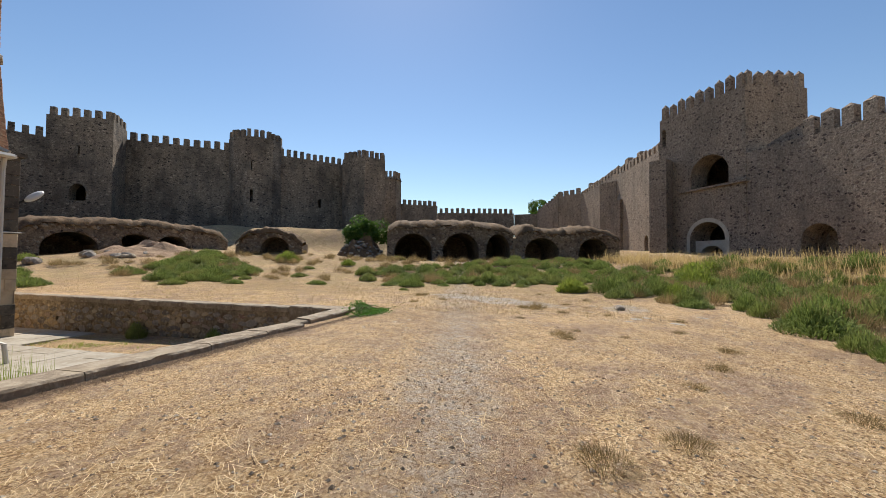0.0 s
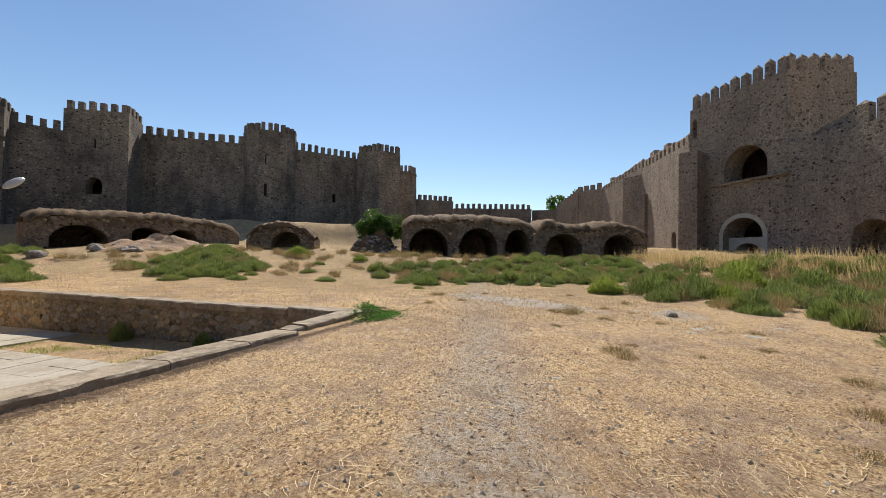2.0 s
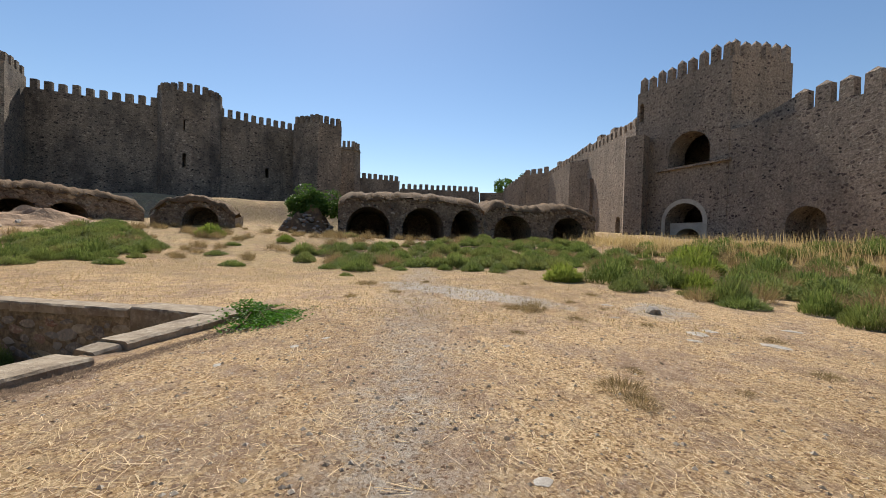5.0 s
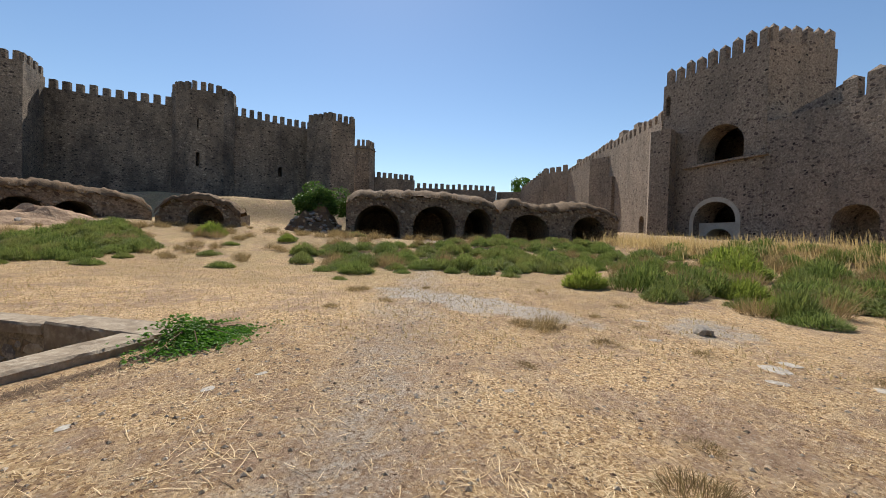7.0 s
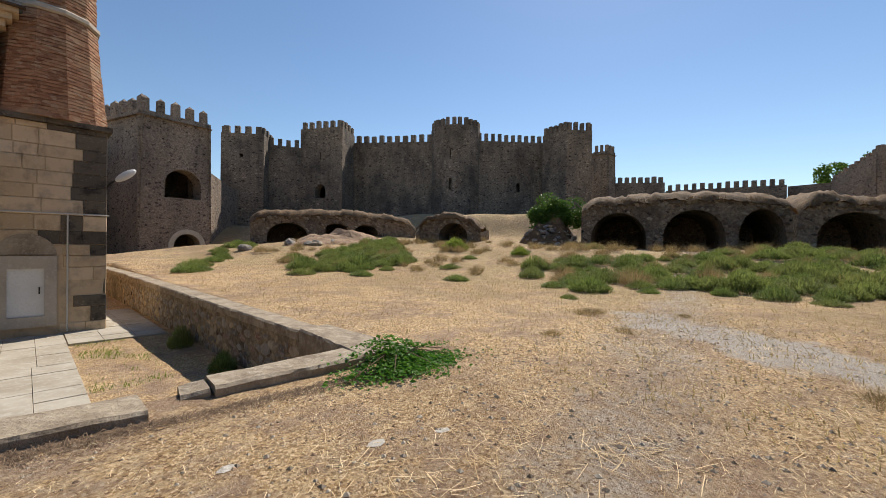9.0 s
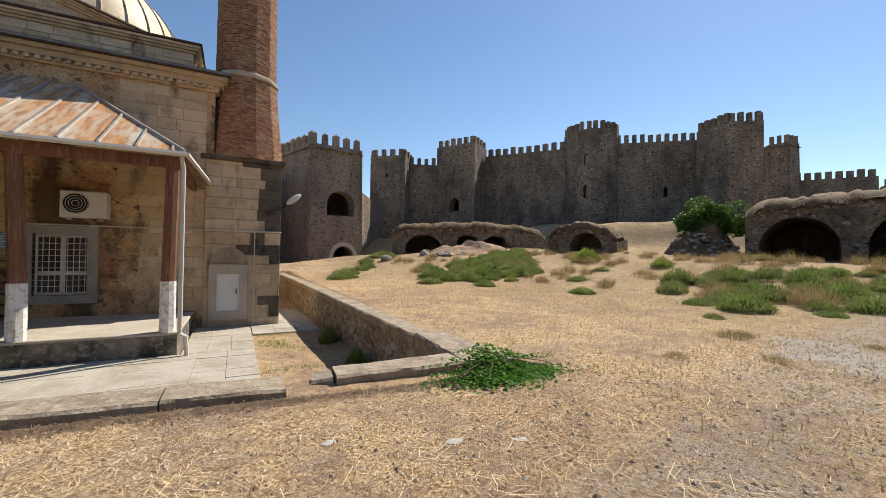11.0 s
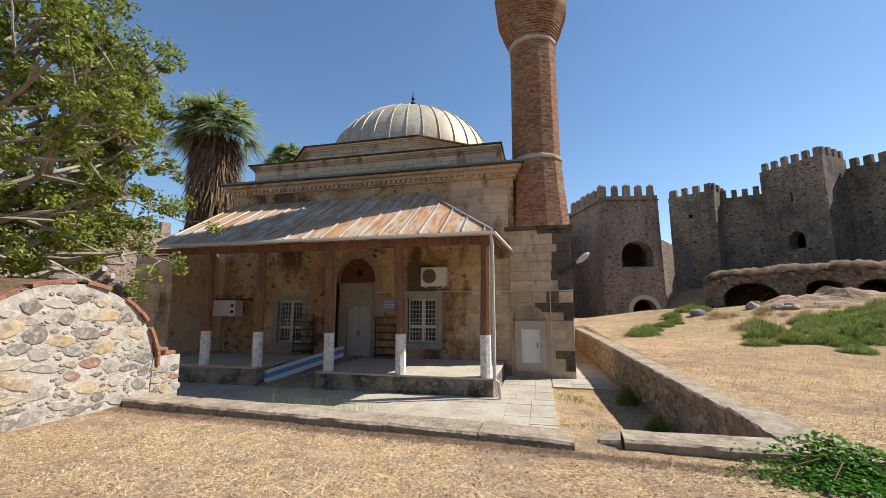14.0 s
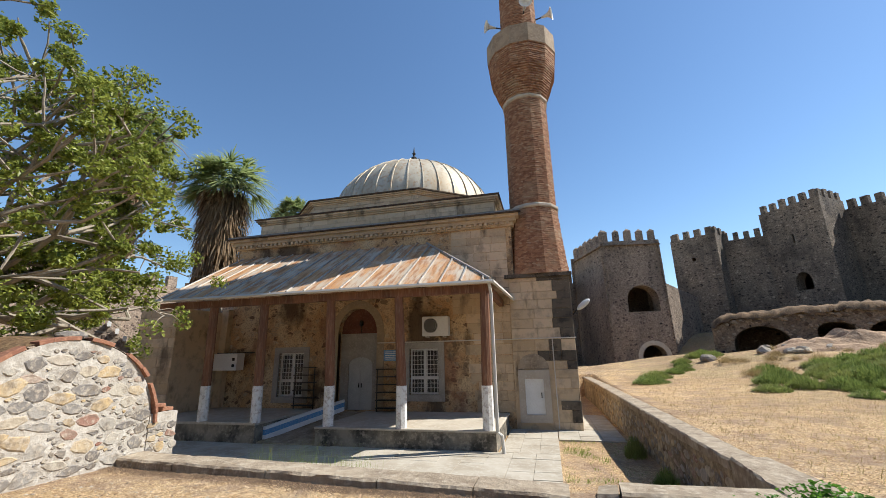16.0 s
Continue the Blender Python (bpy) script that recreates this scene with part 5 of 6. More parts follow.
for i in range(n):
    y0, y1 = ya + (yb - ya) * i / n, ya + (yb - ya) * (i + 1) / n
    zt = lambda y: -0.05 + 0.14 * max(0.0, min(1.0, (y + 8.6) / 15))
    v = [bm.verts.new(p) for p in ((ix(y0) + 0.03, y0, -1.05), (ix(y1) + 0.03, y1, -1.05), (ix(y1) + 0.03, y1, zt(y1)), (ix(y0) + 0.03, y0, zt(y0)), (ix(y0) + 0.4, y0, zt(y0)), (ix(y1) + 0.4, y1, zt(y1)), (ix(y0) + 0.4, y0, -1.05), (ix(y1) + 0.4, y1, -1.05))]
    bm.faces.new(v[:4])
    bm.faces.new((v[3], v[2], v[5], v[4]))
    bm.faces.new((v[4], v[5], v[7], v[6]))
under(wall, part("rubble_core", bm, RETAIN, None, "stained rubble face", fix=False))
y = -8.62
while y < 12.6:
    L = RK.uniform(1.7, 2.6)
    y1 = min(13.0, y + L)
    zz = lambda t: 0.08 + 0.14 * max(0.0, min(1.0, (t + 8.6) / 15))
    bm = bmesh.new()
    slab(bm, [(ix(y), y), (ix(y1), y1 - 0.012), (ix(y1) + 0.47, y1 - 0.012), (ix(y) + 0.47, y)], zz(y) - 0.15, (zz(y), zz(y1)))
    under(wall, part("coping_slab", bm, CEMENT))
    y = y1
bm = bmesh.new()
slab(bm, [(1.38, -10.5), (1.45, -8.66), (1.98, -8.64), (2.16, -10.75)], -0.3, (0.07, 0.12), 0.03, 10)
under(wall, part("coping_slab", bm, CEMENT, None, "broken sloping end slab"))

paving = group_at("paving", -8, -6, -1, "pale limestone paving in the sunken yard", "paving", "structure")
bm = bmesh.new()
chamfer_box(bm, 0, 0, -0.06, 0.992, 0.992, 0.0, 0.006)
TILE = mesh_of("paving_slab", bm)
TILE.materials.append(PAVING)


def pave(x0, y0, x1, y1, w):
    nx, ny = max(1, round((x1 - x0) / w)), max(1, round((y1 - y0) / w))
    for i in range(nx):
        for j in range(ny):
            o = new("paving_slab", TILE)
            o.location = (x0 + (x1 - x0) * i / nx, y0 + (y1 - y0) * j / ny, -0.945 + RK.uniform(-0.008, 0.008))
            o.scale = ((x1 - x0) / nx, (y1 - y0) / ny, 1)
            under(paving, o)


pave(-15.6, -6.9, -0.9, -3.85, 0.62)
pave(-2.5, -3.83, -0.9, -0.12, 0.55)
pave(-0.88, -1.8, 1.1, 3.9, 0.66)


# ---- vault end beside the yard ----
def stone_material():
    k = Mat("mixed_fieldstone", 0.92)
    f, m = k.noise(14, 6), k.noise(4, 4)
    col = k.ramp(k.random(), [(0.0, (0.14, 0.125, 0.115)), (0.35, (0.27, 0.25, 0.225)), (0.62, (0.36, 0.33, 0.28)), (0.78, (0.46, 0.33, 0.17)), (0.9, (0.42, 0.38, 0.31)), (1.0, (0.25, 0.12, 0.085))])
    col = k.mix(k.ramp(m, [(0.47, 0.0), (0.64, 0.75)]), col, (0.19, 0.155, 0.12))
    col = k.mix(k.ramp(f, [(0.49, 0.0), (0.62, 0.6)]), col, (0.46, 0.40, 0.32))
    return k.done(col, k.math("ADD", f, m), 0.8, 0.02)


FIELDSTONE = stone_material()
LIME_MORTAR = mottled("lime_mortar", (0.46, 0.42, 0.365), (0.31, 0.275, 0.23), (0.56, 0.52, 0.46), 3.2, 12, bump=0.9, dist=0.03)
vault = group_at("ruined_vault", -9.5, -11, 0, "end wall of a ruined vault, fieldstone in pale mortar", "ruin", "structure")
FX = lambda y: -8.22 + 0.09 * (y + 9.5) * -1 * 0.35
CYV, CZV, CRV = -11.03, 0.43, 1.53


def vtop(y):
    e = 1 - ((y - CYV) / CRV) ** 2
    return CZV + CRV * math.sqrt(max(0.0, e))


bm = bmesh.new()
N = 28
for i in range(N):
    y0, y1 = CYV - CRV + 2 * CRV * i / N, CYV - CRV + 2 * CRV * (i + 1) / N
    bm.faces.new([bm.verts.new(p) for p in ((FX(y0), y0, -0.4), (FX(y1), y1, -0.4), (FX(y1), y1, vtop(y1)), (FX(y0), y0, vtop(y0)))])
    z0, z1 = vtop(y0) + 0.03, vtop(y1) + 0.03
    for k in range(6):
        q0, q1 = -8.22 - k * 1.0, -9.22 - k * 1.0
        g0 = 0.16 * noise.noise((y0 * 1.2, k, 0)) if k else 0
        g1 = 0.16 * noise.noise((y1 * 1.2, k, 0)) if k else 0
        h0, h1 = 0.16 * noise.noise((y0 * 1.2, k + 1, 0)), 0.16 * noise.noise((y1 * 1.2, k + 1, 0))
        f = bm.faces.new([bm.verts.new(p) for p in ((q0, y0, z0 + g0), (q0, y1, z1 + g1), (q1, y1, z1 + h1 + 0.08), (q1, y0, z0 + h0 + 0.08))])
        f.material_index = 1
front = part("end_wall", bm, LIME_MORTAR, fix=False)
front.data.materials.append(DRY_TOP)
under(vault, front)
bm = bmesh.new()
box(bm, -9.4, -9.56, -1.0, -8.2, -8.98, 0.68)
box(bm, -14.2, -9.5, -1.0, -9.4, -9.2, 0.9)
under(vault, part("side_pier", bm, LIME_MORTAR, None, "low rubble pier at the vault's corner"))
STONES = []
for k in range(8):
    rr = random.Random(100 + k)
    bm = bmesh.new()
    m = rr.randint(6, 9)
    rim = [(math.cos(i * math.tau / m) * rr.uniform(0.6, 1.15), math.sin(i * math.tau / m) * rr.uniform(0.55, 1.15)) for i in range(m)]
    a = [bm.verts.new((-0.02, y, z)) for y, z in rim]
    b = [bm.verts.new((0.006, y * 0.96, z * 0.96)) for y, z in rim]
    c = [bm.verts.new((0.013 + rr.uniform(-0.006, 0.006), y * 0.8, z * 0.8)) for y, z in rim]
    for p, q in ((a, b), (b, c)):
        for i in range(m):
            bm.faces.new((p[i], p[(i + 1) % m], q[(i + 1) % m], q[i]))
    bm.faces.new(c)
    me = mesh_of("fieldstone", bm)
    me.materials.append(FIELDSTONE)
    STONES.append(me)


def lay_stones(parent, inside, y0, y1, z0, z1, place, want, seed, rmax=0.17):
    rr = random.Random(seed)
    done = []
    tries = 0
    while len(done) < want and tries < 9000:
        tries += 1
        r = rmax * (1 - 0.75 * min(1.0, tries / 5000)) * rr.uniform(0.75, 1.0)
        y, z = rr.uniform(y0, y1), rr.uniform(z0, z1)
        if not inside(y, z, r) or any(math.hypot((y - p[0]) / 1.35, z - p[1]) < (r + p[2]) * 0.8 for p in done):
            continue
        done.append((y, z, r))
        o = new("fieldstone", rr.choice(STONES))
        o.matrix_world = place(y, z) @ Matrix.Rotation(rr.choice((0, math.pi)) + rr.uniform(-0.25, 0.25), 4, "X") @ Matrix.Diagonal((1, r * rr.uniform(1.1, 1.75), r * rr.uniform(0.6, 1.0), 1))
        under(parent, o)


lay_stones(vault, lambda y, z, r: abs(y - CYV) + r < CRV - 0.06 and z + r < vtop(y) - 0.1 and z + r < vtop(y + r) - 0.02 and z + r < vtop(y - r) - 0.02, CYV - CRV, CYV + CRV, 0.02, 2.0, lambda y, z: Matrix.Translation((FX(y), y, z)), 230, 5)
lay_stones(vault, lambda y, z, r: z < 0.5, -9.5, -9.02, 0.03, 0.55, lambda y, z: Matrix.Translation((-8.2, y, z)), 14, 6, 0.11)
lay_stones(wall, lambda y, z, r: z + r < -0.1, -8.5, 6.0, -0.95, -0.12, lambda y, z: Matrix.Translation((ix(y) + 0.035, y, z)) @ Matrix.Rotation(math.pi, 4, "Z"), 230, 7, 0.17)
bm = bmesh.new()
chamfer_box(bm, -0.1, -0.1, -0.03, 0.09, 0.1, 0.03, 0.008)
BR = mesh_of("rim_brick", bm)
BR.materials.append(TERRACOTTA)
for i in range(26):
    a = math.pi * (0.04 + 0.92 * i / 25)
    if RK.random() < 0.12:
        continue
    o = new("rim_brick", BR)
    o.matrix_world = Matrix.Translation((-8.24 + RK.uniform(-0.02, 0.02), CYV + (CRV + 0.03) * math.cos(a), CZV + (CRV + 0.03) * math.sin(a))) @ Matrix.Rotation(a - math.pi / 2, 4, "X")
    under(vault, o)
for i in range(12):
    o = new("rim_brick", BR)
    o.matrix_world = pose(-8.3 - RK.uniform(0, 0.3), -9.45 + 0.035 * i + RK.uniform(-0.03, 0.03), 0.72 + 0.06 * max(0, 5 - i) * 0.8, RK.uniform(-8, 8), 0, RK.uniform(-30, 30))
    under(vault, o)
bm = bmesh.new()
bmesh.ops.create_icosphere(bm, subdivisions=2, radius=1, matrix=Matrix.Translation((-8.5, -10.95, 2.04)) @ Matrix.Diagonal((0.16, 0.24, 0.09, 1)))
tagged(part("loose_stone", bm, FIELDSTONE), "rounded pale stone lying on the vault", "stone")
# white-edged outdoor stair beyond the porch
stair = group_at("outdoor_stair", -19, -3, -1, "outdoor stair with white-painted edges", "stair", "structure")
bm = bmesh.new()
prism(bm, [(-17.7, -1.7), (-19.9, -4.5), (-20.7, -3.9), (-18.5, -1.1)], -1.0, [1.6, 5.2, 5.2, 1.6])
under(stair, part("stair_side", bm, CASTLE, None, "rubble stair wall"))
for i in range(13):
    t = i / 12
    bm = bmesh.new()
    box(bm, -0.06, -0.2, 0, 0.06, 0.2, 0.22)
    o = part("step_edge", bm, WHITE)
    o.matrix_world = pose(-17.7 - 2.2 * t, -1.7 - 2.8 * t, 1.6 + 3.55 * t, 0, 0, 52)
    under(stair, o)


def terrain_near(x, y):
    xs, ys, hs = GRID
    i, j = bisect(xs, x), bisect(ys, y)
    u, v = (x - xs[i]) / (xs[i + 1] - xs[i]), (y - ys[j]) / (ys[j + 1] - ys[j])
    return (hs[j][i] * (1 - u) + hs[j][i + 1] * u) * (1 - v) + (hs[j + 1][i] * (1 - u) + hs[j + 1][i + 1] * u) * v


def bisect(a, q):
    lo, hi = 0, len(a) - 1
    while hi - lo > 1:
        m = (lo + hi) // 2
        lo, hi = (m, hi) if a[m] <= q else (lo, m)
    return lo


# ---- plants ----
def ribbons(name, blades, mat):
    """One mesh of bent tapered blades: (root, tip, bend, width)."""
    vs, fs = [], []
    for root, tip, bend, w in blades:
        r, t = Vector(root), Vector(tip)
        m = (r + t) / 2 + Vector(bend)
        side = (t - r).cross(Vector((0.3, 0.2, 1.0)))
        side = side.normalized() * w if side.length > 1e-5 else Vector((w, 0, 0))
        k = len(vs)
        vs += [r - side, r + side, m - side * 0.8, m + side * 0.8, t]
        fs += [(k, k + 1, k + 3, k + 2), (k + 2, k + 3, k + 4)]
    me = bpy.data.meshes.new(name)
    me.from_pydata([tuple(v) for v in vs], [], fs)
    me.materials.append(mat)
    return me


def leaves(name, items, mat):
    """One mesh of small folded leaves: (centre, direction, normal, length, width)."""
    vs, fs = [], []
    for c, d, n, L, w in items:
        c, d, n = Vector(c), Vector(d).normalized(), Vector(n).normalized()
        s = d.cross(n).normalized()
        n = s.cross(d)
        k = len(vs)
        vs += [c - d * L / 2, c + s * w / 2 + n * w * 0.15, c + d * L / 2 - n * L * 0.12, c - s * w / 2 + n * w * 0.15]
        fs += [(k, k + 1, k + 2), (k, k + 2, k + 3)]
    me = bpy.data.meshes.new(name)
    me.from_pydata([tuple(v) for v in vs], [], fs)
    me.materials.append(mat)
    return me


def weed_mesh(seed, n, r, h, mat, blade=0.3, width=0.012, upright=0.5):
    rr = random.Random(seed)
    out = []
    for i in range(n):
        a, q = rr.uniform(0, math.tau), math.sqrt(rr.random()) * r
        x, y = q * math.cos(a), q * math.sin(a) * 0.85
        dome = h * (1 - (q / r) ** 2 * 0.8)
        z = rr.uniform(0.0, 0.75) * dome
        d = Vector((x * 1.3 / r + rr.uniform(-0.6, 0.6), y * 1.3 / r + rr.uniform(-0.6, 0.6), upright + rr.uniform(-0.2, 0.6))).normalized()
        L = blade * rr.uniform(0.5, 1.1)
        out.append(((x, y, z), (x + d.x * L, y + d.y * L, z + d.z * L), (rr.uniform(-0.03, 0.03), rr.uniform(-0.03, 0.03), 0.03), width * rr.uniform(0.7, 1.3)))
    return ribbons("weed_bush", out, mat)


WEEDS = [weed_mesh(50 + i, 1500, 0.6, 0.36, WEED, 0.12, 0.009, 0.4) for i in range(5)]
PALES = [weed_mesh(70 + i, 1600, 0.55, 0.6, WEED_PALE, 0.17, 0.010, 0.8) for i in range(2)]
TUFTS = [weed_mesh(80 + i, 420, 0.3, 0.12, DRY_TUFT, 0.24, 0.0026, 0.7) for i in range(3)]
TALL = [weed_mesh(90 + i, 1500, 0.6, 0.62, WEED, 0.2, 0.008, 1.1) for i in range(3)]
RW = random.Random(33)


def plant(name, me, x, y, s, label, category, group, sz=1.0, z=None):
    ob = new(name, me)
    ob.matrix_world = pose(x, y, (terrain(x, y) if z is None else z) - 0.03, 0, 0, RW.uniform(0, 360))
    ob.scale = (s, s, s * sz)
    return tagged(ob, label, category, group)


def in_poly(x, y, poly):
    c = False
    for (x0, y0), (x1, y1) in zip(poly, poly[1:] + poly[:1]):
        if (y0 > y) != (y1 > y) and x < (x1 - x0) * (y - y0) / (y1 - y0) + x0:
            c = not c
    return c


def scatter(poly, n, smin, smax, gap, name="weed_bush", pool=None, label="low grey-green weed bush on dry earth", group="yard weeds"):
    pool = pool or WEEDS
    xs, ys = [p[0] for p in poly], [p[1] for p in poly]
    put = []
    for _ in range(n * 30):
        if len(put) >= n:
            break
        x, y = RW.uniform(min(xs), max(xs)), RW.uniform(min(ys), max(ys))
        if in_poly(x, y, poly) and all(math.hypot(x - a, y - b) > gap for a, b in put):
            put.append((x, y))
            plant(name, RW.choice(pool), x, y, RW.uniform(smin, smax), label, "weed", group, RW.uniform(1.0, 1.7))


scatter([(10.7, -6.4), (14.4, -4.5), (18.0, -6.4), (20.9, -8.6), (28.0, -14.7), (25.6, -20.7), (19.6, -20.7), (15.5, -18.9), (12.4, -14.5), (10.5, -9.7)], 150, 0.55, 1.4, 0.62)
scatter([(12.2, 9.0), (20.0, 12.0), (13.5, 1.9), (9.8, -0.3), (7.7, 0.6), (6.0, 1.1)], 58, 0.6, 1.5, 0.7)
scatter([(17.0, -19.6), (23.8, -22.6), (25.5, -25.2), (16.7, -32.9), (1.0, -23.5), (-1.8, -20.9), (4.2, -21.6), (6.4, -19.9), (8.6, -18.2)], 70, 0.6, 1.7, 1.25, label="sprawling green weed bush in rough grass", group="field weeds")
scatter([(17.0, -19.6), (23.8, -22.6), (25.5, -25.2), (16.7, -32.9), (1.0, -23.5), (-1.8, -20.9), (4.2, -21.6), (6.4, -19.9), (8.6, -18.2)], 60, 1.0, 2.4, 1.0, name="grass_tuft", pool=TUFTS, label="dry yellow grass tuft among weeds", group="field tufts")
scatter([(8.2, 13.3), (3.5, 7.0), (6.0, 12.0), (9.5, 20.0), (11.0, 18.0)], 12, 0.8, 1.4, 1.2)
for x, y, w in ((18.3, -1.9, 1.2), (15.4, -0.4, 0.95), (12.5, -1.7, 1.1), (9.9, -4.4, 1.1), (16.9, -5.1, 1.1), (22.8, -4.1, 1.7), (8.9, 6.8, 2.0), (6.3, 0.9, 1.25), (7.9, -1.0, 1.1), (3.5, 5.4, 1.8), (8.8, -9.6, 0.6), (11.9, -14.8, 0.8), (13.4, -16.4, 0.75)):
    plant("weed_bush", RW.choice(WEEDS), x, y, w / 1.3, "single rounded green weed bush", "weed", "yard weeds", 1.0)
for x, y, w in ((17.9, 2.9, 2.2), (17.5, -2.3, 1.3), (9.9, -17.1, 1.7), (18.4, -24.8, 2.8), (6.9, -20.6, 1.1), (14.5, -23.5, 2.6), (9.0, -21.0, 1.6), (20.0, -26.0, 2.2)):
    plant("bright_bush", RW.choice(PALES), x, y, w / 1.35, "bright yellow-green rounded bush", "bush", "bright bushes")
for x, y, w in ((4.4, -11.5, 0.45), (6.8, -11.0, 0.7), (4.1, -15.6, 0.9), (8.6, -15.7, 0.4), (-5.7, -16.3, 0.6), (-5.2, -17.0, 0.5), (-0.8, -16.3, 0.45), (-2.5, -18.2, 0.5), (4.0, -15.2, 0.6), (-0.5, -16.2, 0.6), (0.2, -16.5, 0.35), (1.8, -15.2, 0.3), (3.1, -16.4, 0.5), (-3.5, -17.6, 0.4), (5.5, -12.3, 0.5), (3.7, -15.6, 0.6), (1.7, -15.3, 0.3), (7.2, -11.0, 0.6), (5.2, -16.6, 0.4), (6.6, -17.4, 0.5), (4.4, -17.2, 0.35), (2.9, -17.6, 0.4), (2.2, -19.1, 0.45), (0.4, -18.6, 0.4), (-1.2, -18.9, 0.5), (-4.2, -18.8, 0.5), (-6.3, -18.2, 0.45), (-0.3, -17.4, 0.3), (7.9, -12.6, 0.4)):
    plant("grass_tuft", RW.choice(TUFTS), x, y, w / 0.85, "withered brown grass tuft", "grass tuft", "dry tufts", 0.9)
bank = [(11.0, -8.0), (11.0, 0.0), (7.0, 8.0), (10.0, 15.0), (21.0, 14.0), (25.0, 6.0), (26.0, -4.0), (28.0, -14.0), (30.0, -22.0), (20.0, -20.0)]
scatter(bank, 150, 0.8, 1.7, 0.55, name="grass_tuft", pool=TUFTS, label="withered brown grass tuft on the bank", group="bank tufts")
scatter([(4.2, -21.6), (6.4, -19.9), (8.6, -18.2), (17.0, -19.6), (25.5, -25.2), (16.7, -32.9), (1.0, -23.5), (-1.8, -20.9)], 34, 0.5, 1.0, 1.2, pool=TALL, label="tall dense green weed in the rough field", group="field weeds")
# tall dry grass by the far wall, short stubble on the lawn: past counting
out = []
for _ in range(9000):
    t, k = RW.random(), RW.random()
    x, y = 33 - 18 * t + RW.gauss(0, 1.4) - 5 * k, -23.3 - 10.4 * t + RW.gauss(0, 1.2) + 2.0 * k
    z = terrain(x, y)
    h = RW.choice((0.15, 0.25, 0.35, 0.5, 0.9)) * RW.uniform(0.6, 1.2)
    out.append(((x, y, z - 0.05), (x + RW.uniform(-0.3, 0.3), y + RW.uniform(-0.3, 0.3), z + h), (0, 0, 0.05), 0.014))
tagged(new("dry_grass", ribbons("dry_grass", out, DRY)), "tall dry yellow grass under the wall", "grass", kind="stuff")
out = []
for _ in range(42000):
    x, y = RW.uniform(2.2, 22), RW.uniform(-19, 14)
    if RW.random() > 1.2 - math.hypot(x - 2, y + 9) / 26:
        continue
    z = terrain_near(x, y)
    out.append(((x, y, z - 0.01), (x + RW.uniform(-0.07, 0.07), y + RW.uniform(-0.07, 0.07), z + RW.uniform(0.02, 0.08)), (0, 0, 0.01), 0.006))
tagged(new("stubble", ribbons("stubble", out, DRY)), "short dry stubble over the yard", "grass", kind="stuff")
# loose straw, twigs and pebbles on the trodden earth
vs, fs = [], []


def stalk(x, y, L, w, a, lift=0.0):
    k = len(vs)
    c, s = math.cos(a), math.sin(a)
    b = RW.uniform(-0.06, 0.06) * L
    for i, u in enumerate((-0.5, 0.0, 0.5)):
        px, py = x + c * L * u - s * b * (u == 0), y + s * L * u + c * b * (u == 0)
        z = terrain_near(px, py) + 0.003 + lift * (i * 0.5)
        vs.extend([(px - s * w, py + c * w, z), (px, py, z + w * 0.35), (px + s * w, py - c * w, z)])
    for i in (0, 3):
        for j in (0, 1):
            fs.append((k + i + j, k + i + j + 1, k + i + j + 4, k + i + j + 3))


count = 0
while count < 60000:
    x, y = RW.uniform(-10.5, 9), RW.uniform(-21.5, -10.7)
    dens = 0.25 + 0.75 * (noise.noise((x * 0.45, y * 0.45, 7.0)) > -0.05)
    off = abs(y - 0.2 * x + 14.0)
    if off < 0.9:
        dens *= 0.35
    if RW.random() > dens or y > front_y(x) - 0.12:
        continue
    count += 1
    stalk(x, y, RW.choice((0.02, 0.03, 0.04, 0.06, 0.1)) * RW.uniform(0.7, 1.4), RW.uniform(0.001, 0.0028), RW.uniform(0, math.pi), RW.uniform(0, 0.015))
for _ in range(190):
    cx, cy = RW.uniform(-9, 6), RW.uniform(-19.5, -12)
    for _ in range(RW.randint(8, 34)):
        stalk(cx + RW.gauss(0, 0.16), cy + RW.gauss(0, 0.16), RW.uniform(0.06, 0.26), RW.uniform(0.0015, 0.0032), RW.uniform(0, math.pi), RW.uniform(0, 0.03))
# dark twigs and chaff, thickest in the litter against the kerb
vs_straw, fs_straw = vs, fs
vs, fs = [], []
for _ in range(5200):
    x, y = RW.uniform(-10.5, 8), RW.uniform(-20.5, -10.7)
    if y < front_y(x) - 0.12:
        stalk(x, y, RW.choice((0.025, 0.04, 0.06, 0.11)) * RW.uniform(0.7, 1.4), RW.uniform(0.0015, 0.004), RW.uniform(0, math.pi), RW.uniform(0, 0.012))
for _ in range(6000):
    x = RW.uniform(-8.5, 2.2)
    y = front_y(x) - 0.05 - abs(RW.gauss(0, 0.13))
    stalk(x, y, RW.choice((0.04, 0.07, 0.12)) * RW.uniform(0.7, 1.4), RW.uniform(0.0015, 0.0045), RW.uniform(0, math.pi), RW.uniform(0, 0.03))
me = bpy.data.meshes.new("twigs")
me.from_pydata(vs, [], fs)
me.materials.append(TWIG)
tagged(new("twigs", me), "dark broken twigs and chaff on the earth", "twigs", kind="stuff")
vs, fs = vs_straw, fs_straw
me = bpy.data.meshes.new("straw")
me.from_pydata(vs, [], fs)
me.materials.append(STRAW)
tagged(new("straw", me), "scattered dry straw stalks on the earth", "straw", kind="stuff")
vs2, fs2 = [], []
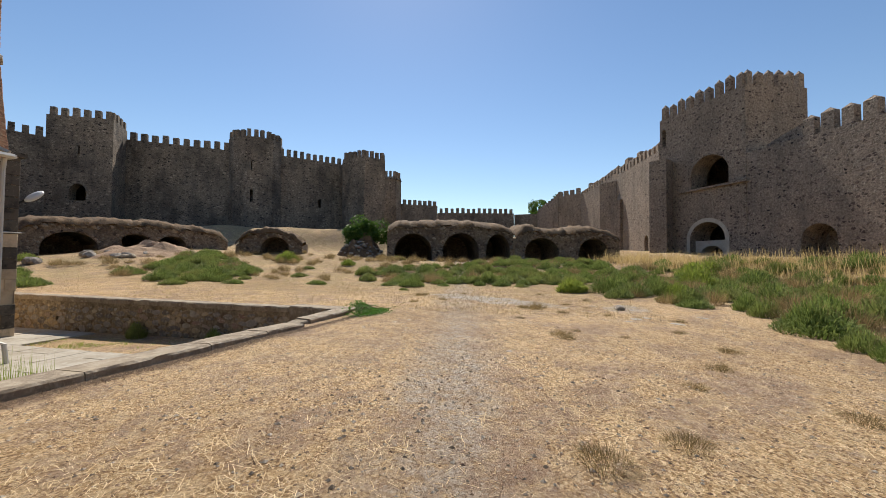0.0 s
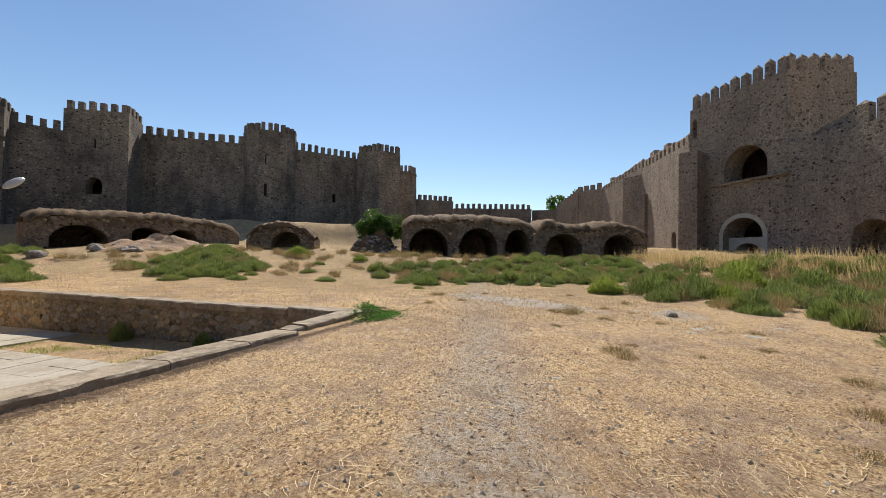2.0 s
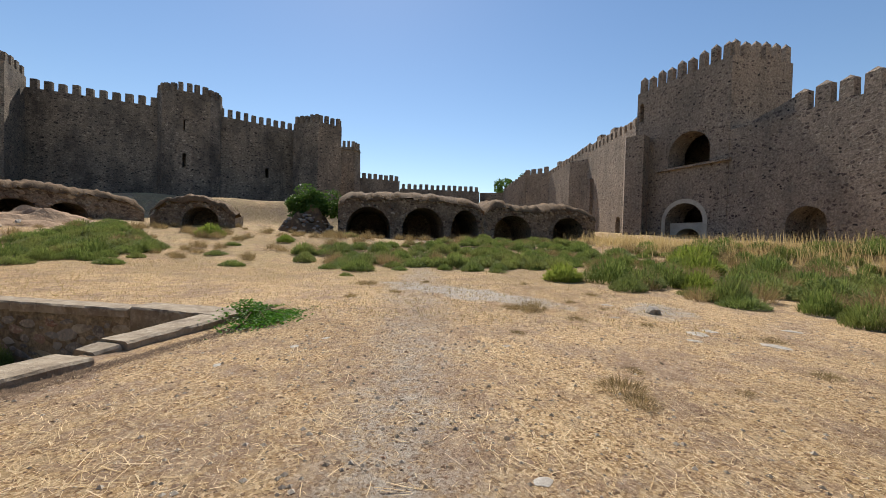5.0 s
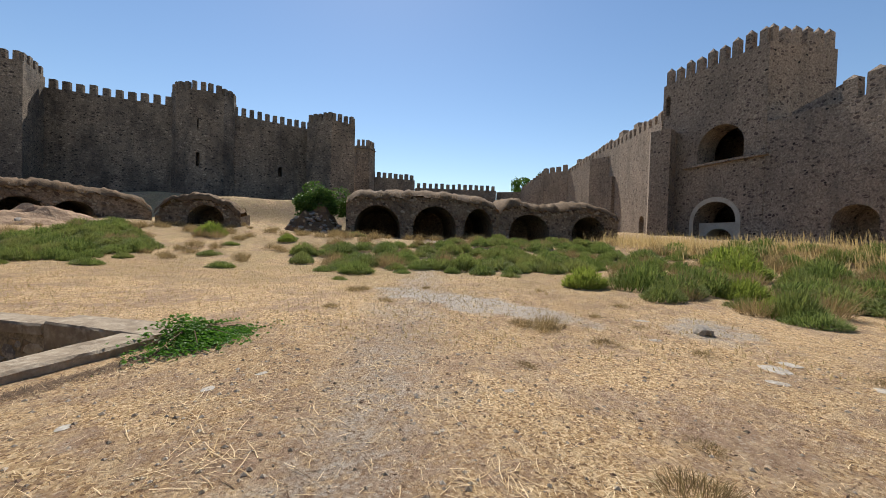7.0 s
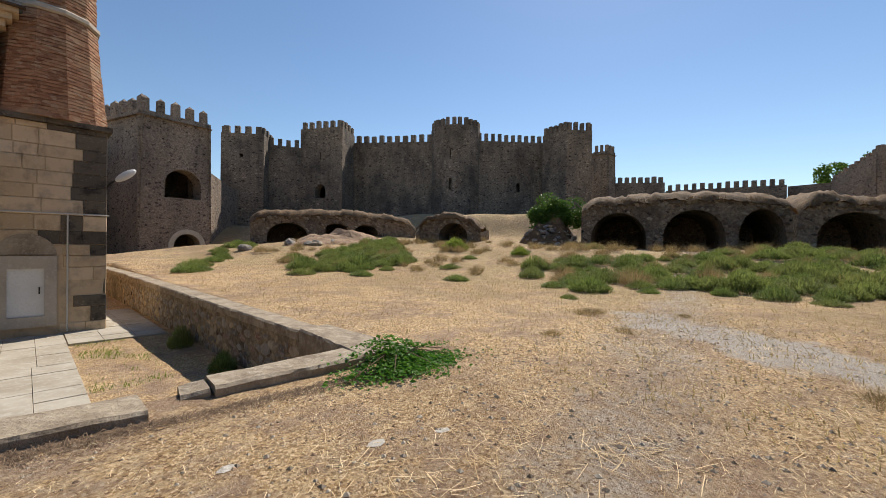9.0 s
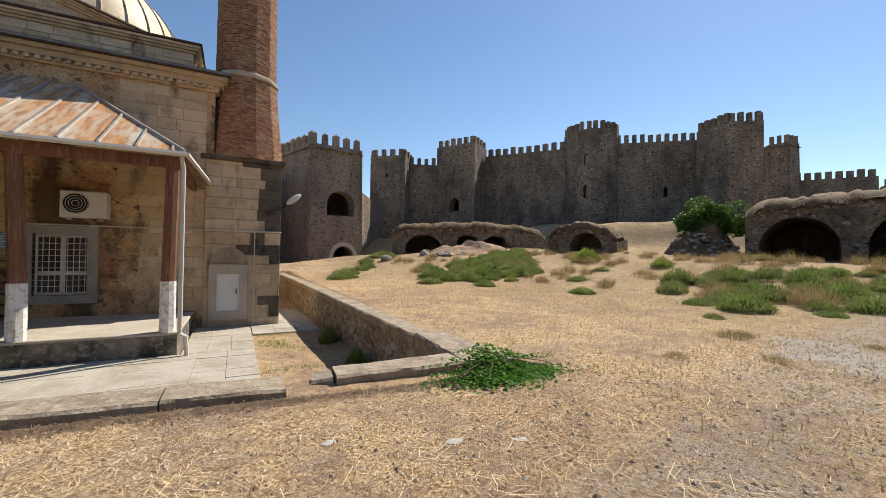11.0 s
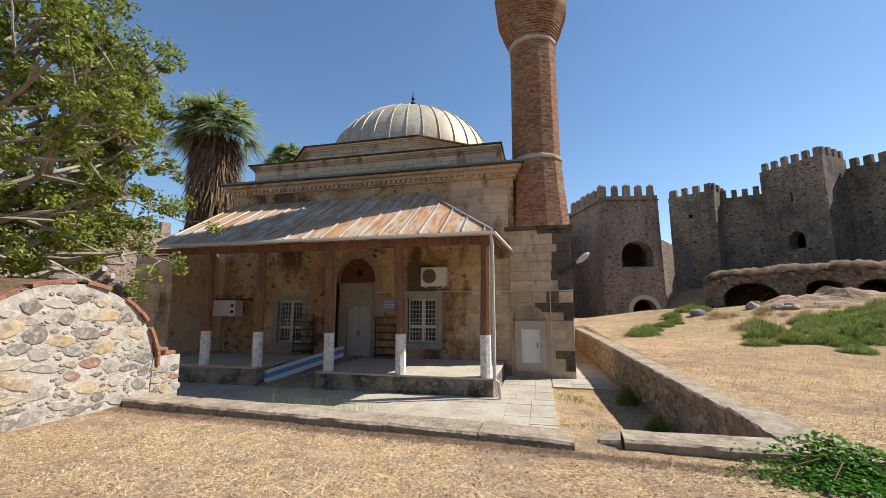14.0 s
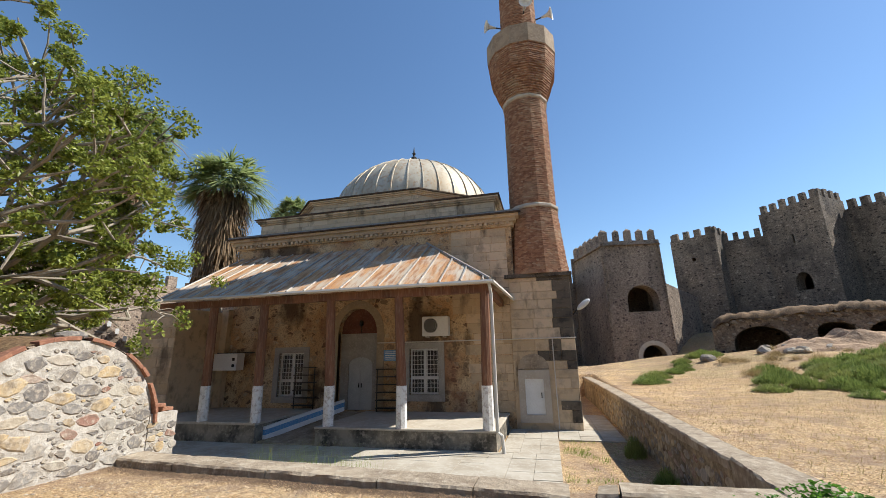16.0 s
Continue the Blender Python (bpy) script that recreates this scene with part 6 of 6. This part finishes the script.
for _ in range(15000):
    x, y = RW.uniform(-10, 9), RW.uniform(-20.5, -10.8)
    off = abs(y - 0.2 * x + 14.0)
    if RW.random() > (1.0 if off < 1.6 else 0.4) or y > front_y(x) - 0.1:
        continue
    z, r = terrain_near(x, y), RW.choice((0.005, 0.007, 0.01, 0.014, 0.022)) * RW.uniform(0.7, 1.3)
    k, a = len(vs2), RW.uniform(0, 6)
    vs2.extend([(x + r * math.cos(a + i * 1.571) * RW.uniform(0.7, 1.3), y + r * math.sin(a + i * 1.571) * RW.uniform(0.7, 1.3), z + r * 0.15) for i in range(4)] + [(x, y, z + r * 0.8)])
    fs2.extend([(k, k + 1, k + 4), (k + 1, k + 2, k + 4), (k + 2, k + 3, k + 4), (k + 3, k, k + 4)])
me = bpy.data.meshes.new("pebbles")
me.from_pydata(vs2, [], fs2)
me.materials.append(PEBBLE)
tagged(new("pebbles", me), "small pale pebbles on the trodden path", "pebbles", kind="stuff")


vs2, fs2 = [], []
for _ in range(12000):
    x, y = RW.uniform(-10, 8), RW.uniform(-20.5, -10.8)
    if y > front_y(x) - 0.1 or noise.noise((x * 0.7, y * 0.7, 2.0)) < RW.uniform(-0.7, 0.35):
        continue
    z, r = terrain_near(x, y), RW.choice((0.006, 0.008, 0.011, 0.016, 0.024)) * RW.uniform(0.7, 1.3)
    k, a = len(vs2), RW.uniform(0, 6)
    vs2.extend([(x + r * math.cos(a + i * 1.571) * RW.uniform(0.7, 1.3), y + r * math.sin(a + i * 1.571) * RW.uniform(0.7, 1.3), z - 0.001) for i in range(4)] + [(x + r * RW.uniform(-0.4, 0.4), y, z + r * 0.45)])
    fs2.extend([(k, k + 1, k + 4), (k + 1, k + 2, k + 4), (k + 2, k + 3, k + 4), (k + 3, k, k + 4)])
me = bpy.data.meshes.new("earth_crumbs")
me.from_pydata(vs2, [], fs2)
me.materials.append(CRUMB)
tagged(new("earth_crumbs", me), "dark brown crumbs of dry earth", "earth crumbs", kind="stuff")


def rock(x, y, sx, sy, sz, seed, label, mat=FIELDSTONE, rz=0, z=None):
    bm = bmesh.new()
    bmesh.ops.create_icosphere(bm, subdivisions=2, radius=1)
    for v in bm.verts:
        v.co *= 1 + 0.35 * noise.noise(v.co * 1.3 + Vector((seed * 3.1, 0, 0)))
        v.co = Vector((v.co.x * sx, v.co.y * sy, v.co.z * sz))
    ob = part("stone", bm, mat)
    ob.matrix_world = pose(x, y, (terrain(x, y) if z is None else z) + sz * 0.3, 0, 0, rz)
    return tagged(ob, label, "stone", "yard stones")


for i, (x, y, w) in enumerate(((2.5, -18.2, 0.42), (2.75, -18.5, 0.3), (3.0, -19.9, 0.3), (1.9, -17.9, 0.25), (5.1, -17.4, 0.3), (3.6, -17.2, 0.22), (-2.2, -15.3, 0.14), (0.9, -15.1, 0.12), (0.7, -12.6, 0.13), (0.2, -12.4, 0.15), (-0.7, -12.0, 0.12), (1.9, -19.0, 0.4))):
    rock(x, y, w / 2, w / 3, 0.025 * min(1.0, w), i, "flat pale broken stone on the earth", LIME_MORTAR, 20 * i)
rock(4.2, -18.1, 0.18, 0.14, 0.12, 8, "dark pointed stone on dried mud")
for i in range(16):
    rock(14.5 + RW.gauss(0, 2.0), 13.6 + RW.gauss(0, 1.0), RW.uniform(0.2, 0.6), RW.uniform(0.2, 0.5), RW.uniform(0.12, 0.35), 20 + i, "weathered rock among weeds by the ruin", FIELDSTONE, RW.uniform(0, 360))


def mound(name, x, y, rx, ry, h, mat, label, seed, stones=0):
    bm = bmesh.new()
    n, m = 28, 9
    rings = []
    for j in range(m + 1):
        q = j / m
        rings.append([bm.verts.new((x + rx * q * math.cos(k * math.tau / n), y + ry * q * math.sin(k * math.tau / n),
                                    terrain(x + rx * q * math.cos(k * math.tau / n), y + ry * q * math.sin(k * math.tau / n)) - 0.08 + h * max(0.0, (1 - q * q)) * (1 + 0.9 * noise.noise((q * math.cos(k * math.tau / n) * 3.3, q * math.sin(k * math.tau / n) * 3.3, seed))))) for k in range(n)])
    for a, b in zip(rings, rings[1:]):
        for k in range(n):
            f = bm.faces.new((a[k], a[(k + 1) % n], b[(k + 1) % n], b[k]))
    bmesh.ops.remove_doubles(bm, verts=bm.verts[:], dist=0.001)
    tagged(part(name, bm, mat), label, "mound", kind="structure")


EARTH = mottled("eroded_earth", (0.44, 0.30, 0.19), (0.27, 0.175, 0.11), (0.50, 0.36, 0.24), 1.4, 8, bump=1.0, dist=0.05)
mound("earth_mound", 16.0, 14.2, 4.4, 2.2, 0.85, EARTH, "eroded bare earth mound before the ruin", 3.0)
mound("rubble_mound", 26.6, 0.9, 2.6, 2.4, 1.7, DRY_TOP, "heap of fallen rubble beside the vaults", 6.0)
for i in range(70):
    a, q = RW.uniform(2.2, 5.2), RW.uniform(0.3, 1.0)
    x, y = 26.6 + 2.5 * q * math.cos(a), 0.9 + 2.3 * q * math.sin(a)
    rock(x, y, RW.uniform(0.1, 0.26), RW.uniform(0.1, 0.22), RW.uniform(0.08, 0.16), 50 + i, "grey fallen rubble stone on the heap", FIELDSTONE, RW.uniform(0, 360), terrain(x, y) + 1.6 * (1 - q * q) * 0.95)


def leaf_cloud(rr, centres, n, size, spread=1.0):
    out = []
    for _ in range(n):
        c, r = rr.choice(centres)
        d = Vector((rr.gauss(0, 1), rr.gauss(0, 1), rr.gauss(0, 1))).normalized()
        p = Vector(c) + Vector((d.x, d.y, d.z * 0.8)) * r * rr.uniform(0.35, 1.05) ** 0.6 * spread
        dr = Vector((rr.gauss(0, 1), rr.gauss(0, 1), rr.gauss(-0.4, 0.6)))
        nn = d + Vector((rr.gauss(0, 0.5), rr.gauss(0, 0.5), 0.6 + rr.gauss(0, 0.4)))
        s = size * rr.uniform(0.6, 1.25)
        out.append((p, dr, nn, s, s * 0.62))
    return out


# fig bush on the rubble heap
rr = random.Random(12)
fig = group_at("fig_bush", 27.4, 0.9, 1.8, "dense dark green fig bush on the rubble heap", "bush")
cs = [((27.4 + rr.uniform(-0.7, 0.7), 0.9 + rr.uniform(-1.7, 1.7), 4.15 + rr.uniform(-0.9, 1.0)), rr.uniform(0.55, 0.95)) for _ in range(30)]
under(fig, new("foliage", leaves("foliage", leaf_cloud(rr, cs, 7600, 0.24), LEAF)))
for i in range(5):
    bm = bmesh.new()
    tube(bm, [(27.4, 0.9, 2.4), (27.4 + rr.uniform(-0.4, 0.4), 0.9 + rr.uniform(-0.8, 0.8), 3.4), (27.4 + rr.uniform(-0.6, 0.6), 0.9 + rr.uniform(-1.4, 1.4), 4.4)], 0.06, 5, 0.4)
    under(fig, part("stem", bm, BARK))
# creeper over the kerb's end
rr = random.Random(13)
items = []
for _ in range(2600):
    t = rr.random()
    x, y = 1.62 + rr.gauss(0, 0.36), -11.05 + rr.gauss(0, 0.2) - 0.1 * t
    up = 0.26 * math.exp(-((x - 1.5) / 0.5) ** 2 - ((y + 10.8) / 0.35) ** 2)
    base = 0.07 if y > front_y(x) - 0.02 else 0.0
    items.append(((x, y, base + 0.03 + up * rr.uniform(0.2, 1.0)), (rr.gauss(0, 1), rr.gauss(0, 1), rr.gauss(0, 0.3)), (rr.gauss(0, 0.5), rr.gauss(0, 0.5), 1), rr.uniform(0.04, 0.075), rr.uniform(0.03, 0.055)))
ivy = group_at("creeper", 1.6, -11.0, 0, "bright green creeper sprawling over the kerb end", "creeper")
under(ivy, new("foliage", leaves("foliage", items, IVY)))
for i in range(9):
    bm = bmesh.new()
    a = i * 0.7
    tube(bm, [(1.6, -10.95, 0.1), (1.6 + 0.3 * math.cos(a), -10.98 + 0.14 * math.sin(a), 0.17), (1.6 + 0.75 * math.cos(a), -11.05 + 0.34 * math.sin(a), 0.09)], 0.008, 5, 0.5)
    under(ivy, part("stem", bm, TWIG))
# yard plants
for x, y, s, pool, lab in ((1.0, -3.6, 0.5, TALL, "grey-green wormwood against the retaining wall"), (1.05, -6.4, 0.42, TALL, "pale flowering weed beside the retaining wall"), (-5.7, -8.2, 0.5, PALES, "tall thin weed behind the kerb"), (-6.6, -8.4, 0.5, PALES, "tall thin weed behind the kerb"), (-4.9, -8.3, 0.55, PALES, "tall thin weed behind the kerb")):
    ob = plant("weed_bush", pool[0], x, y, s, lab, "weed", "yard weeds", 2.0 if pool is TALL else 1.7, -1.0)
out = []
for _ in range(2600):
    x, y = RW.uniform(-0.85, 0.95), RW.uniform(-6.2, -1.85)
    if RW.random() > 0.04 + 0.9 * (noise.noise((x * 1.4, y * 1.4, 3.0)) > 0.1 and x < 0.3):
        continue
    out.append(((x, y, -1.01), (x + RW.uniform(-0.06, 0.06), y + RW.uniform(-0.06, 0.06), -1 + RW.uniform(0.02, 0.11)), (0, 0, 0.01), 0.005))
for _ in range(900):
    x, y = RW.uniform(-6.9, -4.4), RW.gauss(-8.3, 0.3)
    out.append(((x, y, -1.01), (x + RW.uniform(-0.15, 0.15), y + RW.uniform(-0.1, 0.1), -1 + RW.uniform(0.4, 1.15)), (0.02, 0, 0.02), 0.006))
tagged(new("yard_grass", ribbons("yard_grass", out, WEED_PALE)), "thin yellowing grass in the sunken yard", "grass", kind="stuff")


# ---- trees ----
def branching(bm, rr, p, d, L, r, depth, tips):
    pts = [p]
    q, dd = Vector(p), Vector(d)
    for _ in range(3):
        dd = (dd + Vector((rr.gauss(0, 0.16), rr.gauss(0, 0.16), rr.gauss(0.02, 0.12)))).normalized()
        q = q + dd * L / 3
        pts.append(tuple(q))
    if q.x + q.y > -18.3:
        return
    tube(bm, pts, r, 6, 0.6)
    if depth == 0:
        tips.append(Vector(q))
        return
    for _ in range(rr.choice((2, 3, 3))):
        nd = (dd + Vector((rr.gauss(0, 0.6), rr.gauss(0, 0.6), rr.gauss(0.05, 0.45)))).normalized()
        branching(bm, rr, tuple(q), nd, L * rr.uniform(0.6, 0.85), r * 0.58, depth - 1, tips)
    if depth < 3:
        tips.append(Vector(pts[2]))


rr = random.Random(77)
tree = group_at("tree", -15.7, -11.6, 0, "leafy tree with pale branches behind the vault", "tree")
bm = bmesh.new()
tips = []
tube(bm, [(-15.7, -11.6, -0.2), (-15.6, -11.5, 1.4), (-15.3, -11.4, 2.9)], 0.3, 8, 0.75)
for d in ((0.75, 0.25, 0.55), (0.2, -0.35, 0.95), (0.45, 0.75, 0.7), (-0.5, 0.3, 0.8), (0.75, -0.35, 0.75), (0.8, 0.62, 0.2), (0.3, 0.2, 1.0), (0.5, 0.1, 1.2), (0.1, 0.5, 1.1), (0.7, 0.5, 0.0), (0.9, 0.1, 0.15), (0.6, 0.55, 0.0), (0.85, 0.35, 0.02), (0.3, 0.9, 0.05), (0.8, -0.1, 0.5)):
    branching(bm, rr, (-15.3, -11.4, 2.8), Vector(d).normalized(), 3.0, 0.14, 3, tips)
under(tree, part("trunk", bm, BARK, None, "pale forking trunk and limbs"))
bm2 = bmesh.new()
hung = []
for end in ((-10.9, -7.5, 4.3), (-11.0, -7.6, 3.1), (-11.6, -7.6, 3.6), (-11.9, -8.3, 3.0), (-12.4, -9.0, 2.9), (-12.8, -9.3, 2.7), (-10.6, -7.4, 6.1), (-10.4, -8.2, 7.4), (-10.6, -9.2, 8.6), (-11.8, -8.0, 5.0), (-12.2, -8.8, 4.0), (-13.2, -10.0, 3.2), (-10.6, -6.9, 3.9), (-11.0, -7.1, 2.8), (-10.5, -7.1, 5.2), (-12.0, -7.9, 2.7)):
    e = Vector(end)
    p = Vector((-15.2, -11.3, 3.0))
    mid = p.lerp(e, 0.55) + Vector((0, 0, 0.9))
    tube(bm2, [tuple(p), tuple(p.lerp(mid, 0.5) + Vector((0.1, 0, 0.35))), tuple(mid), tuple(mid.lerp(e, 0.6) + Vector((0, 0, 0.25))), tuple(e)], 0.075, 6, 0.16)
    for _ in range(13):
        k = rr.uniform(0.0, 1.0)
        b = mid.lerp(e, k) + Vector((0, 0, 0.3 * math.sin(k * 3.1)))
        t = b + Vector((rr.gauss(0, 0.42), rr.gauss(0, 0.42), rr.gauss(-0.15, 0.36)))
        tube(bm2, [tuple(b), tuple(b.lerp(t, 0.5) + Vector((0, 0, 0.08))), tuple(t)], 0.016, 4, 0.4)
        hung.append((t, rr.uniform(0.2, 0.4)))
under(tree, part("limb", bm2, BARK, None, "thin pale hanging limbs"))
cs = [(t, rr.uniform(0.16, 0.36)) for t in tips if rr.random() < 0.8]
under(tree, new("crown", leaves("crown", leaf_cloud(rr, cs, 40000, 0.115), TREE_LEAF)))


under(tree, new("hanging_foliage", leaves("hanging_foliage", leaf_cloud(rr, hung, 13000, 0.125), TREE_LEAF)))


def palm(x, y, z, R, seed, skirt, trunk_r=0.35):
    rr = random.Random(seed)
    p = group_at("fan_palm", x, y, -1, "fan palm with a skirt of dead fronds", "palm", group="palms")
    bm = bmesh.new()
    tube(bm, [(x, y, -1.2), (x + 0.1, y, z * 0.5), (x, y, z)], trunk_r, 10, 0.8)
    under(p, part("trunk", bm, BARK))
    green, dead = [], []
    for i in range(72):
        a, el = rr.uniform(0, math.tau), rr.uniform(-0.35, 1.35)
        d = Vector((math.cos(a) * math.cos(el), math.sin(a) * math.cos(el), math.sin(el)))
        s = Vector((-math.sin(a), math.cos(a), 0))
        up = s.cross(d)
        hub = Vector((x, y, z)) + d * R * rr.uniform(0.32, 0.56)
        green.append(((x, y, z), tuple(hub), (0, 0, 0.05), 0.03))
        for k in range(17):
            f = -1.25 + 2.5 * k / 16
            v = (d * math.cos(f) + s * math.sin(f)).normalized()
            L = R * 0.52 * rr.uniform(0.85, 1.1)
            tip = hub + v * L + Vector((0, 0, -0.5 * L * rr.uniform(0.7, 1.4)))
            green.append((tuple(hub), tuple(tip), tuple(up * 0.06 + Vector((0, 0, 0.1 * L))), 0.055))
    for i in range(int(420 * skirt)):
        a, q = rr.uniform(0, math.tau), rr.random()
        zz = z - 0.2 - q * skirt * 3.6
        r0 = trunk_r + 0.05
        r1 = trunk_r + rr.uniform(0.4, 1.3) * (1.1 - 0.4 * q)
        root = (x + r0 * math.cos(a), y + r0 * math.sin(a), zz)
        for _ in range(5):
            b = a + rr.uniform(-0.35, 0.35)
            dead.append((root, (x + r1 * math.cos(b), y + r1 * math.sin(b), zz - rr.uniform(0.9, 1.7)), (0.2 * math.cos(a), 0.2 * math.sin(a), 0.25), 0.055))
    under(p, new("crown", ribbons("crown", green, PALM)))
    under(p, new("dead_fronds", ribbons("dead_fronds", dead, PALM_DRY)))["label"] = "hanging brown dead fronds"


palm(-19.3, 3.1, 11.9, 3.2, 1, 1.5, 0.5)
palm(-22.4, -0.8, 13.6, 2.6, 2, 1.5)
palm(-21.3, 12.6, 13.6, 2.1, 3, 0.8)
# far tree beyond the wall
rr = random.Random(5)
far = group_at("tree", 103, -16.5, 5, "dark green tree beyond the castle wall", "tree")
bm = bmesh.new()
tube(bm, [(103, -16.5, 4), (103, -16.5, 9), (103, -16.8, 14)], 0.4, 7, 0.5)
under(far, part("trunk", bm, BARK))
cs = [((103 + rr.uniform(-3, 3), -16.8 + rr.uniform(-4.5, 4.0), 15.2 + rr.uniform(-1.5, 2.8)), rr.uniform(0.8, 1.5)) for _ in range(20)]
under(far, new("crown", leaves("crown", leaf_cloud(rr, cs, 2600, 0.6), LEAF)))


# ---- stones that stand out of the ruined vaults, grass on their brows ----
def ruin_stone_material():
    k = Mat("ruin_stone", 0.95)
    f = k.noise(9, 6)
    col = k.ramp(k.random(), [(0.0, (0.09, 0.062, 0.045)), (0.5, (0.20, 0.145, 0.1)), (1.0, (0.40, 0.33, 0.24))])
    col = k.mix(k.ramp(f, [(0.5, 0.0), (0.7, 0.6)]), col, (0.13, 0.09, 0.062))
    return k.done(col, f, 0.8, 0.02)


RUIN_STONE = ruin_stone_material()
BROWN_GRASS = leaf_material("brown_grass", (0.11, 0.07, 0.035), (0.27, 0.185, 0.09), 0.9, 0.15)
RS = random.Random(91)
LUMPS = []
for i in range(6):
    bm = bmesh.new()
    bmesh.ops.create_icosphere(bm, subdivisions=1, radius=1)
    for v in bm.verts:
        v.co *= 1 + 0.5 * noise.noise(v.co * 1.4 + Vector((i * 7.3, 0, 0)))
    me = mesh_of("stone", bm)
    me.materials.append(RUIN_STONE)
    LUMPS.append(me)
grass = []
for owner, a, d, s, L, top, openings, z0, deep in RUINS:
    spots = []
    for u0, u1, sill, spring, rise in openings:
        m, h = (u0 + u1) / 2, (u1 - u0) / 2
        n = int(h * 9)
        for i in range(n):
            t = math.pi * (i + RS.uniform(0.1, 0.9)) / n
            spots.append((m + (h + 0.14) * math.cos(t), spring + (rise + 0.12) * math.sin(t), 0.09, 0.16))
    while len(spots) < min(150, 16 * L):
        u = RS.uniform(0.1, L - 0.1)
        z = top(u) - 0.42 + RS.gauss(0, 0.09) if RS.random() < 0.55 else RS.uniform(z0 + 0.2, top(u) - 0.5)
        if any(u0 - 0.1 < u < u1 + 0.1 and z < spring + rise * math.sqrt(max(0.0, 1 - ((2 * u - u0 - u1) / (u1 - u0)) ** 2)) + 0.2 for u0, u1, sill, spring, rise in openings):
            continue
        spots.append((u, z, 0.08, 0.2))
    for u, z, r0, r1 in spots:
        lean = 0.03 * (z - z0)
        p = a + d * u + s * (lean + RS.uniform(-0.03, 0.03))
        ob = new("stone", RS.choice(LUMPS))
        r = RS.uniform(r0, r1)
        ob.parent = owner
        ob.matrix_world = pose(p.x, p.y, z, RS.uniform(0, 40), RS.uniform(0, 40), math.degrees(math.atan2(d.y, d.x)) + RS.uniform(-25, 25))
        ob.scale = (r * RS.uniform(0.9, 1.5), r * 0.8, r * RS.uniform(0.5, 0.9))
    for _ in range(int(L * 170)):
        u, v = RS.uniform(0.1, L - 0.1), RS.random() ** 2 * min(deep, 4)
        p = a + d * u + s * (v - 0.05)
        if noise.noise((p.x * 0.9, p.y * 0.9, 5.0)) < -0.1:
            continue
        z = top(u) - 0.25 + 0.3 * min(1.0, v)
        grass.append(((p.x, p.y, z - 0.1), (p.x + RS.uniform(-0.12, 0.12), p.y + RS.uniform(-0.12, 0.12), z + RS.uniform(0.06, 0.24)), (0, 0, 0.02), 0.012))
tagged(new("brow_grass", ribbons("brow_grass", grass, BROWN_GRASS)), "short dry grass on the ruins' turf brows", "grass", kind="stuff")
